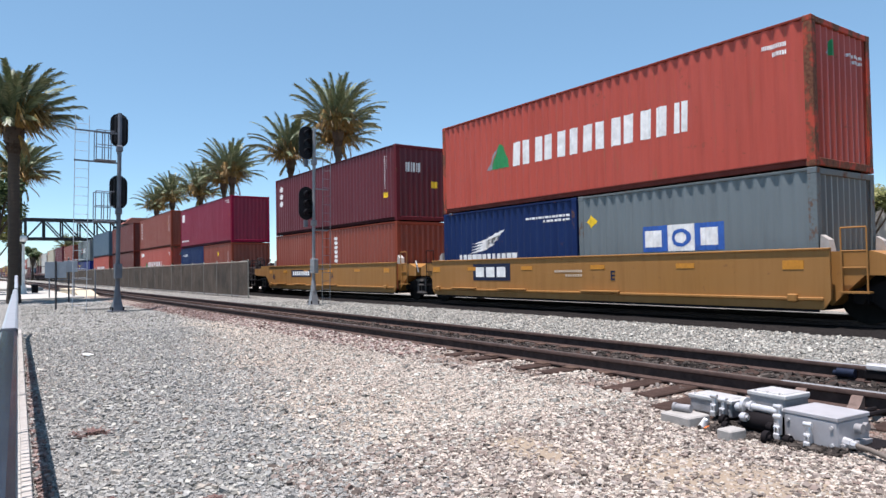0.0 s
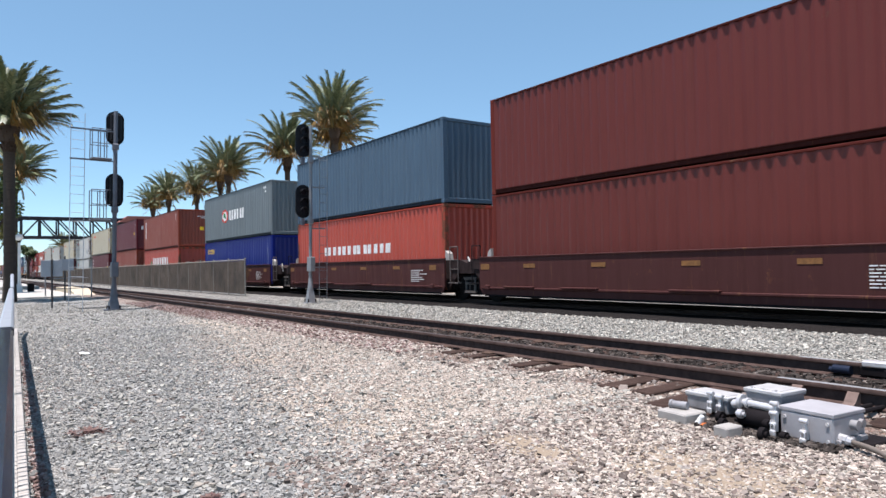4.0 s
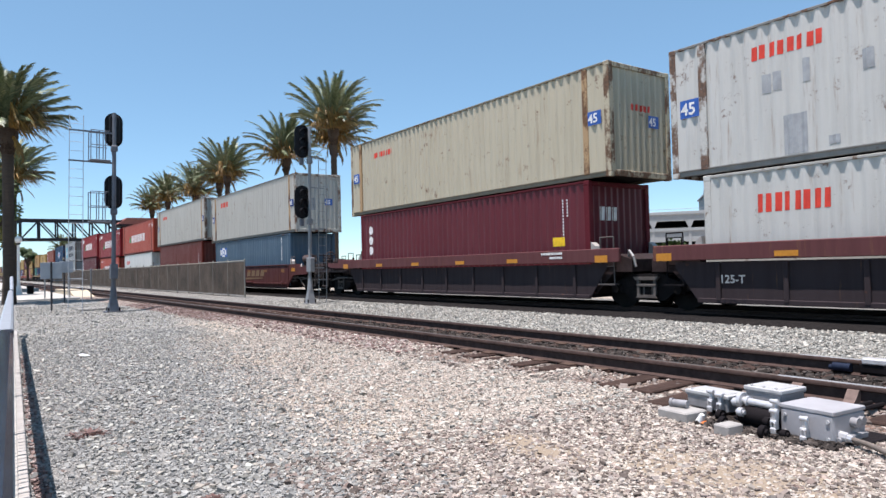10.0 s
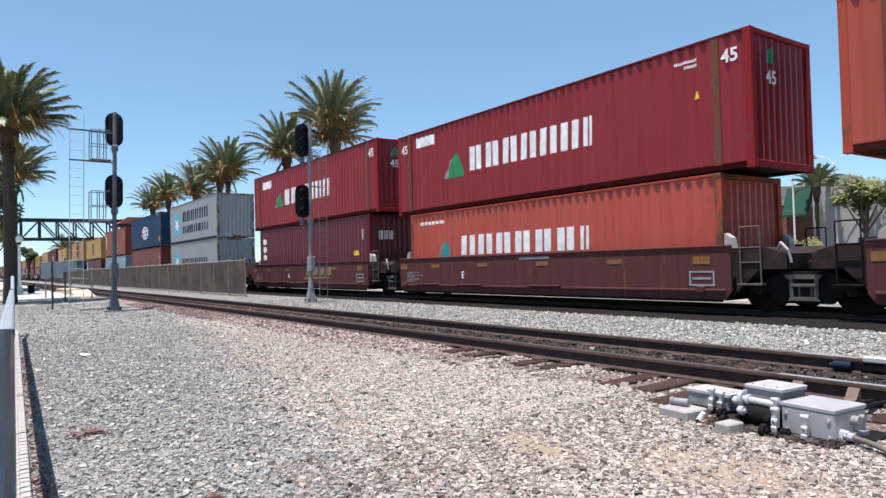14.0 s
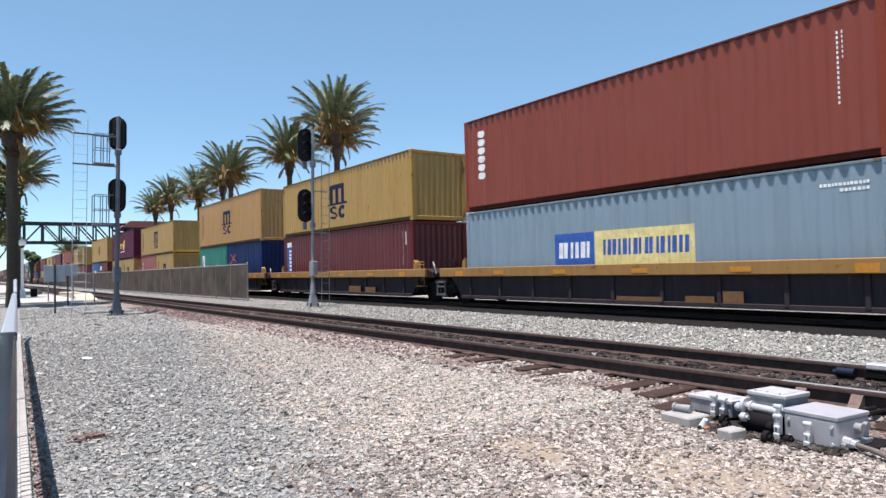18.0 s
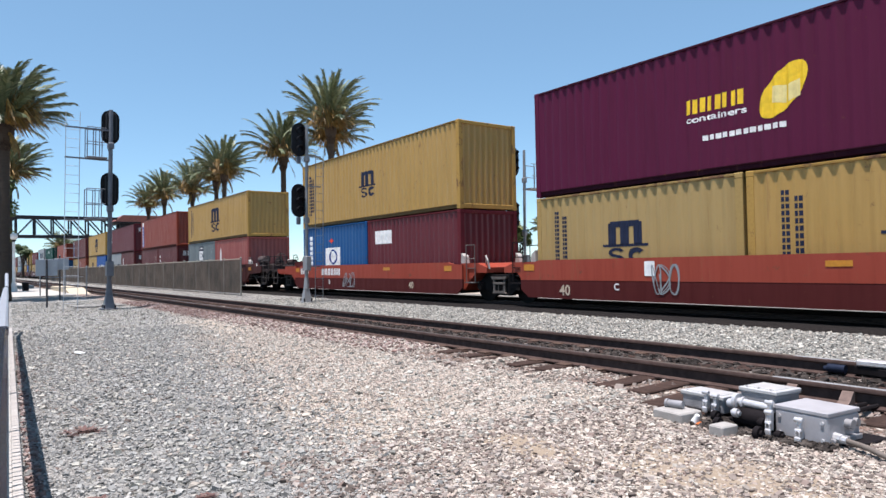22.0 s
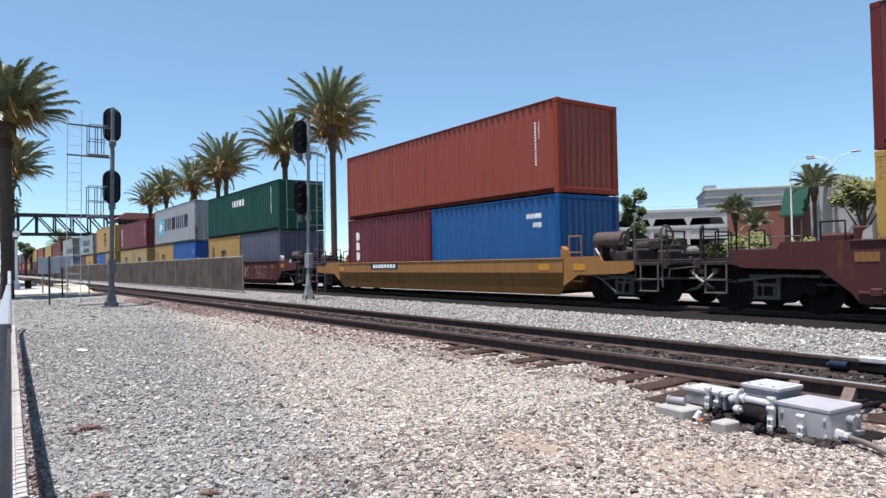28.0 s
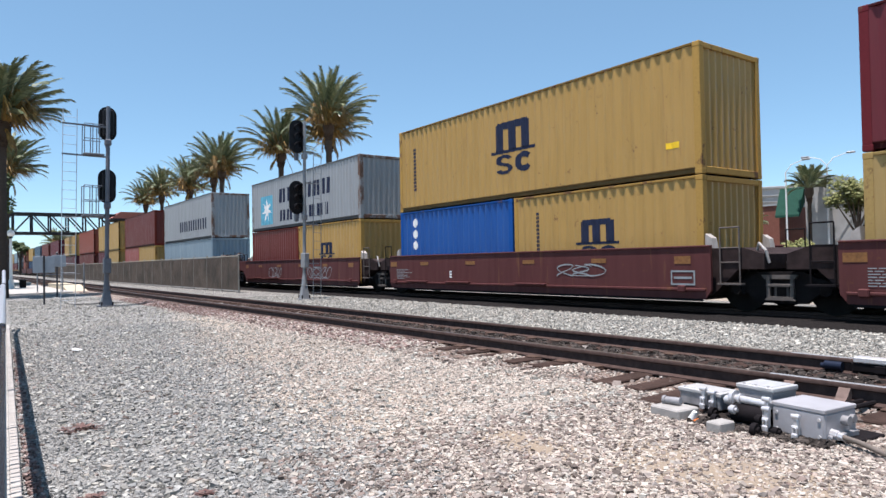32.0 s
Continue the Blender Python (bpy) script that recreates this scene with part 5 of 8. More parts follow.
        part("hose", shared("coupler_hose", lambda: Build().path([(2.05, -0.55, 0.80), (2.25, -0.58, 0.62), (2.6, -0.50, 0.40), (2.95, -0.36, 0.34), (3.25, -0.28, 0.42)], 0.030, 8), 60), M_HOSE, e, "sagging air hose", q)
        part("uncoupling_lever", shared("uncoupling_lever", lambda: Build().path([(2.05, -1.38, 0.66), (2.08, -1.38, 0.86), (2.12, -0.35, 0.90), (2.6, -0.18, 0.98)], 0.016, 6)), M_TRUCKLIGHT, e, "bent uncoupling lever", q)
        if leading:
            part("valve_stand", shared("valve_stand", lambda: Build().box(0.45, 0.80, -1.28, -1.02, 1.02, 1.30, 0.03).tube((0.62, -1.15, 1.28), (0.62, -1.15, 1.62), 0.055, 10).tube((0.62, -1.30, 1.46), (0.62, -0.98, 1.46), 0.040, 8)), M_GEAR, e, "black brake valve", q)
    if leading:
        part("brake_cylinder", shared("brake_cylinder", lambda: Build().tube((-0.5, 0.80, 1.42), (0.25, 0.80, 1.42), 0.17, 14).tube((0.25, 0.80, 1.42), (0.85, 0.80, 1.42), 0.035, 8).box(-0.42, 0.2, 0.68, 0.92, 1.0, 1.30), 40), M_GEAR, e, "black brake cylinder")
    else:
        part("deck_box", shared(("deck_box", car), lambda: Build().box(-0.95, -0.35, -1.20, -0.45, hi, hi + 0.34, 0.03).box(-0.25, 0.35, -1.05, -0.55, hi, hi + 0.22, 0.05).tube((-0.65, -1.21, hi + 0.17), (-0.65, -1.19, hi + 0.17), 0.11, 14)), m, e, "worn deck boxes")
    if car == "red":
        part("end_bulkhead", shared("end_bulkhead", lambda: Build().prism([(-2.0, 1.02), (-1.1, 1.02), (-0.85, 1.16), (-0.85, 1.36), (-1.95, 1.40)], -1.41, 1.41, "y")), MATS["car_red_lower"], e, "raised dark red end block")
    MOVING.append(e)
    return e


def grating():
    b = Build().box(0.85, 0.90, -1.36, 1.36, 1.02, 1.10).box(1.85, 1.90, -1.36, 1.36, 1.02, 1.10)
    for i in range(19):
        y = -1.33 + i * 0.146
        b.box(0.88, 1.87, y, y + 0.03, 1.04, 1.09)
    return b


M_TANK = plain("brown_tank", (0.105, 0.076, 0.068), 0.4, 0.1, 0.25, 5)

UNIT_X, UNIT_CAR = {}, {}


def unit(n, right, car, upper, lower, marks_u=(), marks_l=(), well=(), doors=False):
    """One well with its containers. right: where the upper container's leading end stands at the start; upper: (length, height, colour);
    lower: one or two containers, from the trailing end, as (length, height, colour)."""
    far = n > 38
    lu, hu, cu = upper
    xc = right - lu / 2
    UNIT_X[n] = xc
    UNIT_CAR[n] = car
    said = CARS[car][1]
    w = well_car(car, pose(xc, TRAIN_Y, 0), said + " double-stack well car carrying containers", well, far)
    MOVING.append(w)
    hl = lower[0][1]
    x = xc - sum(q[0] for q in lower) / 2 - (0.038 if len(lower) > 1 else 0)
    ends = []
    for k, (ll, hh, cc) in enumerate(lower):
        c = container(ll, hh, cc, "%s %s corrugated container set in a well car" % (SAID[cc], "forty-foot" if ll > 10 else "twenty-foot"), pose(x + ll / 2, TRAIN_Y, FLOOR), simple=far, rail_tone=0.75)
        MOVING.append(c)
        ends.append((x, x + ll, c))
        x += ll + 0.076
    for kind, col, a, b, ww, hh in marks_l:
        for x0, x1, c in ends:
            if x0 - 0.1 <= ends[0][0] + a + ww / 2 < x1 + 0.1:
                mark(c, kind, col, ends[0][0] + a - (x0 + x1) / 2, b, ww, hh, 0, -W / 2 + 0.005, None, (x0 / 2 - x1 / 2 + 0.14, x1 / 2 - x0 / 2 - 0.14, 0.278, 0.038))
                break
    size = {12.192: "forty-foot", 13.716: "forty-five-foot"}[lu]
    c = container(lu, hu, cu, "%s %s corrugated container stacked on top" % (SAID[cu], size), pose(xc, TRAIN_Y, FLOOR + hl + 0.022), doors, simple=far)
    MOVING.append(c)
    for kind, col, a, b, ww, hh in marks_u:
        mark(c, kind, col, a, b, ww, hh, -lu / 2, -W / 2 + 0.005, None, (-lu / 2 + 0.14, lu / 2 - 0.14, 0.278, 0.038))
    # signs on the leading end walls
    for which, q in (("u", c), ("l", ends[-1][2])):
        half = (lu if which == "u" else lower[-1][0]) / 2
        for tier, kind, col, a, b, ww, hh in ENDS.get(n, ()):
            if tier == which:
                mark(q, kind, col, a, b, ww, hh, -W / 2, 0, pose(half - 0.026, 0, 0, 0, 0, 90), (-W / 2 + 0.13, W / 2 - 0.13, 0.245, 0.046))


TEXEND, TRIEND = ("word3", "white", 0.42, 1.88, 0.72, 0.36), ("tri", "green", 0.60, 2.24, 0.42, 0.34)
PRINT, PLATE45, PAINT45 = ("rows2", "white", 1.42, 2.2, 0.72, 0.24), ("n45", "blue", 1.55, 1.35, 0.42, 0.32), ("w45", "white", 0.60, 1.80, 0.4, 0.3)
LABEL, PATCH, REDWORD = ("bar", "yellow", 1.6, 1.3, 0.30, 0.26), ("bar", "grey", 0.75, 1.1, 0.3, 0.6), ("word4", "red", 0.85, 1.75, 0.8, 0.16)
ENDS = {1: [("u", *TRIEND), ("u", *PRINT)], 2: [("u", *TEXEND), ("u", *LABEL)], 4: [("l", *TRIEND), ("u", *PRINT)], 8: [("u", *LABEL), ("u", *PRINT)], 9: [("u", *TEXEND), ("u", *LABEL)],
        10: [("u", *PLATE45), ("u", *REDWORD), ("l", *TEXEND)], 11: [("u", *PLATE45), ("u", *REDWORD), ("u", *PATCH), ("l", *REDWORD)], 12: [("u", *PLATE45), ("u", *REDWORD), ("l", *TEXEND)],
        13: [("u", *PLATE45), ("u", *PATCH)], 14: [("u", *PLATE45), ("u", *REDWORD)], 15: [("u", *TRIEND), ("u", *PAINT45)], 16: [("u", *TRIEND), ("u", *PAINT45)],
        17: [("u", *TRIEND), ("u", *PAINT45), ("l", *TEXEND)], 19: [("u", *LABEL), ("u", *PRINT)], 27: [("l", *TEXEND)], 28: [("u", *TEXEND), ("l", *TEXEND)]}
F40, F45, F20 = 12.192, 13.716, 6.058
LAST = [2, 7, 12, 17, 22, 25, 30, 31, 36, 41, 46, 51]
unit(0, 9.08, "yellow", (F40, HIGH, "brown"), [(F40, STD, "brown")])
unit(1, -6.22, "yellow", (F40, HIGH, "hyred"), [(F20, STD, "darkblue"), (F20, STD, "grey")],
     marks_u=[("word7", "white", 3.51, 1.14, 6.46, 0.69), ("tri", "green", 2.37, 1.16, 0.98, 0.73), ("rows2", "white", 11.2, 2.25, 0.49, 0.32)],
     marks_l=[("wing", "white", 1.37, 1.19, 1.78, 0.75), ("word12", "white", 0.82, 1.02, 2.87, 0.19), ("rows2", "white", 4.07, 2, 1.74, 0.16), ("trio", "blue", 8.15, 1.09, 2.1, 0.6), ("diamond", "yellow", 6.38, 1.75, 0.36, 0.34)],
     well=[("panel", "dark", -4.15, 0.72, 1.75, 0.5), ("E", "dark", 1.3, 0.76, 0.3, 0.3), ("rows2", "tan", -0.6, 0.82, 1, 0.22)])
unit(2, -21.45, "yellow", (F40, HIGH, "maroon"), [(F20, STD, "brown"), (F20, STD, "brown")],
     marks_u=[("vword3", "white", 0.52, 1.42, 0.45, 1.11), ("vword5", "white", 11.3, 1.26, 0.11, 1.29), ("bar", "yellow", 11.15, 0.93, 0.4, 0.2)],
     marks_l=[("vword6", "white", 6.85, 1.09, 0.41, 1.17)],
     well=[("panel", "dark", -3.4, 0.82, 2.3, 0.32), ("A", "dark", 1, 0.76, 0.3, 0.3), ("40", "dark", -5.9, 0.7, 0.4, 0.32)])
unit(3, -41.05, "bnbrown", (F40, HIGH, "magenta"), [(F20, STD, "darkblue"), (F20, STD, "brown")],
     marks_u=[("bar", "white", 0.46, 1.94, 0.62, 0.55), ("word12", "white", 0.27, 0.45, 1.95, 0.11), ("rows2", "white", 10.89, 2.48, 0.92, 0.01), ("tri", "yellow", 11.59, 1.68, 0.2, 0.14)],
     marks_l=[("word5", "white", 0.54, 1.96, 1.29, 0.17), ("diamond", "yellow", 9.15, 1.8, 0.37, 0.31), ("vword5", "white", 11.34, 1.12, 0.11, 0.97)],
     well=[("A", "white", 1.42, 0.72, 0.3, 0.28), ("frame", "grey", 0.36, 0.74, 0.32, 0.28), ("word12", "grey", -1.0, 0.86, 1.3, 0.08), ("seal", "seal", -4.75, 0.55, 0.76, 0.76), ("lines", "grey", -5.95, 0.55, 0.9, 0.34), ("lines", "grey", 4.6, 0.5, 0.8, 0.3)])
unit(4, -56.31, "bnbrown", (F40, HIGH, "brown"), [(F40, HIGH, "hyred")],
     marks_u=[("vword6", "white", 0.75, 0.99, 0.39, 1.55), ("vword5", "white", 11.31, 1.26, 0.14, 1.25), ("tri", "yellow", 11.01, 1.86, 0.18, 0.14)],
     marks_l=[("word7", "white", 3.47, 1.08, 5.65, 0.69), ("tri", "green", 2.29, 1.11, 0.9, 0.69), ("bar", "white", 0.52, 2.28, 1.19, 0.31), ("rows2", "white", 11.19, 2.2, 0.58, 0.31)],
     well=[("E", "white", -2.85, 0.72, 0.3, 0.28), ("seal", "seal", 3.95, 0.58, 0.76, 0.76), ("lines", "grey", 5.1, 0.62, 0.9, 0.45), ("word12", "grey", -3.9, 1.2, 1.2, 0.07)])
unit(5, -71.65, "bnbrown", (F40, HIGH, "rustbrown"), [(F40, HIGH, "rustbrown")],
     marks_u=[("vword5", "white", 11.46, 1.15, 0.36, 1.27)],
     marks_l=[("vword5", "white", 11.36, 1.13, 0.36, 1.45)],
     well=[("lines", "white", 4.4, 0.58, 0.9, 0.42)])
unit(6, -86.34, "bnbrown", (F40, HIGH, "slate"), [(F40, HIGH, "hyred")],
     marks_l=[("word7", "white", 2.79, 1.34, 6.31, 0.36)],
     well=[("lines", "white", 4.4, 0.58, 0.9, 0.42)])
unit(7, -101.90, "bnbrown", (F40, HIGH, "grey"), [(F40, STD, "royal")],
     marks_u=[("ring", "red", 3.62, 1.09, 1.2, 0.83), ("word3", "white", 5.01, 1.21, 2.87, 0.59), ("rows2", "white", 10.94, 2.29, 0.39, 0.42)],
     marks_l=[("word5", "yellow", 0.53, 1.84, 1.43, 0.3), ("vword5", "white", 11.38, 1.08, 0.12, 1.09)],
     well=[("B", "white", -1.5, 0.72, 0.3, 0.28), ("rows2", "white", -0.2, 0.78, 1, 0.2), ("lines", "white", 4.4, 0.58, 0.9, 0.42), ("seal", "seal", 2.6, 0.55, 0.76, 0.76)])
unit(8, -121.09, "chord", (F40, HIGH, "brown"), [(F40, STD, "hyred")],
     marks_u=[("vword6", "white", 0.72, 1.06, 0.42, 1.54), ("vword5", "white", 11.14, 1.19, 0.26, 1.4)],
     marks_l=[("word7", "white", 3.45, 1.2, 5.6, 0.72), ("tri", "green", 2.4, 1.18, 0.73, 0.57)],
     well=[("125-T", "grey", -5.6, 0.62, 0.9, 0.22), ("A", "grey", -1.6, 0.62, 0.2, 0.22), ("rows2", "white", -1.2, 1.2, 0.9, 0.2)])
unit(9, -136.60, "chord", (F40, HIGH, "maroon"), [(F40, HIGH, "orange")],
     marks_u=[("vword3", "white", 0.59, 1.42, 0.37, 1.15), ("vword5", "white", 11.46, 1.31, 0.23, 1.14), ("bar", "yellow", 10.84, 1.43, 0.4, 0.19)],
     marks_l=[("vword6", "white", 0.71, 1.21, 0.39, 1.3), ("vword5", "white", 11.45, 1.23, 0.23, 1.29)],
     well=[("125-T", "grey", -5.6, 0.62, 0.9, 0.22), ("E", "grey", -1, 0.62, 0.2, 0.22), ("rows2", "white", -0.6, 1.2, 0.9, 0.2)])
unit(10, -151.33, "chord", (F45, HIGH, "cream"), [(F40, HIGH, "maroon")],
     marks_u=[("word4", "red", 1.89, 2.17, 1.52, 0.25), ("n45", "blue", 0.23, 1.36, 0.51, 0.34), ("n45", "blue", 12.96, 1.35, 0.48, 0.34)],
     marks_l=[("vword3", "white", 0.54, 1.28, 0.38, 1.21), ("vword5", "white", 11.25, 1.19, 0.19, 1.31), ("bar", "yellow", 10.76, 1.27, 0.47, 0.21)],
     well=[("125-T", "grey", -5.6, 0.62, 0.9, 0.22), ("D", "grey", 0.4, 0.62, 0.2, 0.22), ("rows2", "white", 5, 1.2, 0.8, 0.2)])
unit(11, -166.90, "chord", (F45, HIGH, "white"), [(F40, STD, "white")],
     marks_u=[("word4", "red", 1.91, 2.17, 1.47, 0.28), ("n45", "blue", 0.25, 1.31, 0.5, 0.4), ("n45", "blue", 13.02, 1.33, 0.42, 0.36), ("bar", "patch", 2.53, 0.18, 0.47, 0.77), ("bar", "patch", 2.14, 1.46, 0.17, 0.38), ("bar", "patch", 2.36, 1.48, 0.16, 0.37), ("bar", "patch", 2.95, 1.52, 0.12, 0.45), ("bar", "patch", 3.36, 0.26, 0.22, 0.16), ("bar", "patch", 3.98, 1.5, 0.2, 0.36), ("bar", "grey", 11.08, 0.74, 0.72, 0.46)],
     marks_l=[("word4", "red", 1.16, 1.71, 1.5, 0.37)],
     well=[("125-T", "grey", -5.6, 0.62, 0.9, 0.22), ("rows2", "white", 4.6, 1.2, 0.8, 0.2)])
unit(12, -182.37, "chord", (F45, HIGH, "cream"), [(F40, HIGH, "maroon")],
     marks_u=[("word4", "red", 1.9, 2.14, 1.42, 0.2), ("n45", "blue", 12.99, 1.36, 0.45, 0.35), ("n45", "blue", 0.24, 1.31, 0.48, 0.39)],
     marks_l=[("vword3", "white", 0.59, 1.26, 0.37, 1.19), ("vword5", "white", 11.24, 1.25, 0.18, 1.24), ("bar", "yellow", 10.82, 1.24, 0.48, 0.24)],
     well=[("rows2", "white", 4.6, 1.2, 0.8, 0.2)])
unit(13, -201.87, "bnred", (F45, HIGH, "palegrey"), [(F40, STD, "slate")],
     marks_u=[("word4", "red", 1.91, 2.13, 1.46, 0.3), ("n45", "navy", 0.26, 1.28, 0.46, 0.38), ("n45", "navy", 12.93, 1.29, 0.5, 0.35)],
     marks_l=[("trio", "blue", 0.9, 1.69, 1.3, 0.53), ("vword5", "white", 11, 1.26, 0.2, 1.16)],
     well=[("B", "white", -1.62, 0.68, 0.3, 0.28), ("swoosh", "gilt", 0.3, 0.62, 3.0, 0.5), ("word10", "gilt", -4.65, 0.70, 2.2, 0.24), ("frame", "grey", -0.25, 0.7, 0.3, 0.24), ("lines", "grey", -5.95, 0.55, 0.9, 0.34)])
unit(14, -217.13, "bnred", (F45, HIGH, "palegrey"), [(F40, HIGH, "rustbrown")],
     marks_u=[("word4", "red", 1.92, 2.12, 1.4, 0.23), ("n45", "navy", 12.93, 1.31, 0.48, 0.38), ("n45", "navy", 0.25, 1.28, 0.46, 0.37)],
     marks_l=[("vword5", "white", 11.23, 1.17, 0.2, 1.21)],
     well=[("C", "white", -2.78, 0.68, 0.3, 0.28), ("frame", "grey", 5.45, 0.52, 0.6, 0.32), ("lines", "grey", -5.95, 0.55, 0.9, 0.34), ("word12", "grey", -0.6, 1.2, 1.2, 0.07)])
unit(15, -232.44, "bnred", (F45, HIGH, "coral"), [(F40, STD, "brightwhite")],
     marks_u=[("word7", "white", 4.2, 1.13, 6.37, 0.68), ("tri", "green", 3.1, 1.18, 0.92, 0.64), ("w45", "white", 13.07, 2.18, 0.38, 0.36), ("rows2", "white", 11.94, 2.27, 0.54, 0.29)],
     marks_l=[("word4", "red", 1.14, 1.67, 1.42, 0.34)],
     well=[("D", "white", -2.78, 0.68, 0.3, 0.28), ("swoosh", "gilt", 0.34, 0.60, 2.95, 0.52), ("frame", "grey", 5.45, 0.52, 0.6, 0.32), ("lines", "grey", -5.95, 0.55, 0.9, 0.34)])
unit(16, -247.82, "bnred", (F45, HIGH, "crimson"), [(F40, STD, "hyred")],
     marks_u=[("word7", "white", 4.22, 1.14, 5.67, 0.75), ("tri", "green", 2.88, 1.03, 1.07, 0.78), ("w45", "white", 13.05, 2.27, 0.38, 0.29), ("bar", "white", 1.2, 2.32, 1.19, 0.34), ("w45", "white", 0.27, 2.23, 0.44, 0.31), ("rows2", "white", 11.91, 2.35, 0.57, 0.23), ("tri", "yellow", 12.34, 1.65, 0.17, 0.18)],
     marks_l=[("word7", "white", 2.94, 1.09, 6, 0.62), ("tri", "teal", 1.66, 1.06, 0.68, 0.54), ("word12", "white", 0.58, 2.18, 1.52, 0.11)],
     well=[("E", "white", -2.75, 0.68, 0.3, 0.28), ("frame", "grey", 5.45, 0.52, 0.6, 0.32), ("lines", "grey", -5.95, 0.55, 0.9, 0.34), ("word12", "grey", 0.0, 1.2, 1.2, 0.07)])
unit(17, -263.05, "bnred", (F45, HIGH, "crimson"), [(F40, HIGH, "maroon")],
     marks_u=[("word7", "white", 4.22, 1.08, 5.66, 0.77), ("tri", "green", 2.97, 1.06, 1, 0.67), ("w45", "white", 12.98, 2.22, 0.41, 0.33), ("bar", "white", 1.3, 2.14, 1.19, 0.39)],
     marks_l=[("vword3", "white", 0.45, 1.21, 0.5, 1.25), ("vword5", "white", 11.43, 1.24, 0.2, 1.09), ("bar", "yellow", 10.79, 1.27, 0.47, 0.19)],
     well=[("A", "white", -1.6, 0.68, 0.3, 0.28), ("swoosh", "gilt", 0.3, 0.60, 2.95, 0.55), ("frame", "grey", 5.45, 0.52, 0.6, 0.32), ("lines", "grey", -5.95, 0.55, 0.9, 0.34)])
unit(18, -283.68, "black", (F40, HIGH, "silver"), [(F40, HIGH, "silver")],
     marks_u=[("star", "sky", 1.15, 0.61, 1.7, 1.64), ("word6", "dark", 3.7, 1.52, 6.6, 0.75), ("word7", "dark", 3.72, 0.66, 6.9, 0.55)],
     marks_l=[("star", "sky", 1.17, 0.84, 1.64, 1.34), ("word6", "dark", 3.39, 0.93, 6.6, 0.8)],
     well=[("bar", "ochre", 0, 0.3, 1.2, 0.24), ("bar", "ochre", 2.4, 0.3, 1.4, 0.2)])
unit(19, -299.10, "black", (F40, HIGH, "navy"), [(F40, HIGH, "russet")],
     marks_u=[("globe", "white", 4.59, 0.84, 3.09, 1.15), ("bar", "yellow", 11.51, 0.49, 0.32, 0.36), ("rows2", "white", 10.59, 2.66, 0.83, 0.04)],
     marks_l=[("vword5", "white", 11.33, 1.02, 0.14, 1.34), ("tri", "yellow", 11.57, 1.03, 0.18, 0.19)],
     well=[("word3", "grey", 0.45, 0.44, 1.35, 0.32), ("bar", "ochre", -1.7, 0.31, 1.15, 0.16), ("bar", "ochre", 4.75, 0.31, 0.8, 0.2)])
unit(20, -314.52, "black", (F40, HIGH, "brown"), [(F40, STD, "iceblue")],
     marks_u=[("vword6", "white", 0.67, 0.95, 0.46, 1.56), ("vword5", "white", 11.34, 1.03, 0.13, 1.39)],
     marks_l=[("bar", "blue", 3.92, 0.84, 1.43, 0.84), ("bar", "paleyellow", 5.34, 0.83, 2.93, 0.86), ("word3", "white", 4.08, 1.02, 1.19, 0.42), ("word8", "blue", 5.62, 1.07, 2.54, 0.39), ("rows2", "white", 10.96, 2.04, 0.87, 0.06)],
     well=[("bar", "ochre", 0.2, 0.3, 1.3, 0.09), ("bar", "ochre", 2.1, 0.29, 0.7, 0.14), ("bar", "ochre", 3.0, 0.30, 0.45, 0.24)])
unit(21, -329.90, "black", (F40, STD, "yellow"), [(F40, STD, "mauve")],
     marks_u=[("msc", "dark", 5.25, 0.51, 1.72, 1.5)],
     marks_l=[("vlabel", "blue", 0.46, 0.84, 0.54, 1.47), ("vword5", "white", 11.42, 0.99, 0.29, 1.24)],
     well=[("bar", "ochre", 1.6, 0.3, 1, 0.24), ("bar", "ochre", 3, 0.3, 0.8, 0.2)])
unit(22, -345.32, "black", (F40, HIGH, "sandyellow"), [(F20, STD, "teal"), (F20, STD, "darkblue")],
     marks_u=[("msc", "dark", 5.22, 0.71, 1.78, 1.43), ("vword12", "faint", 0.72, 0.6, 0.17, 1.73), ("vword10", "faint", 1.02, 0.85, 0.15, 1.3)],
     marks_l=[("vlabel", "dark", 0.64, 0.84, 0.48, 1.26), ("cross", "orange", 6.81, 1.52, 0.99, 0.48), ("word5", "white", 6.69, 1.1, 1.25, 0.19)],
     well=[("bar", "ochre", -0.5, 0.3, 1, 0.3), ("bar", "ochre", 1.3, 0.3, 0.7, 0.24)])
unit(23, -364.94, "red", (F40, STD, "yellow"), [(F20, STD, "pink"), (F20, STD, "yellow")],
     marks_u=[("msc", "dark", 5.2, 0.56, 1.79, 1.45), ("vword12", "dark", 0.73, 0.44, 0.31, 1.78)],
     marks_l=[("vword3", "white", 0.57, 0.91, 0.29, 1.19), ("msc", "dark", 8.5, 0.75, 1.25, 1.06), ("vword12", "dark", 6.84, 0.89, 0.14, 1.21)],
     well=[("40", "tan", -5.4, 0.28, 0.5, 0.36), ("A", "tan", -3.02, 0.34, 0.2, 0.22), ("word4", "white", 1.8, 0.82, 1.2, 0.26), ("spray", "grey", -2.6, 0.45, 1.1, 0.55), ("spray", "grey", 0.4, 0.36, 1.6, 0.6)])
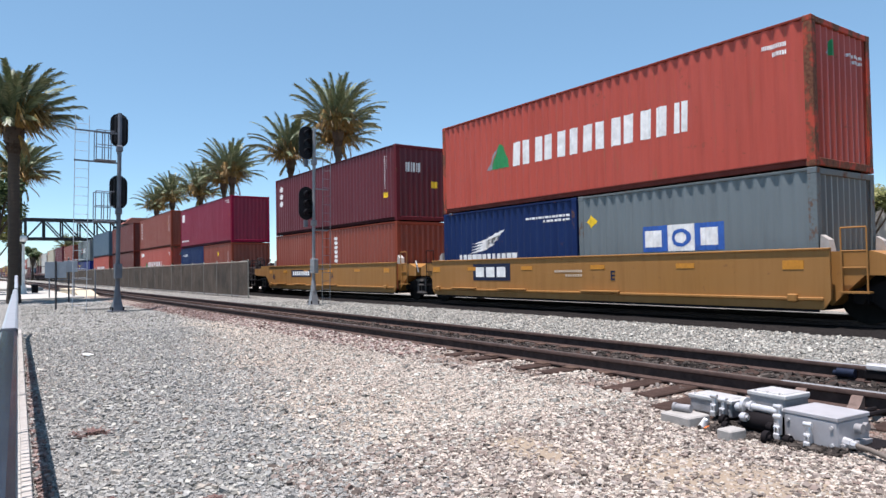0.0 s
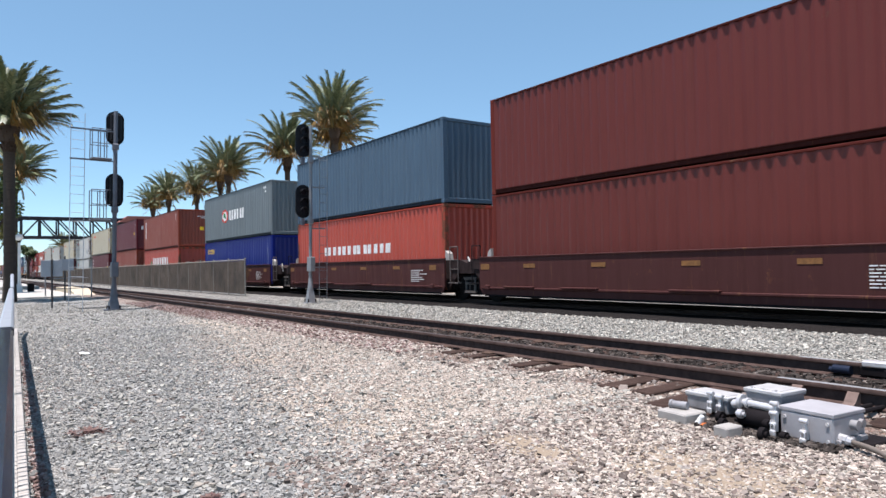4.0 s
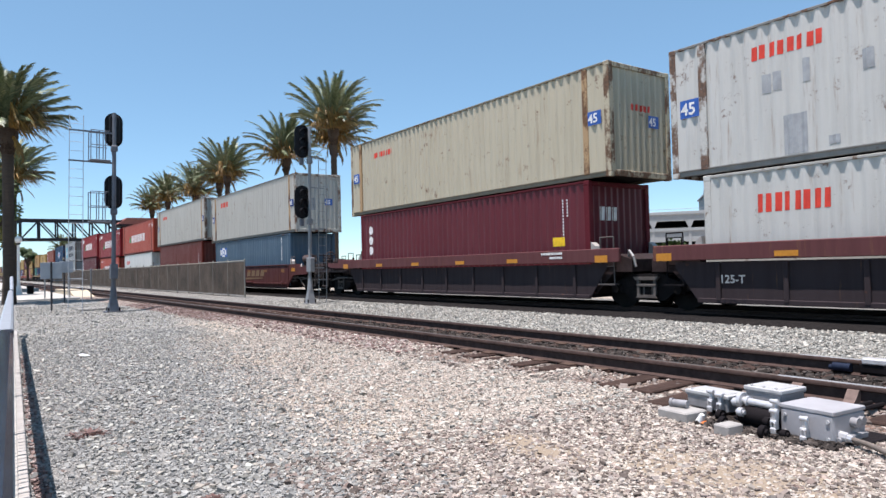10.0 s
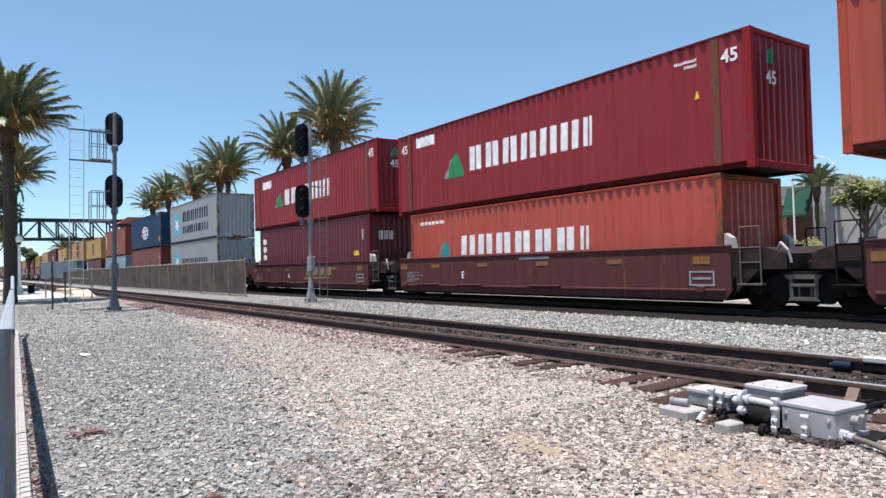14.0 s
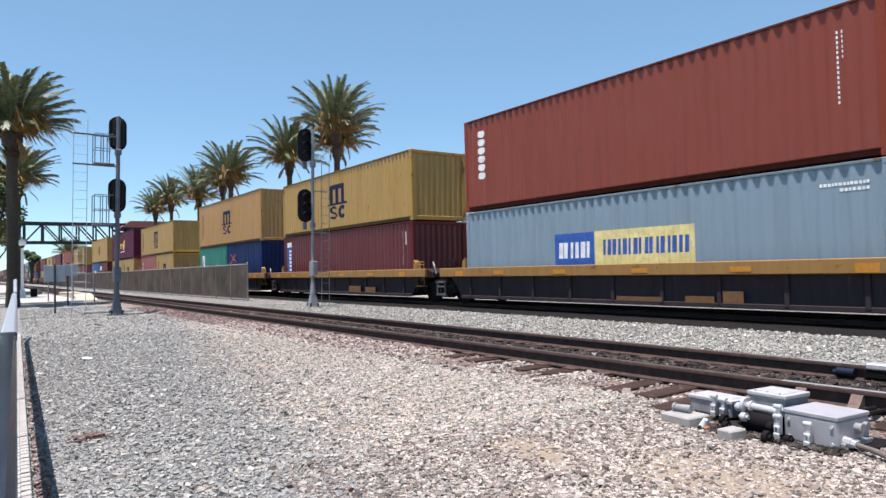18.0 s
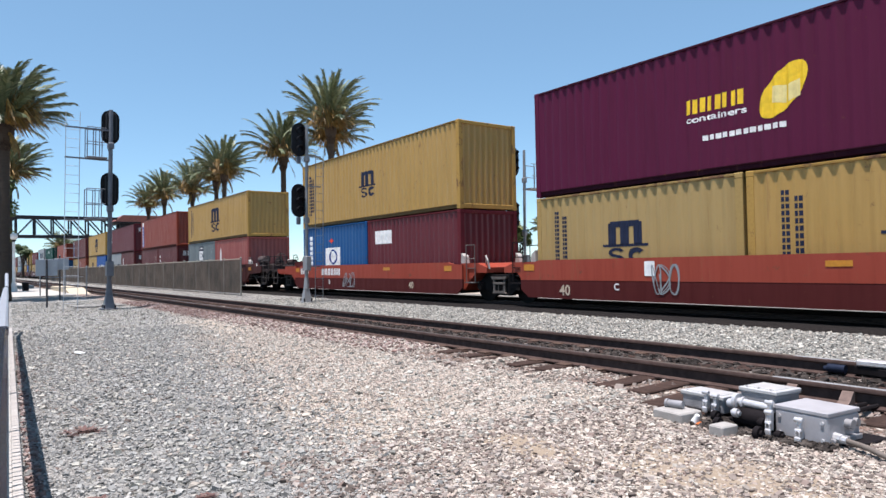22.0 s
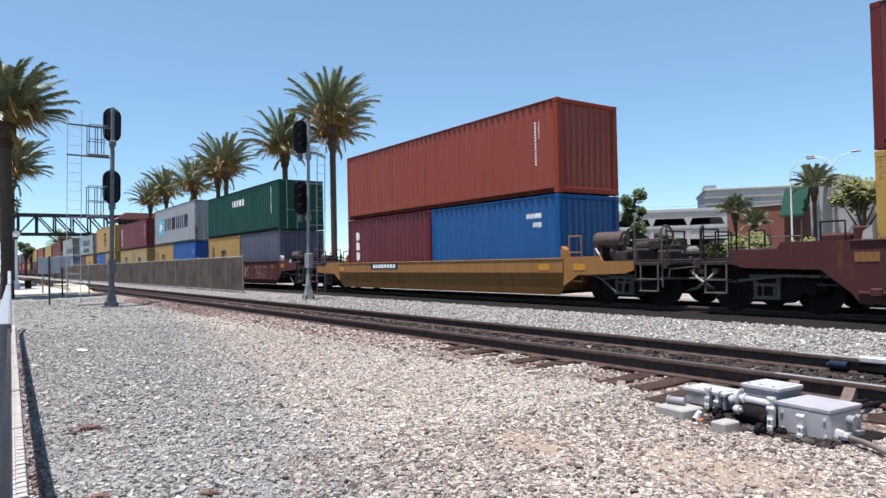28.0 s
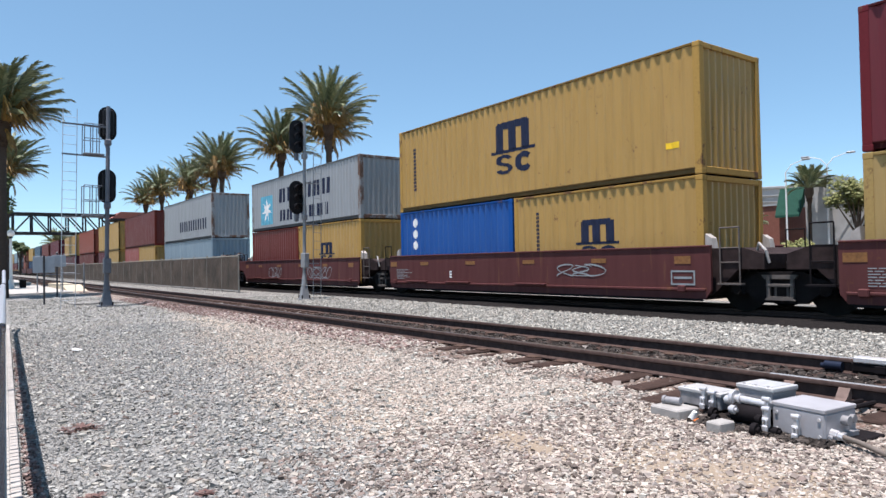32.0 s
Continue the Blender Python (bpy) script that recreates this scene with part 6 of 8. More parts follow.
unit(24, -380.67, "red", (F40, HIGH, "purple"), [(F20, STD, "straw"), (F20, STD, "yellow")],
     marks_u=[("word4", "yellow", 4.76, 1.39, 1.41, 0.31), ("containers", "white", 4.77, 1.2, 1.41, 0.14), ("word12", "white", 5.18, 0.76, 1.83, 0.11), ("crate", "yellow", 6.32, 1.01, 1.12, 0.96)],
     marks_l=[("vword12", "dark", 0.68, 0.84, 0.13, 1.35), ("vword10", "dark", 0.96, 0.9, 0.13, 1.15), ("msc", "dark", 2.38, 0.75, 1.27, 1.04), ("vword10", "dark", 6.84, 0.83, 0.14, 1.33), ("vword8", "dark", 7.1, 0.88, 0.14, 1.15), ("msc", "dark", 8.6, 0.8, 1.01, 1)],
     well=[("40", "tan", -5.0, 0.28, 0.5, 0.36), ("C", "white", -3.2, 0.44, 0.2, 0.22), ("bar", "white", -2.3, 0.78, 0.28, 0.34), ("spray", "grey", -2.1, 0.35, 0.7, 0.7), ("spray", "grey", 4.6, 0.5, 1.4, 0.5)])
unit(25, -396.38, "red", (F40, HIGH, "yellow"), [(F20, STD, "blue"), (F20, STD, "maroon")],
     marks_u=[("msc", "dark", 5.48, 0.95, 1.27, 1.01), ("vword12", "dark", 0.68, 0.53, 0.19, 1.85), ("vword10", "dark", 0.97, 0.68, 0.17, 1.55)],
     marks_l=[("vword6", "white", 0.68, 0.88, 0.42, 1.35), ("bar", "white", 2.24, 0.76, 1.48, 0.88), ("ring", "navy", 2.66, 0.91, 0.73, 0.66), ("diamond", "red", 2.68, 1.79, 0.37, 0.3), ("bar", "white", 6.66, 1.65, 1.24, 0.5)],
     well=[("word4", "white", -5.8, 0.82, 0.9, 0.26), ("word6", "white", -3.6, 0.78, 1.8, 0.28), ("B", "white", -2.9, 0.42, 0.2, 0.22), ("spray", "grey", -1.6, 0.3, 1, 0.6), ("40", "tan", 3.4, 0.34, 0.5, 0.3)])
unit(26, -416.05, "bnbrown", (F40, STD, "yellow"), [(F20, STD, "grey"), (F20, STD, "pink")],
     marks_u=[("msc", "dark", 5.25, 0.58, 1.82, 1.48), ("vword12", "dark", 0.73, 0.42, 0.2, 1.92), ("vword10", "dark", 1.06, 0.57, 0.18, 1.55)],
     marks_l=[("bar", "dark", 2.55, 1.0, 0.98, 1.33), ("bar", "white", 2.6, 1.42, 0.88, 0.62), ("ring", "dark", 2.74, 1.60, 0.61, 0.28), ("word12", "white", 2.7, 2.16, 0.7, 0.1), ("word12", "white", 2.7, 1.22, 0.7, 0.06), ("tri", "white", 6.99, 1.06, 0.32, 1.06), ("vword5", "white", 5.27, 1.13, 0.1, 1.01)],
     well=[("spray", "tan", -6.1, 0.5, 0.9, 0.7), ("fat", "U", -4.75, 0.40, 0.85, 0.92), ("fat", "I", -3.6, 0.42, 0.45, 0.88), ("fat", "S", -2.75, 0.34, 1.05, 0.98), ("A", "white", -1.6, 0.66, 0.2, 0.24), ("fat", "ARTOFWAR", -1.15, 0.48, 4.2, 0.74)])
unit(27, -431.34, "bnbrown", (F40, STD, "orange"), [(F20, STD, "mauve"), (F20, STD, "mauve")],
     marks_u=[("vlabel", "blue", 0.34, 0.27, 0.52, 2.11)],
     marks_l=[("vword5", "white", 5.14, 1.04, 0.08, 0.98), ("vword3", "white", 6.66, 1.01, 0.34, 1.08)],
     well=[("E", "white", -2.9, 0.66, 0.3, 0.28), ("lines", "grey", -5.95, 0.55, 0.9, 0.34), ("spray", "grey", 0.55, 0.5, 2.4, 0.4), ("frame", "grey", 5.45, 0.52, 0.6, 0.32)])
unit(28, -446.79, "bnbrown", (F40, STD, "maroon"), [(F20, STD, "silver"), (F20, STD, "mauve")],
     marks_u=[("vword3", "white", 0.44, 1.1, 0.49, 1.18), ("vword5", "white", 11.35, 0.97, 0.12, 1.25)],
     marks_l=[("star", "sky", 0.5, 1.06, 0.64, 0.42), ("word6", "dark", 1.57, 1.05, 3.51, 0.46), ("vword3", "white", 6.78, 1.03, 0.28, 1.02), ("vword5", "white", 11.35, 1.01, 0.11, 1.06)],
     well=[("swoosh", "ochre", 0.63, 0.66, 3.0, 0.5), ("D", "white", -2.78, 0.66, 0.3, 0.28), ("frame", "grey", 5.45, 0.52, 0.6, 0.32), ("lines", "grey", -5.95, 0.55, 0.9, 0.34)])
unit(29, -462.12, "bnbrown", (F40, STD, "yellow"), [(F20, STD, "yellow"), (F20, STD, "cobalt")],
     marks_u=[("msc", "dark", 4.96, 0.47, 1.86, 1.57)],
     marks_l=[("word6", "white", 8.14, 1.06, 2.82, 0.5), ("msc", "dark", 2.53, 0.88, 1.15, 0.99)],
     well=[("C", "white", -2.78, 0.66, 0.3, 0.28), ("frame", "grey", 5.45, 0.52, 0.6, 0.32), ("lines", "grey", -5.95, 0.55, 0.9, 0.34)])
unit(30, -477.05, "bnbrown", (F40, STD, "mauve"), [(F20, STD, "yellow"), (F20, STD, "brown")],
     marks_u=[("vlabel", "blue", 0.65, 0.36, 0.5, 2.01)],
     marks_l=[("msc", "dark", 2.32, 0.75, 1.25, 1.04), ("vword12", "dark", 0.63, 1.13, 0.21, 1.08), ("vlabel", "blue", 6.69, 1.05, 0.47, 1.17)],
     well=[("B", "white", -1.7, 0.64, 0.3, 0.28), ("swoosh", "ochre", 1.2, 0.55, 2.8, 0.55), ("word10", "gilt", -5.13, 0.7, 2.4, 0.22)])
unit(31, -496.91, "amber", (F40, STD, "orange"), [(F20, STD, "maroon"), (F20, STD, "blue")],
     marks_u=[("vword5", "white", 11.29, 0.81, 0.18, 1.24)],
     marks_l=[("vword3", "white", 0.64, 0.9, 0.34, 1.21), ("rows2", "white", 10.84, 1.7, 0.66, 0.51)],
     well=[("40", "seal", -5.9, 0.46, 0.4, 0.28), ("panel", "dark", -3.7, 0.90, 1.95, 0.22)])
unit(32, -516.55, "bnred", (F40, STD, "green"), [(F20, STD, "yellow"), (F20, STD, "steelblue")],
     marks_u=[("word7", "white", 4.8, 1.68, 2.48, 0.36), ("vword5", "white", 11.01, 0.9, 0.19, 1.42)],
     marks_l=[("msc", "dark", 2.37, 0.78, 1.27, 1.02), ("vword10", "dark", 0.7, 1.18, 0.13, 0.99), ("vword8", "dark", 0.99, 1.17, 0.12, 0.85)],
     well=[("spraybig", "white", -6.2, 0.62, 4.2, 0.55), ("word10", "white", -4.4, 0.46, 2.6, 0.2), ("spray", "tan", -0.6, 0.55, 2.8, 0.55), ("spray", "grey", 3.4, 0.5, 1.6, 0.6)], doors=True)
unit(33, -531.83, "bnred", (F40, HIGH, "silver"), [(F20, STD, "yellow"), (F20, STD, "cobalt")],
     marks_u=[("star", "sky", 1.14, 0.76, 1.96, 1.39), ("word6", "dark", 3.26, 1.11, 7.15, 0.93)],
     marks_l=[("msc", "dark", 2.29, 0.75, 1.18, 1.11), ("vword10", "dark", 0.74, 1.08, 0.12, 1.16), ("vword8", "dark", 0.99, 1.07, 0.12, 0.96), ("vword5", "white", 11.25, 1.22, 0.14, 0.85)],
     well=[("spray", "tan", 1.07, 0.5, 3.0, 0.55), ("frame", "grey", 5.45, 0.52, 0.6, 0.32), ("lines", "grey", -5.95, 0.55, 0.9, 0.34)])
unit(34, -547.19, "bnred", (F40, STD, "wine"), [(F20, STD, "straw"), (F20, STD, "straw")],
     marks_u=[("vword3", "white", 0.54, 0.34, 0.57, 1.87), ("vword5", "white", 11.32, 0.93, 0.15, 1.26)],
     marks_l=[("msc", "dark", 2.23, 0.75, 1.25, 1.12), ("msc", "dark", 8.4, 0.75, 1.27, 1.06), ("vword12", "dark", 6.8, 1.07, 0.17, 1.15)],
     well=[("swoosh", "white", 0.48, 0.55, 2.75, 0.5), ("D", "white", -2.75, 0.62, 0.3, 0.28), ("frame", "grey", 5.45, 0.52, 0.6, 0.32), ("lines", "grey", -5.95, 0.55, 0.9, 0.34)])
unit(35, -562.54, "bnred", (F40, HIGH, "yellow"), [(F20, STD, "cobalt"), (F20, STD, "yellow")],
     marks_u=[("msc", "dark", 5.22, 0.74, 1.78, 1.52), ("vword12", "dark", 0.86, 0.68, 0.2, 1.53), ("bar", "yellow", 11.29, 0.64, 0.33, 0.14)],
     marks_l=[("vword3", "white", 0.79, 1.2, 0.36, 1.18), ("msc", "dark", 8.54, 0.75, 1.32, 1.06), ("vword10", "dark", 7, 1.05, 0.15, 1.09)],
     well=[("E", "white", -2.78, 0.62, 0.3, 0.28), ("spray", "grey", 2, 0.7, 1.6, 0.3), ("frame", "grey", 5.45, 0.52, 0.6, 0.32), ("lines", "grey", -5.95, 0.55, 0.9, 0.34)])
unit(36, -577.71, "bnred", (F40, STD, "silver"), [(F20, STD, "rustbrown"), (F20, STD, "yellow")],
     marks_u=[("star", "sky", 1.31, 0.29, 1.64, 1.5), ("word6", "dark", 3.76, 1.29, 5.83, 0.69), ("word7", "dark", 3.8, 0.38, 5.92, 0.54)],
     marks_l=[("msc", "dark", 8.34, 0.87, 1.42, 0.88)],
     well=[("spray", "grey", -3, 0.5, 1.6, 0.5), ("spray", "grey", 1.6, 0.5, 2.4, 0.5)])
unit(37, -597.08, "bnbrown", (F40, HIGH, "silver"), [(F40, STD, "iceblue")],
     marks_u=[("word6", "dark", 4.49, 0.66, 6.62, 0.72)])
unit(38, -612.43, "bnbrown", (F40, HIGH, "rustbrown"), [(F20, STD, "pink"), (F20, STD, "yellow")])
unit(39, -627.78, "bnbrown", (F40, HIGH, "yellow"), [(F20, STD, "maroon"), (F20, STD, "yellow")])
unit(40, -643.13, "bnbrown", (F40, HIGH, "brown"), [(F40, STD, "rustbrown")])
unit(41, -658.48, "bnbrown", (F40, HIGH, "yellow"), [(F40, STD, "maroon")])
unit(42, -678.08, "bnred", (F40, HIGH, "maroon"), [(F20, STD, "brown"), (F20, STD, "yellow")])
unit(43, -693.43, "bnred", (F40, HIGH, "rustbrown"), [(F40, STD, "hyred")])
unit(44, -708.78, "bnred", (F40, HIGH, "slate"), [(F40, STD, "brown")])
unit(45, -724.13, "bnred", (F40, HIGH, "yellow"), [(F40, STD, "navy")])
unit(46, -739.48, "bnred", (F40, HIGH, "brown"), [(F40, STD, "brown")])
unit(47, -759.08, "black", (F40, HIGH, "silver"), [(F40, STD, "grey")])
unit(48, -774.43, "black", (F40, HIGH, "iceblue"), [(F40, STD, "maroon")])
unit(49, -789.78, "black", (F40, HIGH, "yellow"), [(F40, STD, "brown")])
unit(50, -805.13, "black", (F40, HIGH, "grey"), [(F40, STD, "rustbrown")])
unit(51, -820.48, "black", (F40, HIGH, "palegrey"), [(F40, STD, "navy")])

# trucks under the joints, and couplers where one car ends and the next begins
for n in sorted(UNIT_X):
    if n + 1 not in UNIT_X:
        continue
    a, b = UNIT_X[n], UNIT_X[n + 1]
    if n in LAST:
        for x, s, k in ((a - 8.15, 180, n), (b + 8.15, 0, n + 1)):
            truck(pose(x, TRAIN_Y, 0))
            car_end(pose(x, TRAIN_Y, 0, 0, 0, s) @ pose(-0.6, 0, 0), UNIT_CAR[k], s == 0)
    else:
        truck(pose((a + b) / 2, TRAIN_Y, 0), n > 38)

# ---- signals ----
M_LENS = plain("dark_lens", (0.02, 0.02, 0.025), 0.15, 0, 0.1, 10)


def stadium(w, h, n=10):
    r = w / 2
    pts = [(r * math.cos(a), h / 2 - r + r * math.sin(a)) for a in [math.pi * i / n for i in range(n + 1)]]
    pts += [(r * math.cos(a), -h / 2 + r + r * math.sin(a)) for a in [math.pi + math.pi * i / n for i in range(n + 1)]]
    return pts


def hood():
    b = Build()
    n = 12
    v, f = [], []
    for i in range(n + 1):
        a = math.radians(-50) + math.radians(280) * i / n
        for r in (0.125, 0.118):
            for x in (0.03, 0.26 if 0.2 < i / n < 0.8 else 0.12):
                v.append((x, r * math.cos(a), r * math.sin(a)))
    for i in range(n):
        k = i * 4
        f += [(k, k + 1, k + 5, k + 4), (k + 2, k + 6, k + 7, k + 3), (k + 1, k + 3, k + 7, k + 5)]
    return b.add(v, f)


def signal_head(parent, at):
    """A tall black oval target with three hooded lamps; it faces +x."""
    t = part("signal_head", shared("signal_target", lambda: Build().prism(stadium(0.58, 1.20), -0.015, 0.02, "x")), M_BLACK, parent, "black oval signal head", at)
    part("lamp_housing", shared("lamp_housing", lambda: Build().box(-0.26, -0.015, -0.17, 0.17, -0.46, 0.46, 0.03)), M_BLACK, t)
    part("bracket", shared("head_bracket", lambda: Build().box(-0.10, 0.02, -0.07, 0.07, -0.86, -0.60, 0.02)), M_GREYPOLE, t)
    for z in (0.33, 0.0, -0.33):
        part("hood", shared("hood", hood), M_BLACK, t, at=pose(0, 0, z))
        part("lens", shared("lens", lambda: Build().tube((0.022, 0, 0), (0.035, 0, 0), 0.105, 16)), M_LENS, t, at=pose(0, 0, z))


def ladder(parent, at, z0, z1, width, mat):
    b = part("ladder", shared(("ladder", z0, z1, width), lambda: Build().box(-0.01, 0.01, -width / 2 - 0.012, -width / 2 + 0.008, z0, z1).box(-0.01, 0.01, width / 2 - 0.008, width / 2 + 0.012, z0, z1)), mat, parent, "galvanised climbing ladder", at)
    z = z0 + 0.25
    while z < z1 - 0.05:
        part("rung", shared(("rung", width), lambda: Build().tube((0, -width / 2, 0), (0, width / 2, 0), 0.008, 6)), mat, b, at=pose(0, 0, z))
        z += 0.31


def platform_cage(parent, at, length, mat):
    """A small grated landing with hand rails, reaching along -y."""
    p = part("landing", shared(("landing", length), lambda: Build().box(-0.28, 0.28, -length, -0.08, -0.03, 0.02, 0.008).box(-0.03, 0.03, -length - 0.55, -0.02, -0.06, -0.02)), mat, parent, "grated service landing", at)
    for x in (-0.26, 0.26):
        for y in (-length + 0.02, -length * 0.62, -0.25):
            part("rail_post", shared("rail_post", lambda: Build().tube((0, 0, 0), (0, 0, 1.02), 0.016, 6)), mat, p, at=pose(x, y, 0))
        for z in (0.52, 1.02):
            part("hand_rail", shared(("hand_rail", length), lambda: Build().tube((0, -length + 0.02, 0), (0, -0.12, 0), 0.015, 6)), mat, p, at=pose(x, 0, z))


def signal_mast(label, at, top, facing, offset, mat, base_w):
    s = thing("railway_signal", label, "railway signal", "signals by the tracks", at)
    r = 0.074 if base_w > 0.55 else 0.062
    part("mast", shared(("mast", top), lambda: Build().tube((0, 0, 0.1), (0, 0, top), r, 16, r * 0.9), 40), mat, s, "tubular mast")
    part("pedestal", shared(("pedestal", base_w), lambda: Build().prism(stadium(base_w, base_w), 0.0, 0.05, "z").tube((0, 0, 0.05), (0, 0, 0.62), base_w * 0.42, 4, r + 0.03).tube((0, 0, 0.5), (0, 0, 0.9), r + 0.045, 12, r + 0.01)), mat, s, "flared cast base")
    for a in range(4):
        part("anchor_bolt", shared("anchor_bolt", lambda: Build().tube((0, 0, 0), (0, 0, 0.14), 0.025, 6)), M_DARKSTEEL, s, at=pose(base_w * 0.40 * math.cos(a * 1.571 + 0.785), base_w * 0.40 * math.sin(a * 1.571 + 0.785), 0.03))
    part("junction_box", shared(("junction_box", base_w), lambda: Build().box(-0.17, 0.17, -1.5 * r, 1.5 * r, 0, 0.52, 0.02)), mat, s, "grey junction box", pose(0.05, 0, 1.15))
    for z in (top - 0.55, top - 2.75):
        signal_head(s, pose(offset[0], offset[1], z, 0, 0, facing))
        part("head_clamp", shared(("head_clamp", base_w), lambda: Build().box(-r - 0.03, r + 0.03, -r - 0.03, r + 0.03, -0.1, 0.12, 0.03)), mat, s, at=pose(0, 0, z - 0.72))
    return s


LEAN = -1.0  # the rails lie canted, so what stands plumb leans to their left
M_POLEPALE = plain("pale_ladder_steel", (0.44, 0.46, 0.48), 0.5, 0.2, 0.1, 6)
sig = signal_mast("grey signal mast with two black oval heads seen from behind", pose(-25.57, 4.10, GROUND_Z, LEAN), 6.95, 180, (-0.30, 0.03), M_GREYPOLE, 0.62)
platform_cage(sig, pose(0, -0.06, 5.22), 0.72, M_GREYPOLE)
platform_cage(sig, pose(0, -0.06, 3.12), 0.72, M_GREYPOLE)
ladder(sig, pose(-0.05, -1.16, 0), 0.0, 6.75, 0.42, M_POLEPALE)
for z_ in (6.22, 5.18):
    part("stay", shared("stay", lambda: Build().box(-0.025, 0.025, -1.40, -0.05, -0.025, 0.025)), M_GREYPOLE, sig, at=pose(0, 0, z_))
sig = signal_mast("galvanised signal mast with two hooded black heads between the tracks", pose(-22.37, 10.0, -0.14, LEAN), 6.42, 0, (-0.12, -0.24), M_GALV, 0.5)
ladder(sig, pose(-0.05, 0.52, 0), 0.0, 5.4, 0.30, M_GALV)
for z_ in (5.3, 4.2, 2.7, 1.3):
    part("stay", shared("short_stay", lambda: Build().box(-0.02, 0.02, 0.05, 0.55, -0.02, 0.02)), M_GALV, sig, at=pose(0, 0, z_))
sig = signal_mast("galvanised signal mast with two black heads beyond the train", pose(-20.65, 19.0, GROUND_Z, LEAN), 6.05, 0, (0.05, -0.66), M_GALV, 0.5)
platform_cage(sig, pose(0, 0.06, 4.45, 0, 0, 180), 1.25, M_GALV)
ladder(sig, pose(-0.05, 1.6, 0), 0.0, 5.95, 0.40, M_GALV)

# ---- slatted fence between the tracks ----
n_ = Nodes("olive_fence_slats", 0.75)
f_ = n_.mix(n_.ramp(n_.noise(0.9, 5, 0.65, vary=20), [(0.35, 0.0), (0.68, 1.0)]), (0.042, 0.031, 0.023), (0.115, 0.086, 0.064))
n_.color(n_.mix(n_.ramp(n_.noise(1.0, 5, 0.65, stretch=(3, 3, 0.4), vary=20), [(0.48, 0.0), (0.70, 0.7)]), f_, (0.030, 0.026, 0.021)))
n_.bump(n_.noise(30, 3), 0.2, 0.01)
M_SLAT = n_.m
fence = thing("track_fence", "dark olive slatted chain-link fence between the tracks", "fence", at=pose(-30.8, 10.49, -0.12))
M_FPOST = plain("weathered_fence_steel", (0.20, 0.19, 0.165), 0.7, 0.1, 0.25, 5)
M_FRAIL = plain("tan_fence_rail", (0.33, 0.30, 0.24), 0.6, 0.1, 0.2, 5)
BAY = 2.44
slats = sheet(("fence_panel",), lambda: corrugated(-BAY + 0.04, -0.04, 0.10, 1.66, 0.055, 0.018, 0.0))
for i in range(36):
    x = -i * BAY
    part("fence_post", shared("fence_post", lambda: Build().tube((0, 0.03, -0.05), (0, 0.03, 1.76), 0.036, 8).tube((0, 0.03, 1.76), (0, 0.03, 1.80), 0.045, 8, 0.01)), M_FPOST, fence, "weathered steel post", pose(x, 0, 0))
    if i < 35:
        part("fence_panel", slats, M_SLAT, fence, at=pose(x, 0, 0))
        part("top_bar", shared("top_bar", lambda: Build().tube((0, 0.02, 1.70), (-BAY, 0.02, 1.70), 0.022, 6)), M_FRAIL, fence, at=pose(x, 0, 0))
        part("bottom_bar", shared("bottom_bar", lambda: Build().tube((0, 0.02, 0.08), (-BAY, 0.02, 0.08), 0.014, 6)), M_GALV, fence, at=pose(x, 0, 0))

# ---- railing, brick edging and walkway beside the camera ----
TILT = pose(0, -0.002, 0, 0, 0, -2.64)
M_RAILING = plain("blue_black_railing_paint", (0.022, 0.026, 0.036), 0.16, 0, 0.25, 6, 0.03)
# pale tone carries the sky's glare on the far end of the rail
M_RAILPALE = plain("glare_pale_railing", (0.34, 0.355, 0.38), 0.35, 0.2, 0.15, 6, 0.05)
n_ = Nodes("pale_edging_brick", 0.85)
n_.color(n_.mix(n_.noise(30, 4), n_.mix(n_.random(), (0.38, 0.35, 0.315), (0.48, 0.455, 0.42)), (0.30, 0.275, 0.25)))
n_.bump(n_.noise(70, 4), 0.4, 0.004)
M_BRICK = n_.m
rl = thing("railing", "blue-black steel picket railing along the walkway", "railing", at=TILT)
part("top_rail", Build().box(-4.36, -0.35, -0.078, 0.0, 0.79, 0.835, 0.012).mesh("top_rail"), M_RAILING, rl, "glossy dark top rail")
part("top_rail", Build().box(-16.6, -4.40, -0.076, 0.002, 0.795, 0.838, 0.014).mesh("top_rail"), M_RAILPALE, rl, "pale length of top rail, sky glare in its colour")
part("rail_sleeve", Build().box(-4.42, -4.34, -0.082, 0.004, 0.786, 0.838, 0.008).mesh("rail_sleeve"), M_RAILING, rl)
part("bottom_rail", shared("railing_low", lambda: Build().box(-16.6, -0.35, -0.05, -0.014, -0.10, -0.06, 0.006)), M_RAILING, rl)
for i in range(9):
    part("post", shared("railing_post", lambda: Build().box(-0.022, 0.022, -0.052, -0.010, -0.22, 0.80, 0.006)), M_RAILING, rl, at=pose(-0.4 - i * 2.02, 0, 0))
for i in range(146):
    part("picket", shared("picket", lambda: Build().box(-0.008, 0.008, -0.040, -0.024, -0.07, 0.80)), M_RAILING, rl, at=pose(-0.5 - i * 0.11, 0, 0))
part("end_loop", shared("end_loop", lambda: Build().path([(-16.6, -0.02, 0.83), (-17.2, -0.02, 0.98)] + [(-17.45 - 0.22 * math.sin(a), -0.02, 0.86 + 0.24 * math.cos(a)) for a in [i * math.pi / 8 for i in range(9)]] + [(-17.2, -0.02, 0.55), (-17.0, -0.02, -0.2)], 0.035, 10), 50), M_RAILPALE, rl, "curved pale hand-rail end")
edging = thing("brick_edging", "pale brick edging under the railing", "edging", kind="structure", at=TILT)
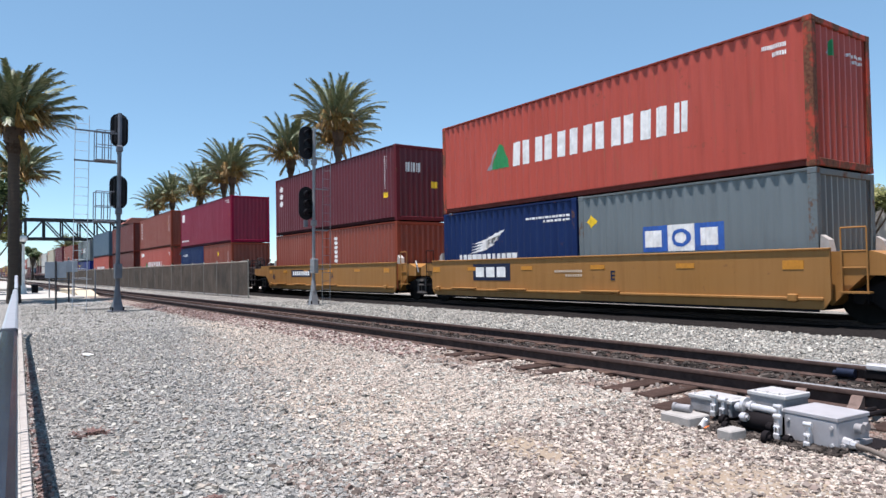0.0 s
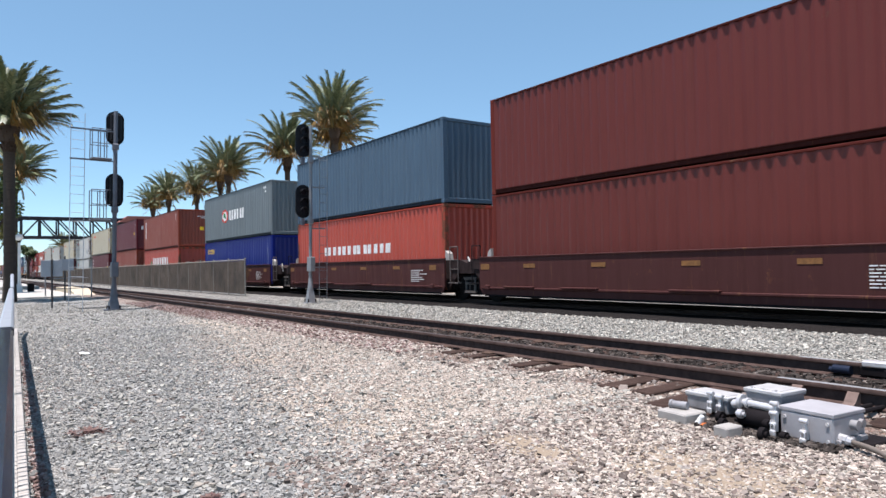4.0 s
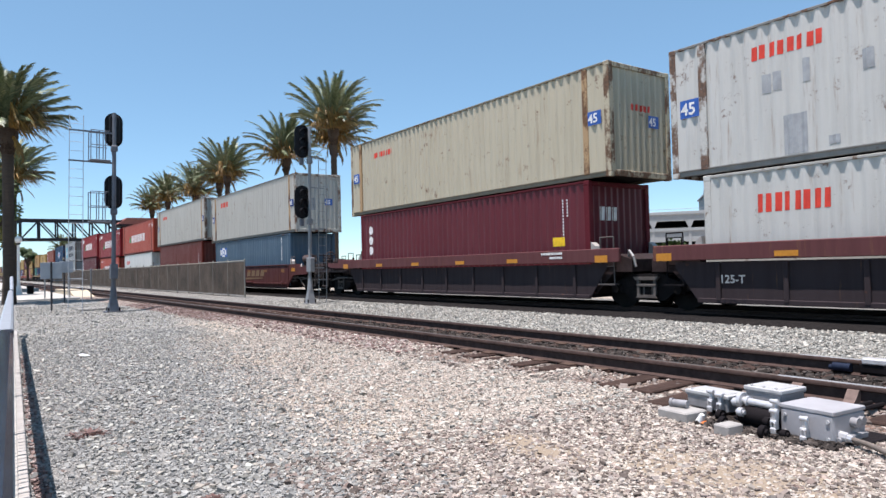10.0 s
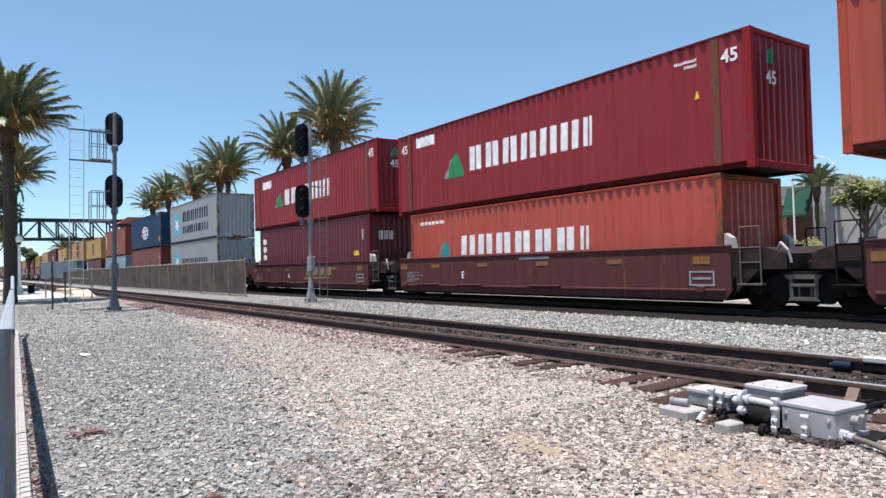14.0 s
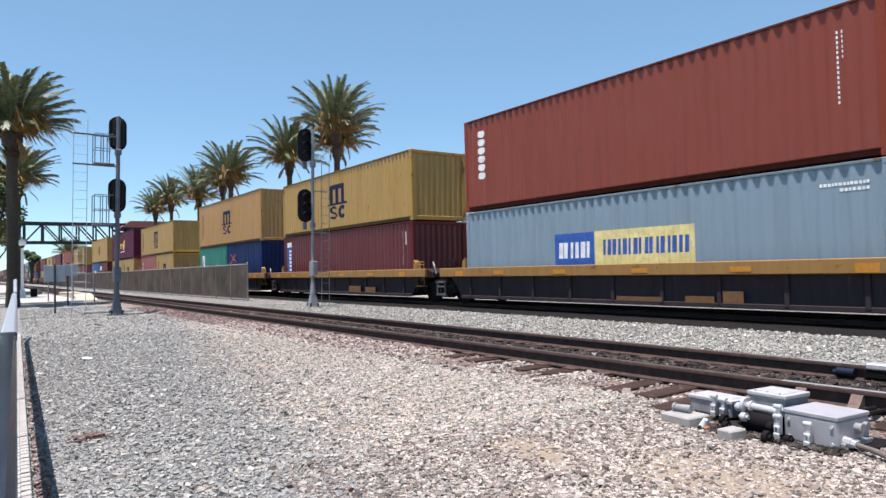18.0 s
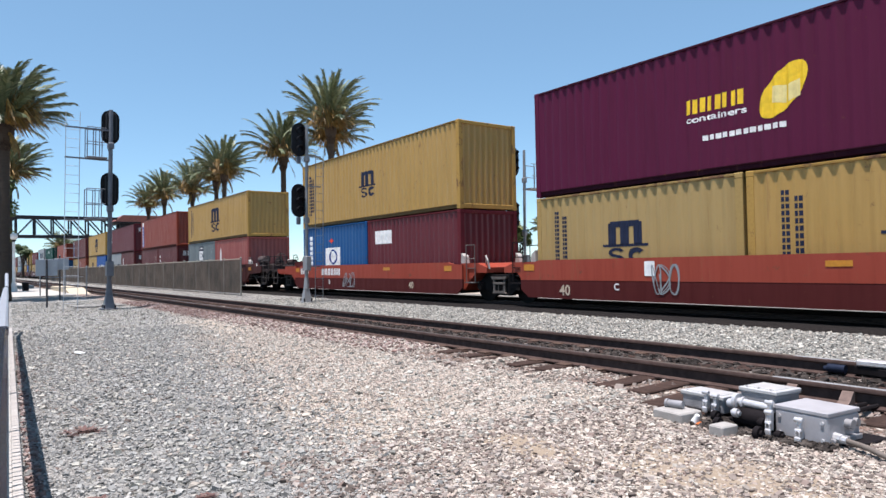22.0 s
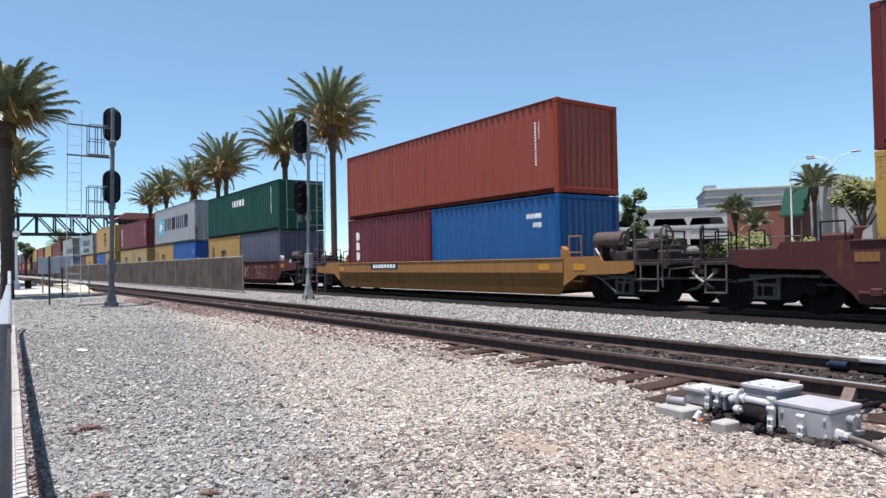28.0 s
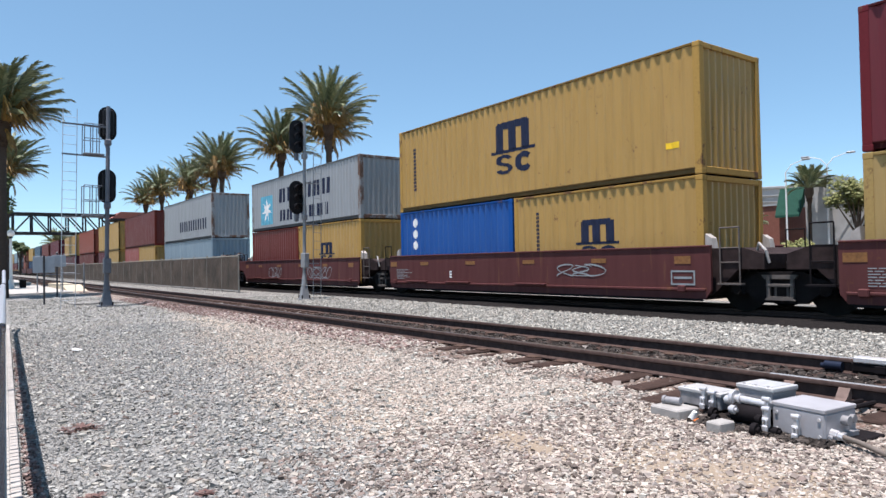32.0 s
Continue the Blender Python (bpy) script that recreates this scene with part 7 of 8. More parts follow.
for i in range(236):
    part("brick", shared("edging_brick", lambda: Build().box(-0.0335, 0.0335, 0.018, 0.076, -0.26, -0.145, 0.005)), M_BRICK, edging, at=pose(-1.2 - i * 0.074, 0, 0.002 * math.sin(i * 5.3)))
walkway = tagged(new("walkway", Build().box(-18.5, 4, -7, 0.017, -0.3, -0.150).mesh("walkway")), "pale concrete walkway behind the railing", kind="structure")
walkway.data.materials.append(M_CONCRETE)
walkway.matrix_basis = TILT

# ---- switch machine ----
# lids lighter, case bodies darker: overhead sun is painted into these two tones
M_ALU = plain("sunlit_machine_silver", (0.47, 0.47, 0.465), 0.36, 0.2, 0.14, 9, 0.08)
M_ALUDARK = plain("darker_machine_grey", (0.265, 0.26, 0.265), 0.45, 0.1, 0.25, 9, 0.25)
M_CHROME = plain("bright_hasp_steel", (0.60, 0.59, 0.59), 0.30, 0.40, 0.2, 20, 0.05)
M_MOTOR = plain("smooth_grey_machine_paint", (0.345, 0.34, 0.352), 0.5, 0.1, 0.12, 6, 0.05)
M_BLOCK = plain("grey_cast_block", (0.30, 0.285, 0.265), 0.9, 0, 0.2, 9, 0.4)
M_CONDUIT = plain("brown_grey_conduit", (0.15, 0.125, 0.105), 0.6, 0.2, 0.25, 12)
sw = thing("switch_machine", "silver-painted electric switch machine beside the rails", "switch machine", at=pose(-2.76, 5.12, GROUND_Z, 0, 0, -6))


def lidded(x0, x1, y0, y1, z0, z1, name, label):
    plain_case = name == "motor_case"
    lip = 0.003 if plain_case else 0.010
    b = part(name, Build().box(x0, x1, y0, y1, z0, z1 - 0.03, 0.012).mesh(name), M_MOTOR if plain_case else M_ALUDARK, sw, label)
    part("lid", Build().box(x0 - lip, x1 + lip, y0 - lip, y1 + lip, z1 - 0.03, z1, 0.005).mesh("lid"), M_MOTOR if plain_case else M_ALU, b, "flat machine lid")
    if not plain_case:
        part("lid_rib", Build().box(x0 + 0.03, x1 - 0.03, y0 + 0.03, y1 - 0.03, z1 - 0.003, z1 + 0.006, 0.006).mesh("lid_rib"), M_ALU, b)
        part("lip_seal", Build().box(x0 - 0.006, x1 + 0.006, y0 - 0.006, y1 + 0.006, z1 - 0.042, z1 - 0.031, 0.002).mesh("lip_seal"), M_ALUDARK, b)
        for k in range(3):
            part("lid_bolt", shared("lid_bolt", lambda: Build().tube((0, 0, 0), (0, 0, 0.014), 0.011, 8)), M_CHROME, b, at=pose(x0 + 0.05 + (x1 - x0 - 0.10) * k / 2, y0 + 0.015, z1))
    return b


lidded(-0.25, 0.06, -0.06, 0.24, 0.06, 0.305, "gear_case", "silver gear case")
lidded(0.14, 0.54, -0.20, 0.19, 0.02, 0.245, "motor_case", "long silver motor case")
lidded(-0.82, -0.40, -0.08, 0.16, 0.05, 0.195, "circuit_case", "silver circuit controller case")
part("concrete_block", Build().box(-0.80, -0.50, -0.47, -0.21, -0.05, 0.085, 0.012).mesh("concrete_block"), M_BLOCK, sw, "cast concrete block")
part("concrete_block", Build().box(-0.19, -0.06, -0.53, -0.35, -0.05, 0.075, 0.010).mesh("concrete_block"), M_BLOCK, sw)
part("conduit_cap", Build().tube((-0.76, -0.33, 0.115), (-0.62, -0.30, 0.12), 0.032, 14).tube((-0.77, -0.332, 0.115), (-0.75, -0.328, 0.115), 0.040, 14).mesh("conduit_cap", 40), M_ALUDARK, sw)
part("motor_drum", Build().tube((-0.20, -0.16, 0.10), (0.10, -0.16, 0.10), 0.075, 18).box(-0.26, 0.12, -0.14, -0.08, 0.02, 0.2).mesh("motor_drum", 40), M_DARKSTEEL, sw, "black greasy drive drum")
part("drive_shaft", Build().tube((-0.20, -0.16, 0.205), (0.12, -0.16, 0.20), 0.028, 14).tube((-0.22, -0.16, 0.205), (-0.19, -0.16, 0.205), 0.062, 16).tube((-0.16, -0.16, 0.205), (-0.14, -0.16, 0.205), 0.042, 16).mesh("drive_shaft", 40), M_CHROME, sw, "bright shaft with flange")
for i_, (x, y, z) in enumerate(((-0.53, -0.115, 0.165), (-0.45, -0.105, 0.145), (0.15, -0.27, 0.14), (0.12, -0.22, 0.20), (0.36, -0.24, 0.12))):
    k = part("clasp", shared("clasp", lambda: Build().box(-0.016, 0.016, -0.02, 0.02, -0.08, 0.07, 0.005).tube((-0.03, -0.012, 0.055), (0.03, -0.012, 0.055), 0.017, 10).tube((-0.024, -0.02, -0.02), (0.024, -0.02, -0.02), 0.012, 8), 40), M_CHROME, sw, "bright hasp", pose(x, y, z))
    part("padlock", shared("padlock", lambda: Build().box(-0.024, 0.024, -0.045, -0.020, -0.11, -0.062, 0.008).path([(-0.015, -0.032, -0.062), (-0.015, -0.032, -0.03), (0.0, -0.032, -0.018), (0.015, -0.032, -0.03), (0.015, -0.032, -0.062)], 0.005, 6)), M_ALUDARK if i_ % 2 else M_CHROME, k)
part("conduit", Build().path([(0.62, -0.14, 0.07), (0.75, -0.17, 0.065), (1.15, -0.32, 0.03), (2.2, -0.75, 0.01)], 0.019, 10).mesh("conduit", 40), M_CONDUIT, sw, "brown-grey cable conduit")
part("conduit_nut", Build().tube((0.53, -0.12, 0.075), (0.60, -0.135, 0.072), 0.034, 8).tube((0.60, -0.135, 0.072), (0.64, -0.145, 0.07), 0.026, 8).mesh("conduit_nut"), M_CHROME, sw)
for y in (0.30, 0.62):
    part("throw_rod", Build().tube((-0.05 + y * 0.3, 0.2, 0.06), (-0.05 + y * 0.3, 2.9, 0.06), 0.022, 8).mesh("throw_rod"), M_DARKSTEEL, sw, "greasy throw rod")
for x, y, z, r in ((-0.29, -0.12, 0.17, 0.036), (-0.16, -0.24, 0.13, 0.034), (0.08, -0.26, 0.10, 0.036), (-0.38, -0.20, 0.06, 0.045), (0.10, -0.34, 0.04, 0.05), (0.22, -0.27, 0.04, 0.034), (-0.28, -0.30, 0.04, 0.04)):
    part("coupling", Build().tube((x - 0.02, y, z), (x + 0.02, y, z), r, 12).tube((x - 0.038, y, z), (x + 0.038, y, z), r * 0.5, 10).mesh("coupling", 40), M_CHROME if z > 0.12 else M_DARKSTEEL, sw, "bolted coupling")
for x in (0.18, 0.50):
    for z in (0.05, 0.17):
        part("case_bolt", shared("case_bolt", lambda: Build().tube((0, -0.010, 0), (0, 0.0, 0), 0.013, 8)), M_CHROME, sw, at=pose(x, -0.20, z))
part("side_boss", Build().tube((0.54, 0.02, 0.15), (0.59, 0.02, 0.15), 0.035, 14).tube((0.54, 0.12, 0.15), (0.57, 0.12, 0.15), 0.030, 14).box(0.54, 0.575, -0.18, 0.16, 0.03, 0.07, 0.006).mesh("side_boss", 40), M_ALUDARK, sw)
part("mounting_plate", Build().box(-0.95, 0.66, -0.10, 0.34, -0.02, 0.03, 0.008).mesh("mounting_plate"), M_DARKSTEEL, sw)
part("red_rag", Build().box(-0.46, -0.38, -0.40, -0.34, 0.0, 0.03, 0.014).mesh("red_rag"), ink("orange"), sw, "faded red scrap")
part("white_cap", Build().tube((-0.44, -0.38, 0.02), (-0.41, -0.38, 0.085), 0.034, 10, 0.018).mesh("white_cap", 40), M_WHITE, sw, "white plastic cap")
for x in (-4.86, -4.42, -3.98, -3.45, -2.85):
    tie = tagged(new("switch_sleeper", Build().box(-0.115, 0.115, -1.62 if x < -4 else -2.0, 1.3, -0.34, -0.168, 0.012).mesh("switch_sleeper")), "long dark timber sleeper under the switch machine", "sleeper", "switch sleepers")
    tie.data.materials.append(M_TIE)
    tie.matrix_basis = pose(x, NEAR_Y, 0, 0, 0, 3)
M_BRACE = plain("dusty_rail_brace", (0.15, 0.105, 0.088), 0.85, 0, 0.3, 14, 0.3)
for x in (-3.20, -2.72, -2.22):
    br = tagged(new("rail_brace", Build().prism([(6.10, -0.165), (6.29, -0.165), (6.305, -0.04), (6.27, -0.045), (6.20, -0.12)], -0.048, 0.048, "x").mesh("rail_brace")), "dusty pink-brown brace against the rail web", "rail brace", "rail braces")
    br.data.materials.append(M_BRACE)
    br.matrix_basis = pose(x, 0, 0)
hb_ = thing("heel_block", "bright steel joint cover on the far rail", "rail joint", at=pose(-3.40, 7.823, 0))
part("cover", Build().box(0.13, 2.6, -0.075, 0.07, -0.035, 0.028, 0.012).mesh("cover"), M_CHROME, hb_)
part("joint_bar", Build().box(0.10, 2.6, -0.065, 0.05, -0.13, -0.035, 0.01).box(0.35, 0.45, -0.10, -0.06, -0.12, -0.05).box(0.85, 0.95, -0.10, -0.06, -0.12, -0.05).mesh("joint_bar"), M_DARKSTEEL, hb_, "dark joint bar with bolts")
part("clamp", Build().tube((-0.16, -0.06, -0.09), (0.02, -0.06, -0.09), 0.048, 14).tube((-0.2, -0.06, -0.10), (-0.16, -0.06, -0.10), 0.03, 12).mesh("clamp", 40), plain("blue_black_clamp", (0.02, 0.026, 0.045), 0.35, 0.3, 0.2, 10), hb_, "blue-black clamp")

# ---- sign board and posts by the platform ----
M_BACK = plain("grey_sign_back", (0.30, 0.33, 0.36), 0.5, 0.3, 0.1, 4)
M_POST = plain("dark_post", (0.055, 0.055, 0.058), 0.6, 0.2, 0.2, 6)
sb = thing("sign_board", "grey back of a small sign board on a dark post", "sign", at=pose(-29.28, 2.58, GROUND_Z))
part("post", Build().tube((0, 0, 0), (0, 0, 1.85), 0.035, 8).mesh("post", 40), M_POST, sb)
part("board", Build().box(-0.01, 0.01, -0.36, 0.36, 1.2, 1.82, 0.004).mesh("board"), M_BACK, sb, at=pose(-0.05, 0, 0))
part("board", Build().box(-0.01, 0.01, -0.24, 0.24, 1.42, 1.86, 0.004).mesh("board"), M_BACK, sb, at=pose(-0.25, 0.52, 0))
for x, y, h in ((-36.2, 3.72, 2.1), (-41.5, 3.35, 1.6), (-41.7, 4.54, 1.6), (-40.2, 5.38, 1.6)):
    p = thing("fence_post", "thin dark steel post at the end of the platform", "post", "posts by the platform", pose(x, y, GROUND_Z))
    part("shaft", shared(("post", h), lambda: Build().tube((0, 0, -0.05), (0, 0, h), 0.035, 8)), M_POST if h > 2 else M_GALV, p)
    part("cap", shared("post_cap", lambda: Build().tube((0, 0, 0), (0, 0, 0.05), 0.045, 8, 0.015)), M_GALV, p, at=pose(0, 0, h))
gate = thing("low_barrier", "thin galvanised barrier rails by the platform ramp", "barrier", at=pose(-40.9, 4.95, GROUND_Z, 0, 0, 29))
for z in (0.5, 1.05):
    part("bar", Build().tube((-0.1, -1.6, z), (-0.1, 0.5, z), 0.02, 6).mesh("bar"), M_GALV, gate)

# ---- platforms ----
pl = tagged(new("platform", Build().box(-140, -41.2, -12, 5.0, -0.5, -0.10, 0.02).mesh("platform")), "pale concrete station platform", kind="structure")
pl.data.materials.append(M_CONCRETE)
pl = tagged(new("platform_kerb", Build().box(-140, -62, -12, 4.6, -0.3, 0.12, 0.02).mesh("platform_kerb")), "raised pale platform further along", kind="structure")
pl.data.materials.append(M_CONCRETE)
M_CREAM = plain("cream_ramp_paint", (0.46, 0.39, 0.28), 0.85, 0, 0.1, 3, 0.2)
rp = tagged(new("crossing_ramp", Build().prism([(-43.0, -0.2), (-46.2, 0.16), (-54, 0.16), (-54, -0.2)], 5.0, 6.0, "y").mesh("crossing_ramp")), "cream-painted ramp beside the track", "ramp")
rp.data.materials.append(M_CREAM)
tr_ = tagged(new("cable_trough", Build().box(-28.9, -27.6, 3.3, 5.0, -0.25, -0.13, 0.03).mesh("cable_trough")), "low sun-bleached earth bank by the signal", "trough")
tr_.data.materials.append(M_GROUND)
M_POLEWHITE = plain("white_lamp_post", (0.66, 0.67, 0.66), 0.5, 0, 0.12, 4)
lp = thing("platform_lamp", "white globe lamp post on the platform", "street lamp", at=pose(-52, 2.72, -0.10))
part("base", Build().tube((0, 0, 0), (0, 0, 0.55), 0.22, 12, 0.15).mesh("base", 40), M_POLEWHITE, lp)
part("post", Build().tube((0, 0, 0.5), (0, 0, 3.3), 0.10, 12, 0.08).mesh("post", 40), M_POLEWHITE, lp)
part("collar", Build().tube((0, 0, 3.28), (0, 0, 3.40), 0.08, 12, 0.16).mesh("collar", 40), M_BLACK, lp, "black collar")
gl = Build()
for j in range(6):
    a0, a1 = -1.2 + j * 0.44, -1.2 + (j + 1) * 0.44
    gl.tube((0, 0, 3.62 + 0.24 * math.sin(a0)), (0, 0, 3.62 + 0.24 * math.sin(a1)), 0.24 * math.cos(a0), 14, max(0.01, 0.24 * math.cos(a1)), j in (0, 5))
part("globe", gl.mesh("globe", 60), plain("opal_globe", (0.78, 0.78, 0.75), 0.35, 0, 0.05, 4), lp, "opal globe")
bx = thing("litter_bin", "dark litter bin on the platform", "litter bin", at=pose(-54, 3.5, -0.10))
part("bin_body", Build().tube((0, 0, 0), (0, 0, 0.5), 0.20, 12, 0.22).mesh("bin_body", 40), M_DARKSTEEL, bx)
part("rim", Build().tube((0, 0, 0.5), (0, 0, 0.55), 0.24, 12).mesh("rim", 40), M_BLACK, bx)

# ---- footbridge over the tracks ----
M_TRUSS = plain("dark_bridge_steel", (0.030, 0.032, 0.036), 0.6, 0.2, 0.3, 3)
M_ROOF = plain("red_tile_roof", (0.26, 0.105, 0.085), 0.8, 0, 0.2, 4, 0.3)
M_STUCCO = plain("cream_stucco", (0.58, 0.50, 0.40), 0.9, 0, 0.08, 2, 0.2)
fb = thing("footbridge", "dark steel truss footbridge over the tracks", "footbridge", at=pose(-110, 0, 0))
for x in (-1.4, 1.4):
    for z in (6.2, 8.9):
        part("chord", shared("bridge_chord", lambda: Build().box(-0.16, 0.16, -6, 23, -0.17, 0.17, 0.02)), M_TRUSS, fb, at=pose(x, 0, z))
    for i in range(13):
        y = -5 + i * 2.2
        part("upright", shared("bridge_upright", lambda: Build().box(-0.10, 0.10, -0.10, 0.10, 6.3, 8.8)), M_TRUSS, fb, at=pose(x, y, 0))
        part("diagonal", shared(("bridge_diagonal", i < 6), (lambda: Build().prism([(0, 6.35), (0.22, 6.35), (2.2, 8.75), (1.98, 8.75)], -0.09, 0.09, "x")) if i < 6 else (lambda: Build().prism([(0, 8.75), (0.22, 8.75), (2.2, 6.35), (1.98, 6.35)], -0.09, 0.09, "x"))), M_TRUSS, fb, at=pose(x, y, 0))
part("deck", Build().box(-1.3, 1.3, -6, 23, 6.1, 6.25).mesh("deck"), M_TRUSS, fb)
tw = thing("bridge_tower", "stair tower of the footbridge with red tile roof", "tower", at=pose(-111, 21.5, 0))
part("wall", Build().box(-2.6, 2.6, -2.2, 3.4, -0.3, 8.4).mesh("wall"), M_TRUSS, tw)
part("roof", Build().prism([(-3.4, 8.4), (9.2, 8.4), (7.8, 9.4), (-2.2, 9.4)], -3.2, 3.2, "x").mesh("roof"), M_ROOF, tw)
part("fascia", Build().box(-3.25, 3.25, -3.5, 9.3, 8.2, 8.42).mesh("fascia"), M_TRUSS, tw)

# ---- palms and trees ----
n_ = Nodes("palm_leaf", 0.45, 0, 0.5)
n_.color(n_.ramp(n_.island(), [(0.0, (0.075, 0.098, 0.048)), (0.45, (0.130, 0.158, 0.076)), (0.8, (0.20, 0.222, 0.115)), (1.0, (0.30, 0.285, 0.15))]))
M_FROND = n_.m
n_ = Nodes("dry_palm_leaf", 0.7)
n_.color(n_.ramp(n_.island(), [(0.0, (0.11, 0.070, 0.022)), (0.6, (0.21, 0.125, 0.03)), (1.0, (0.32, 0.18, 0.035))]))
M_DRY = n_.m
n_ = Nodes("palm_trunk_bark", 0.95)
n_.color(n_.mix(n_.noise(3, 5, 0.7, stretch=(1, 1, 5)), (0.028, 0.020, 0.015), (0.085, 0.062, 0.045)))
n_.bump(n_.noise(9, 4), 0.7, 0.05)
M_BARK = n_.m


def frond(b, rng, a, el, length, leaf, droop, n, wind=0.0):
    """One feather leaf: a bent midrib with two close rows of narrow leaflets that point forward; the wind pulls its tip along +x and +y."""
    p = Vector((0.2 * math.cos(a), 0.2 * math.sin(a), 0))
    h = Vector((math.cos(a), math.sin(a), 0))
    side = Vector((-math.sin(a), math.cos(a), 0))
    roll = rng.uniform(-0.5, 0.5)
    for i in range(n):
        s = i / n
        e = el - droop * s ** 1.9
        d = (h * math.cos(e) + Vector((0, 0, 1)) * math.sin(e) + Vector((0.62, 0.60, 0)) * (wind * s)).normalized()
        up = side.cross(d)
        across = side * math.cos(roll) + up * math.sin(roll)
        lift = d.cross(across) * -1
        q = p + d * (length / n)
        w = 0.040 * (1 - s * 0.85)
        b.add([p + across * w, p - across * w, q - across * w * 0.85, q + across * w * 0.85], [(0, 1, 2, 3)])
        if s > 0.16:
            L = leaf * min(1, 0.35 + 2.6 * (s - 0.16)) * (1 - 0.45 * max(0, s - 0.6) / 0.4)
            for sg in (-1, 1):
                for k in range(2):
                    o = p + (q - p) * (k / 2 + rng.uniform(0, 0.3))
                    t = (across * sg * rng.uniform(0.42, 0.62) + d * rng.uniform(0.75, 1.0) + lift * rng.uniform(0.05, 0.30)).normalized()
                    m = L * rng.uniform(0.8, 1.15)
                    mid = o + t * m * 0.5
                    tip = mid + (t + Vector((0, 0, -0.22))).normalized() * m * 0.5
                    x = (d * 0.8 - across * sg * 0.5) * 0.036
                    b.add([o - x, o + x, mid + x, tip, mid - x], [(0, 1, 2, 3, 4)])
        p = q


def palm_crown(seed, count, length):
    """A full upright head: young leaves stand, the older ones arch out, the oldest hang at the sides over orange fruit stalks."""
    rng = random.Random(seed)
    green, dry = Build(), Build()
    for i in range(count):
        a = i * 2.39996 + rng.uniform(-0.35, 0.35)
        s = i / count
        el = math.radians(87 - 74 * s ** 1.15 + rng.uniform(-8, 8))
        frond(green, rng, a, el, length * (0.80 + 0.22 * math.sin(math.pi * min(1, s * 1.3))) * rng.uniform(0.90, 1.10), 0.52, rng.uniform(0.50, 1.05) + 0.22 * s, 24, rng.uniform(0.10, 0.34))
    for i in range(3):
        a = rng.uniform(0, 6.283)
        frond(dry, rng, a, math.radians(rng.uniform(-70, -25)), length * 0.45, 0.36, 0.7, 9)
    for i in range(24):
        a = rng.uniform(0, 6.283)
        p = Vector((0.2 * math.cos(a), 0.2 * math.sin(a), 0.1))
        for j in range(26):
            e = math.radians(rng.uniform(5, 70))
            d = Vector((math.cos(a + rng.uniform(-0.35, 0.35)) * math.cos(e), math.sin(a + rng.uniform(-0.35, 0.35)) * math.cos(e), math.sin(e)))
            q = p + d * rng.uniform(0.8, 1.9)
            r = q + Vector((d.x * 0.35 + 0.1, d.y * 0.35 + 0.1, -0.55))
            w = Vector((-d.y, d.x, 0)) * 0.028
            dry.add([p - w, p + w, q + w, q - w], [(0, 1, 2, 3)])
            dry.add([q - w * 1.8, q + w * 1.8, r], [(0, 1, 2)])
    return green, dry


def palm_trunk(height, r):
    b = Build()
    n = 14
    rows = int(height / 0.22)
    v, f = [], []
    for k in range(rows + 1):
        z = height * k / rows
        rr = r * (1.15 - 0.25 * min(1, z / 1.5)) * (1 + 0.06 * (k % 2)) + (0.20 if z > height - 0.9 else 0) * min(1, (z - height + 0.9) / 0.4)
        for i in range(n):
            a = 2 * math.pi * (i + 0.5 * (k % 2)) / n
            v.append((rr * math.cos(a), rr * math.sin(a), z))
    for k in range(rows):
        for i in range(n):
            f.append((k * n + i, k * n + (i + 1) % n, (k + 1) * n + (i + 1) % n, (k + 1) * n + i))
    f.append(tuple(range(n - 1, -1, -1)))
    f.append(tuple(rows * n + i for i in range(n)))
    return b.add(v, f)


CROWNS = {}


def leaf_mesh(build, name):
    m = bpy.data.meshes.new(name)
    m.from_pydata([tuple(p) for p in build.v], [], build.f)
    return m


M_BOOT = plain("old_leaf_bases", (0.060, 0.042, 0.030), 0.95, 0, 0.45, 9, 0.6)


def leaf_bases(r):
    """Stubs of cut leaves packed in a spiral under the crown."""
    b = Build().tube((0, 0, -1.25), (0, 0, -0.35), r * 0.98, 12, r * 1.35).tube((0, 0, -0.35), (0, 0, 0.05), r * 1.35, 12, r * 0.9)
    for i in range(44):
        a, z = i * 2.4, -1.2 + 0.028 * i
        q = r * (1.0 + 0.35 * min(1, (z + 1.25) / 0.9))
        b.tube((q * 0.85 * math.cos(a), q * 0.85 * math.sin(a), z), (q * 1.35 * math.cos(a), q * 1.35 * math.sin(a), z + 0.17), 0.065, 5, 0.03)
    return b


def palm(x, y, height, label, seed, length=3.6, count=64, r=0.24, turn=0, fruit=True):
    t = thing("palm_tree", label, "palm tree", "palms along the tracks", pose(x, y, GROUND_Z, 0, 0, turn))
    part("trunk", shared(("palm_trunk", height, r), lambda: palm_trunk(height, r), 50), M_BARK, t, "rough grey-brown trunk")
    part("leaf_stub_collar", shared(("leaf_stub_collar", r), lambda: leaf_bases(r), 30), M_BOOT, t, "dark bulge of old leaf bases", pose(0, 0, height))
    k = (seed, count, length)
    if k not in CROWNS:
        g, d = palm_crown(seed, count, length)
        CROWNS[k] = (leaf_mesh(g, "crown"), leaf_mesh(d, "dry_fronds"))
    part("crown", CROWNS[k][0], M_FROND, t, "feathery grey-green crown", pose(0, 0, height))
    if fruit:
        part("crown_core", CROWNS[k][1], M_DRY, t, "orange fruit stalks and dry fronds", pose(0, 0, height - 0.15))


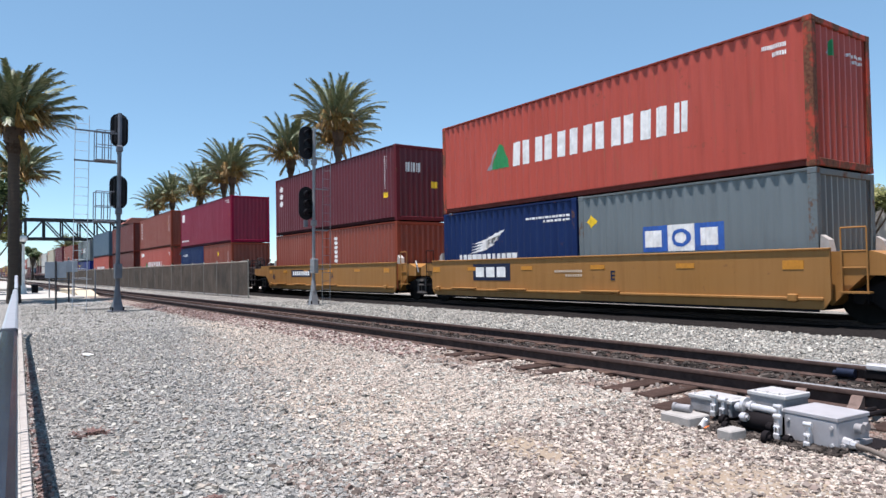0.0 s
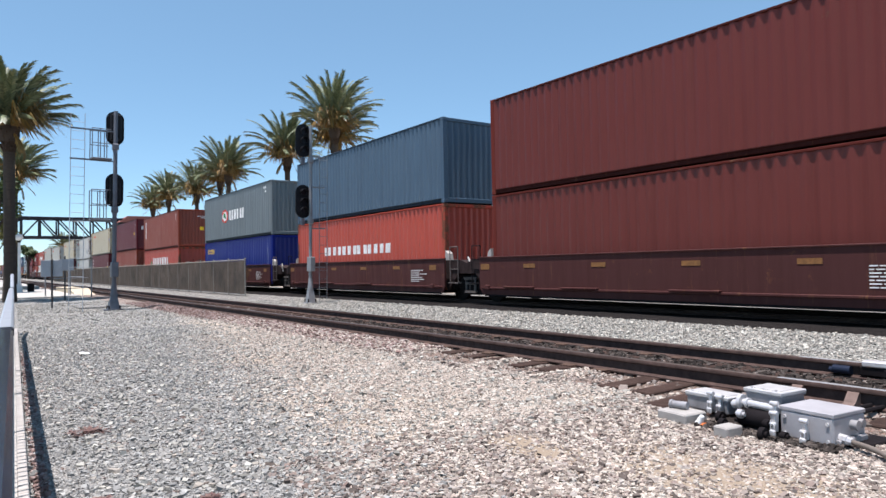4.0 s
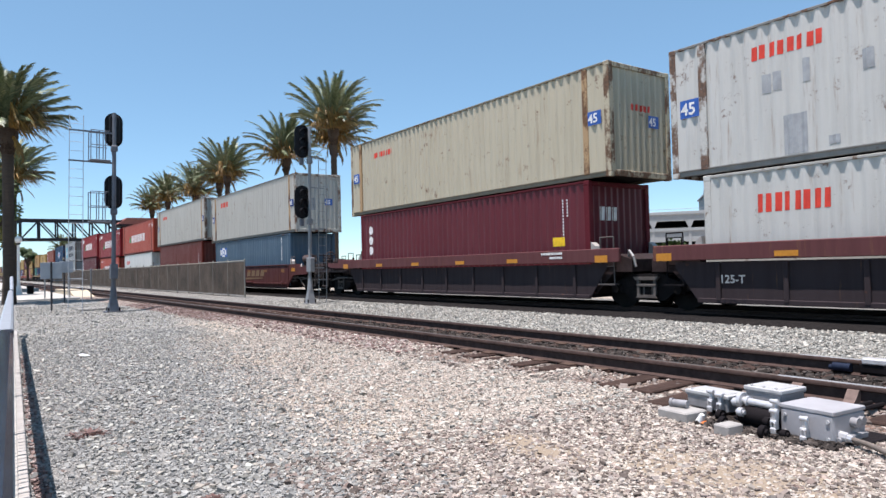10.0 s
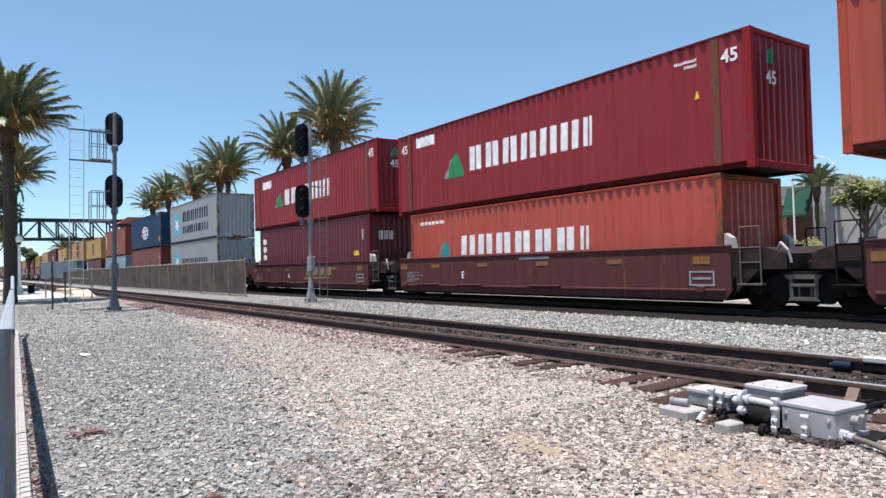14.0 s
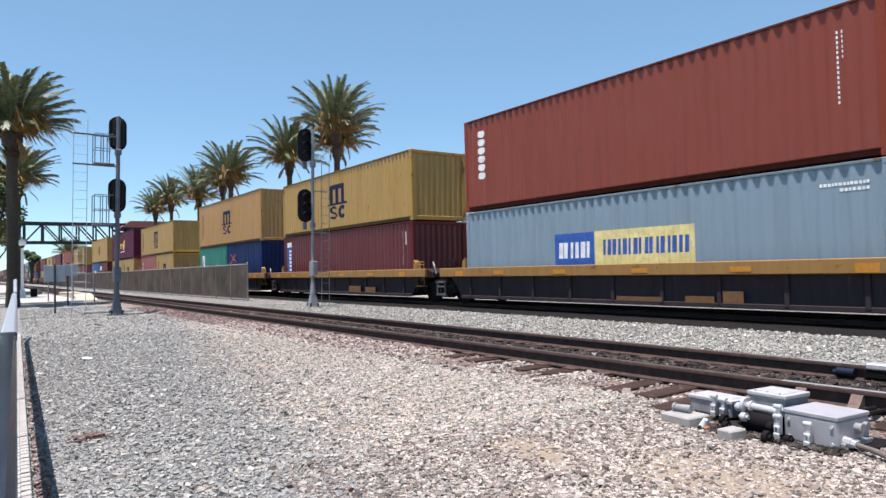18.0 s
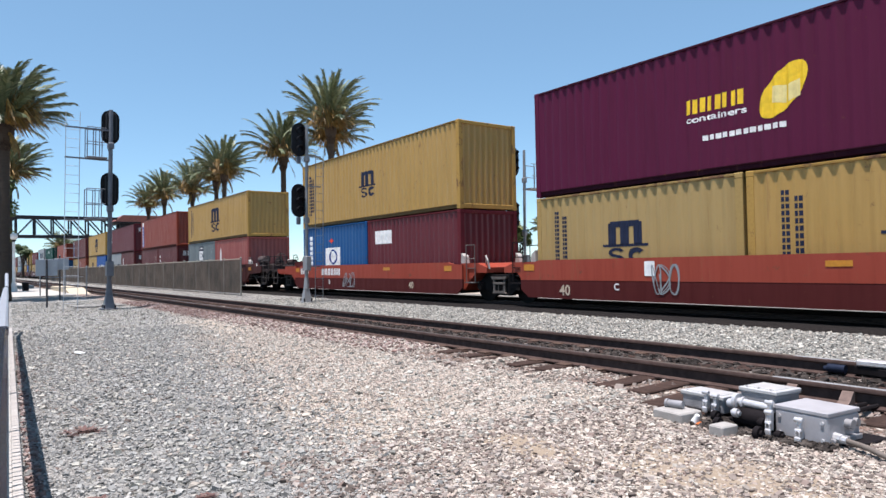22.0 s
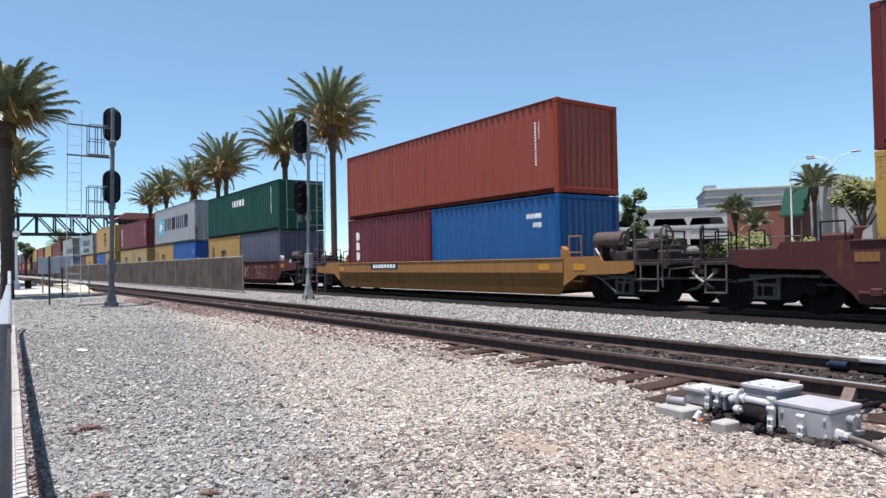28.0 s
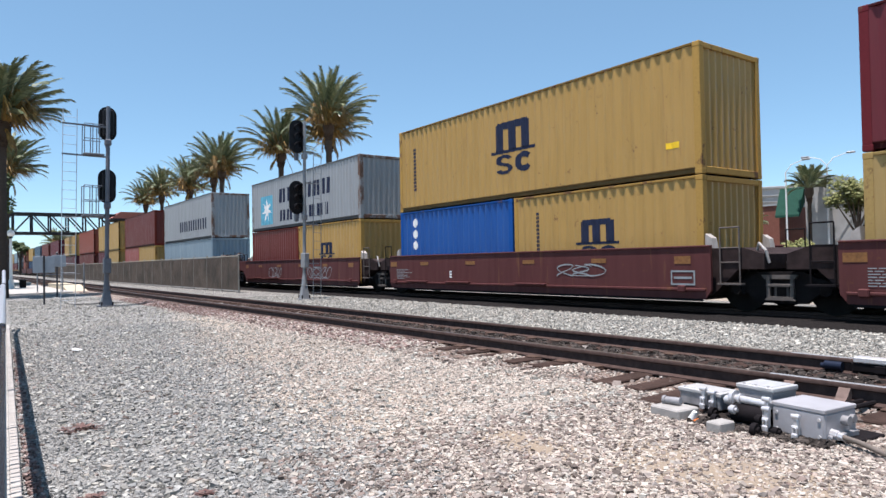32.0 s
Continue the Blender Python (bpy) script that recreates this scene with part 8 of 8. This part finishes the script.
ROW = "tall date palm with orange fruit stalks beyond the train"
palm(-44.5, 22.0, 11.6, ROW, 1, 4.3, turn=0)
palm(-47.5, 23.5, 11.2, ROW, 2, 3.8, turn=18)
palm(-53.5, 22.0, 10.7, ROW, 3, 4.1, turn=-14)
palm(-69.2, 22.0, 11.2, ROW, 1, 4.3, turn=25)
palm(-73.5, 22.5, 11.0, ROW, 2, 3.8, turn=-20)
palm(-81.0, 22.0, 10.4, ROW, 3, 4.1, turn=12)
palm(-94.5, 22.0, 11.0, ROW, 1, 4.3, turn=-25)
palm(-104.0, 22.0, 10.6, ROW, 2, 3.8, turn=10)
NEARPALM = "tall date palm with a thick trunk on the platform"
palm(-38.0, 1.60, 8.4, NEARPALM, 4, 3.3, 74, 0.27, turn=10)
palm(-62.0, 2.95, 8.8, NEARPALM, 2, 3.6, turn=-10)


def leaf_stuff(name, tones):
    n = Nodes(name, 0.6, 0, 0.3)
    n.color(n.ramp(n.island(), [(i / (len(tones) - 1), c) for i, c in enumerate(tones)]))
    return n.m


M_LEAF = leaf_stuff("broad_leaf_green", [(0.022, 0.042, 0.014), (0.045, 0.075, 0.022), (0.085, 0.115, 0.035)])
M_LEAFPALE = leaf_stuff("yellow_green_leaf", [(0.07, 0.085, 0.02), (0.13, 0.14, 0.04), (0.20, 0.19, 0.06)])


def tree_meshes(seed, height, spread, leaf, n, low):
    rng = random.Random(seed)
    wood, leaves = Build(), Build()
    top = height * low
    wood.tube((0, 0, 0), (0, 0, top), 0.035 * height, 8, 0.022 * height)
    hubs = []
    for i in range(9):
        a = i * 2.4 + rng.uniform(-0.4, 0.4)
        e = rng.uniform(0.3, 1.35)
        L = spread * rng.uniform(0.55, 1.0)
        q = Vector((L * math.cos(a) * math.cos(e), L * math.sin(a) * math.cos(e), top + (height - top) * (0.25 + 0.7 * math.sin(e) * rng.uniform(0.6, 1))))
        wood.tube((0, 0, top * rng.uniform(0.6, 1)), q, 0.015 * height, 6, 0.004 * height)
        if low < 0.45:
            q.z = top + (height - top) * (0.12 + 0.80 * i / 8)
        hubs.append((q, spread * rng.uniform(0.26, 0.46)))
    for i in range(n):
        c, r = rng.choice(hubs)
        d = Vector((rng.gauss(0, 1), rng.gauss(0, 1), rng.gauss(0, 0.8)))
        d = d.normalized() * r * rng.uniform(0.35, 1.1)
        p = c + d
        u = Vector((rng.uniform(-1, 1), rng.uniform(-1, 1), rng.uniform(-0.6, 0.6))).normalized()
        w = u.orthogonal().normalized()
        s = leaf * rng.uniform(0.6, 1.3)
        leaves.add([p - u * s, p + w * s * 0.5, p + u * s, p - w * s * 0.5], [(0, 1, 2, 3)])
    return wood, leaves


TREES = {}


def tree(x, y, z, height, spread, label, seed, mat, leaf=0.16, n=2600, category="tree", low=0.45):
    k = (seed, height, spread)
    if k not in TREES:
        w, l = tree_meshes(seed, height, spread, leaf, n, low)
        TREES[k] = (w.mesh("trunk", 50), leaf_mesh(l, "crown"))
    t = thing("tree" if category == "tree" else "shrub", label, category, "trees and shrubs", pose(x, y, z, 0, 0, seed * 37))
    part("trunk", TREES[k][0], M_BARK, t)
    part("crown", TREES[k][1], mat, t, "uneven leafy crown")


tree(-52.0, 1.15, GROUND_Z, 8.2, 2.2, "dense green street tree behind the platform palm", 1, M_LEAF)
tree(-58.0, 1.0, GROUND_Z, 5.5, 2.0, "dense green street tree behind the platform palm", 8, M_LEAFPALE)
palm(-175, 17.9, 6.9, "bushy date palm far down the line", 3, 4.1, turn=40)
palm(-181, 19.6, 6.4, "bushy date palm far down the line", 1, 4.3, turn=70)
tree(-185, 11.5, GROUND_Z, 8.6, 1.8, "dark narrow tree far along the line", 4, M_LEAF, 0.25)
tree(-189, 13.0, GROUND_Z, 6.6, 1.6, "dark narrow tree far along the line", 5, M_LEAF, 0.25)

# ---- town beyond the train ----
M_OFFWHITE = plain("off_white_concrete", (0.34, 0.345, 0.34), 0.9, 0, 0.08, 1.5, 0.1)
# shade inside the open decks is put into this dark colour
M_SHADE = plain("shaded_parking_deck", (0.06, 0.065, 0.07), 0.9, 0, 0.2, 2)
M_BRICKRED = plain("red_brick_wall", (0.20, 0.080, 0.058), 0.9, 0, 0.15, 5, 0.3)
M_AWNING = plain("green_canvas", (0.022, 0.070, 0.050), 0.8, 0, 0.15, 3)
M_GLASS = plain("dark_window_glass", (0.03, 0.04, 0.05), 0.08, 0, 0.1, 2)
gar = thing("parking_structure", "white concrete parking structure with open decks", "parking garage", at=pose(-61.6, 78.8, GROUND_Z, 0, 0, 38))
for z0, z1 in ((6.75, 8.1), (3.8, 5.75), (1.3, 2.8), (0.0, 0.3)):
    part("spandrel", Build().box(-12, 17, -0.15, 0.15, z0, z1, 0.02).mesh("spandrel"), M_OFFWHITE, gar)
    part("ledge", Build().box(-12, 17, -0.30, -0.15, z1 - 0.42, z1 - 0.30).mesh("ledge"), M_OFFWHITE, gar)
    part("deck", Build().box(-12, 17, 0.2, 17, z0, z0 + 0.3).mesh("deck"), M_SHADE, gar)
for i in range(6):
    part("column", shared("garage_column", lambda: Build().box(-0.20, 0.20, -0.22, 0.5, 0, 5.9, 0.03).prism([(-0.20, 5.9), (0.20, 5.9), (0.55, 6.75), (-0.55, 6.75)], -0.22, 0.5, "y")), M_OFFWHITE, gar, "column with flared head", pose(-8.2 + i * 4.9, 0, 0))
part("back_wall", Build().box(-12, 17, 16.8, 17.1, 0, 7.6).mesh("back_wall"), M_SHADE, gar)
part("roof_rail", Build().tube((-12, -0.1, 8.45), (17, -0.1, 8.45), 0.03, 6).mesh("roof_rail"), M_GALV, gar)
ob_ = thing("office_block", "pale stepped office block behind the parking structure", "office building", at=pose(-62.8, 80.4, GROUND_Z, 0, 0, 38))
part("wall", Build().box(9.0, 30, 0, 14, 8.0, 10.6).box(9.6, 30, 0.2, 13, 0, 8.0).mesh("wall"), M_OFFWHITE, ob_)
part("ledge", Build().box(8.8, 30, -0.35, 0.0, 9.55, 9.75).box(8.8, 30, -0.35, 0.0, 8.7, 8.85).mesh("ledge"), M_OFFWHITE, ob_)
part("cornice", Build().box(8.8, 30.2, -0.3, 14.3, 10.6, 10.9, 0.05).mesh("cornice"), M_OFFWHITE, ob_)
part("plant_room", Build().box(9.0, 10.6, 1, 5, 10.9, 11.5).mesh("plant_room"), M_BACK, ob_, "grey roof plant room")
kiosk = thing("brick_kiosk", "small red brick building under young palms", "building", at=pose(-49.0, 50.0, GROUND_Z, 0, 0, 44))
part("wall", Build().box(-1.35, 1.35, 0, 3, 0, 4.5).mesh("wall"), M_BRICKRED, kiosk)
part("coping", Build().box(-1.42, 1.42, -0.07, 3.07, 4.5, 4.66).mesh("coping"), M_OFFWHITE, kiosk)
bw = thing("brick_building", "red brick shop front with green awning", "building", at=pose(-32.6, 59, GROUND_Z))
part("wall", Build().box(-3.4, 2.0, 0, 8, 0, 5.75).mesh("wall"), M_BRICKRED, bw)
part("coping", Build().box(-3.5, 2.1, -0.1, 8.1, 5.75, 5.95).mesh("coping"), M_OFFWHITE, bw)
part("awning", Build().prism([(-0.9, 4.6), (0.2, 5.9), (0.2, 7.2), (0.1, 7.2), (-0.9, 4.8)], 2.1, 4.2, "x").mesh("awning"), M_AWNING, bw, "dark green awning")
part("shop_window", Build().box(-1.1, 0.8, -0.04, 0.02, 1.0, 3.2).mesh("shop_window"), M_GLASS, bw)
wl_ = thing("white_building", "plain white rendered building with a low wing", "building", at=pose(-27.2, 59, GROUND_Z))
part("tower_wall", Build().box(-1.1, 0.9, 0, 5, 0, 8.0).mesh("tower_wall"), M_OFFWHITE, wl_)
part("wing_wall", Build().box(0.9, 22, 0.5, 9, 0, 6.2).mesh("wing_wall"), M_OFFWHITE, wl_)
part("wing_parapet", Build().box(0.9, 22.2, 0.3, 9.2, 6.2, 6.5, 0.03).mesh("wing_parapet"), M_OFFWHITE, wl_)
for i in range(5):
    part("window", shared("wing_window", lambda: Build().box(-0.8, 0.8, 0.42, 0.52, 1.2, 2.6)), M_GLASS, wl_, "dark window", pose(3 + i * 3.6, 0, 0))
st = thing("signal_tower", "small cream lookout tower with a dark red roof", "tower", at=pose(-45.4, 45.6, GROUND_Z, 0, 0, 45))
M_TILE = plain("dark_red_roofing", (0.085, 0.034, 0.030), 0.8, 0, 0.2, 5)
part("shaft", Build().box(-0.5, 0.5, -0.5, 0.5, 0, 6.05).prism([(-0.5, 5.6), (0.5, 5.6), (0.82, 6.1), (-0.82, 6.1)], -0.5, 0.5, "y").mesh("shaft"), M_STUCCO, st)
part("gallery", Build().box(-0.84, 0.84, -0.84, 0.84, 6.05, 6.85, 0.04).mesh("gallery"), M_STUCCO, st)
part("window_band", Build().box(-0.78, 0.78, -0.78, 0.78, 6.85, 7.15).mesh("window_band"), M_GLASS, st)
for i in range(4):
    part("mullion", shared("tower_mullion", lambda: Build().box(-0.05, 0.05, -0.82, -0.77, 6.85, 7.15)), M_TILE, st, at=pose(-0.72 + i * 0.48, 0, 0))
part("sill", Build().box(-0.9, 0.9, -0.9, 0.9, 6.78, 6.87).mesh("sill"), M_TILE, st, "dark red sill")
part("roof", Build().box(-0.95, 0.95, -0.95, 0.95, 7.15, 7.27, 0.03).prism([(-0.9, 7.27), (0.9, 7.27), (0.3, 7.45), (-0.3, 7.45)], -0.6, 0.6, "y").mesh("roof"), M_TILE, st, "dark red roof")


def street_lamp(x, y, h, arms, label):
    s = thing("street_lamp", label, "street lamp", "street lamps", pose(x, y, GROUND_Z))
    part("pole", shared(("lamp_pole", h), lambda: Build().tube((0, 0, 0), (0, 0, h), 0.10, 10, 0.06), 40), M_POLEWHITE, s)
    for a in arms:
        p = part("arm", shared(("lamp_arm", h), lambda: Build().path([(0, 0, h - 0.05), (0.5, 0, h + 0.55), (1.5, 0, h + 0.85)], 0.035, 7)), M_POLEWHITE, s, at=pose(0, 0, 0, 0, 0, a))
        part("luminaire", shared(("luminaire", h), lambda: Build().box(1.4, 2.05, -0.13, 0.13, h + 0.78, h + 0.93, 0.05)), M_GALV, p)


LAMP = "tall white street lamp with curved arms in the street beyond"
street_lamp(-26.0, 58, 8.7, (180, 15), LAMP)
street_lamp(-42.8, 46, 6.75, (223, 43), LAMP)
street_lamp(-55.0, 58, 8.0, (170, 0), LAMP)
street_lamp(-28.9, 57, 8.4, (0,), LAMP)
palm(-27.0, 57, 6.8, "fan-headed young palm by the white building", 2, 2.1, 40, 0.16, 0, False)
palm(-33.4, 56, 5.2, "fan-headed young palm by the brick building", 3, 1.6, 40, 0.16, 160, False)
palm(-31.4, 55.5, 3.9, "fan-headed young palm by the brick building", 2, 1.5, 40, 0.14, 60, False)
palm(-46.6, 45.6, 4.5, "fan-headed young palm by the small tower", 3, 1.5, 40, 0.14, 40, False)
palm(-41.2, 45, 4.6, "fan-headed young palm by the small tower", 2, 1.5, 40, 0.14, 0, False)
palm(-54.0, 58, 6.4, "fan-headed young palm by the street lamp", 3, 2.0, 40, 0.16, 300, False)
STREET = "leafy street tree beyond the tracks"
tree(-45.2, 57, GROUND_Z, 8.3, 1.75, STREET, 1, M_LEAF, 0.2, 4200, low=0.30)
tree(-58.0, 43, GROUND_Z, 4.8, 2.0, STREET, 8, M_LEAF)
tree(-54.6, 42, GROUND_Z, 4.2, 1.8, STREET, 4, M_LEAFPALE)
tree(-51.8, 43, GROUND_Z, 4.4, 1.8, STREET, 5, M_LEAF)
tree(-48.6, 44, GROUND_Z, 4.7, 1.5, STREET, 8, M_LEAF)
tree(-43.6, 45, GROUND_Z, 3.3, 1.3, STREET, 5, M_LEAFPALE)
tree(-23.4, 57, GROUND_Z, 7.2, 2.4, STREET, 2, M_LEAFPALE, 0.15, 5200)
tree(-62.5, 55, GROUND_Z, 7.0, 2.2, STREET, 3, M_LEAFPALE, 0.15, 5200)
SHRUB = "rounded shrub by the street beyond the tracks"
for x, y, h, s in ((-30.0, 52, 3.6, 1), (-33.8, 53, 2.6, 8), (-43.5, 53, 3.0, 4), (-41.0, 53, 2.6, 5), (-37.4, 52, 3.2, 8), (-26.6, 54, 2.8, 1), (-49.0, 40, 2.2, 5), (-60.5, 42, 2.6, 1)):
    tree(x, y, GROUND_Z - h * 0.25, h * 1.1, h * 0.62, SHRUB, s, M_LEAFPALE if s in (4, 1) else M_LEAF, category="shrub")


# ---- small things on the gravel ----
n_ = Nodes("dry_red_weed", 0.8)
n_.color(n_.mix(n_.island(), (0.070, 0.027, 0.024), (0.19, 0.120, 0.098)))
M_WEED = n_.m


def weed(x, y, size, seed):
    rng = random.Random(seed)
    b = Build()
    for i in range(90):
        a = rng.uniform(0, 6.283)
        e = rng.uniform(0.1, 1.1)
        L = size * rng.uniform(0.4, 1.0)
        o = Vector((rng.gauss(0, size * 0.25), rng.gauss(0, size * 0.25), 0))
        q = o + Vector((math.cos(a) * math.cos(e), math.sin(a) * math.cos(e), math.sin(e) * 0.22)) * L
        w = Vector((-math.sin(a), math.cos(a), 0)) * 0.006
        b.add([o - w, o + w, q + w, q - w], [(0, 1, 2, 3)])
    t = tagged(new("dry_weed", leaf_mesh(b, "dry_weed")), "dry reddish weed flat on the gravel", "weed", "weeds")
    t.data.materials.append(M_WEED)
    t.location = (x, y, GROUND_Z + 0.01)


weed(-6.26, 0.80, 0.18, 1)
weed(-4.35, 0.62, 0.07, 2)
weed(-4.0, 1.15, 0.06, 3)
pap = tagged(new("paper_scrap", Build().prism([(-0.11, -0.03), (-0.02, -0.06), (0.10, -0.02), (0.12, 0.03), (0.03, 0.05), (-0.08, 0.04)], 0.0, 0.010, "z").mesh("paper_scrap")), "bleached scrap of paper on the gravel", "paper")
pap.data.materials.append(M_WHITE)
pap.matrix_basis = pose(-12.22, 1.53, GROUND_Z + 0.02, 4, 6, 25)


def motions():
    """Everything on the train runs along the track, together."""
    for ob in MOVING:
        x, y, z = ob.location
        turn = ob.rotation_euler.to_matrix().to_4x4()
        walk(ob, [(t, Matrix.Translation((x + d, y, z)) @ turn) for t, d in RUN])


motions()
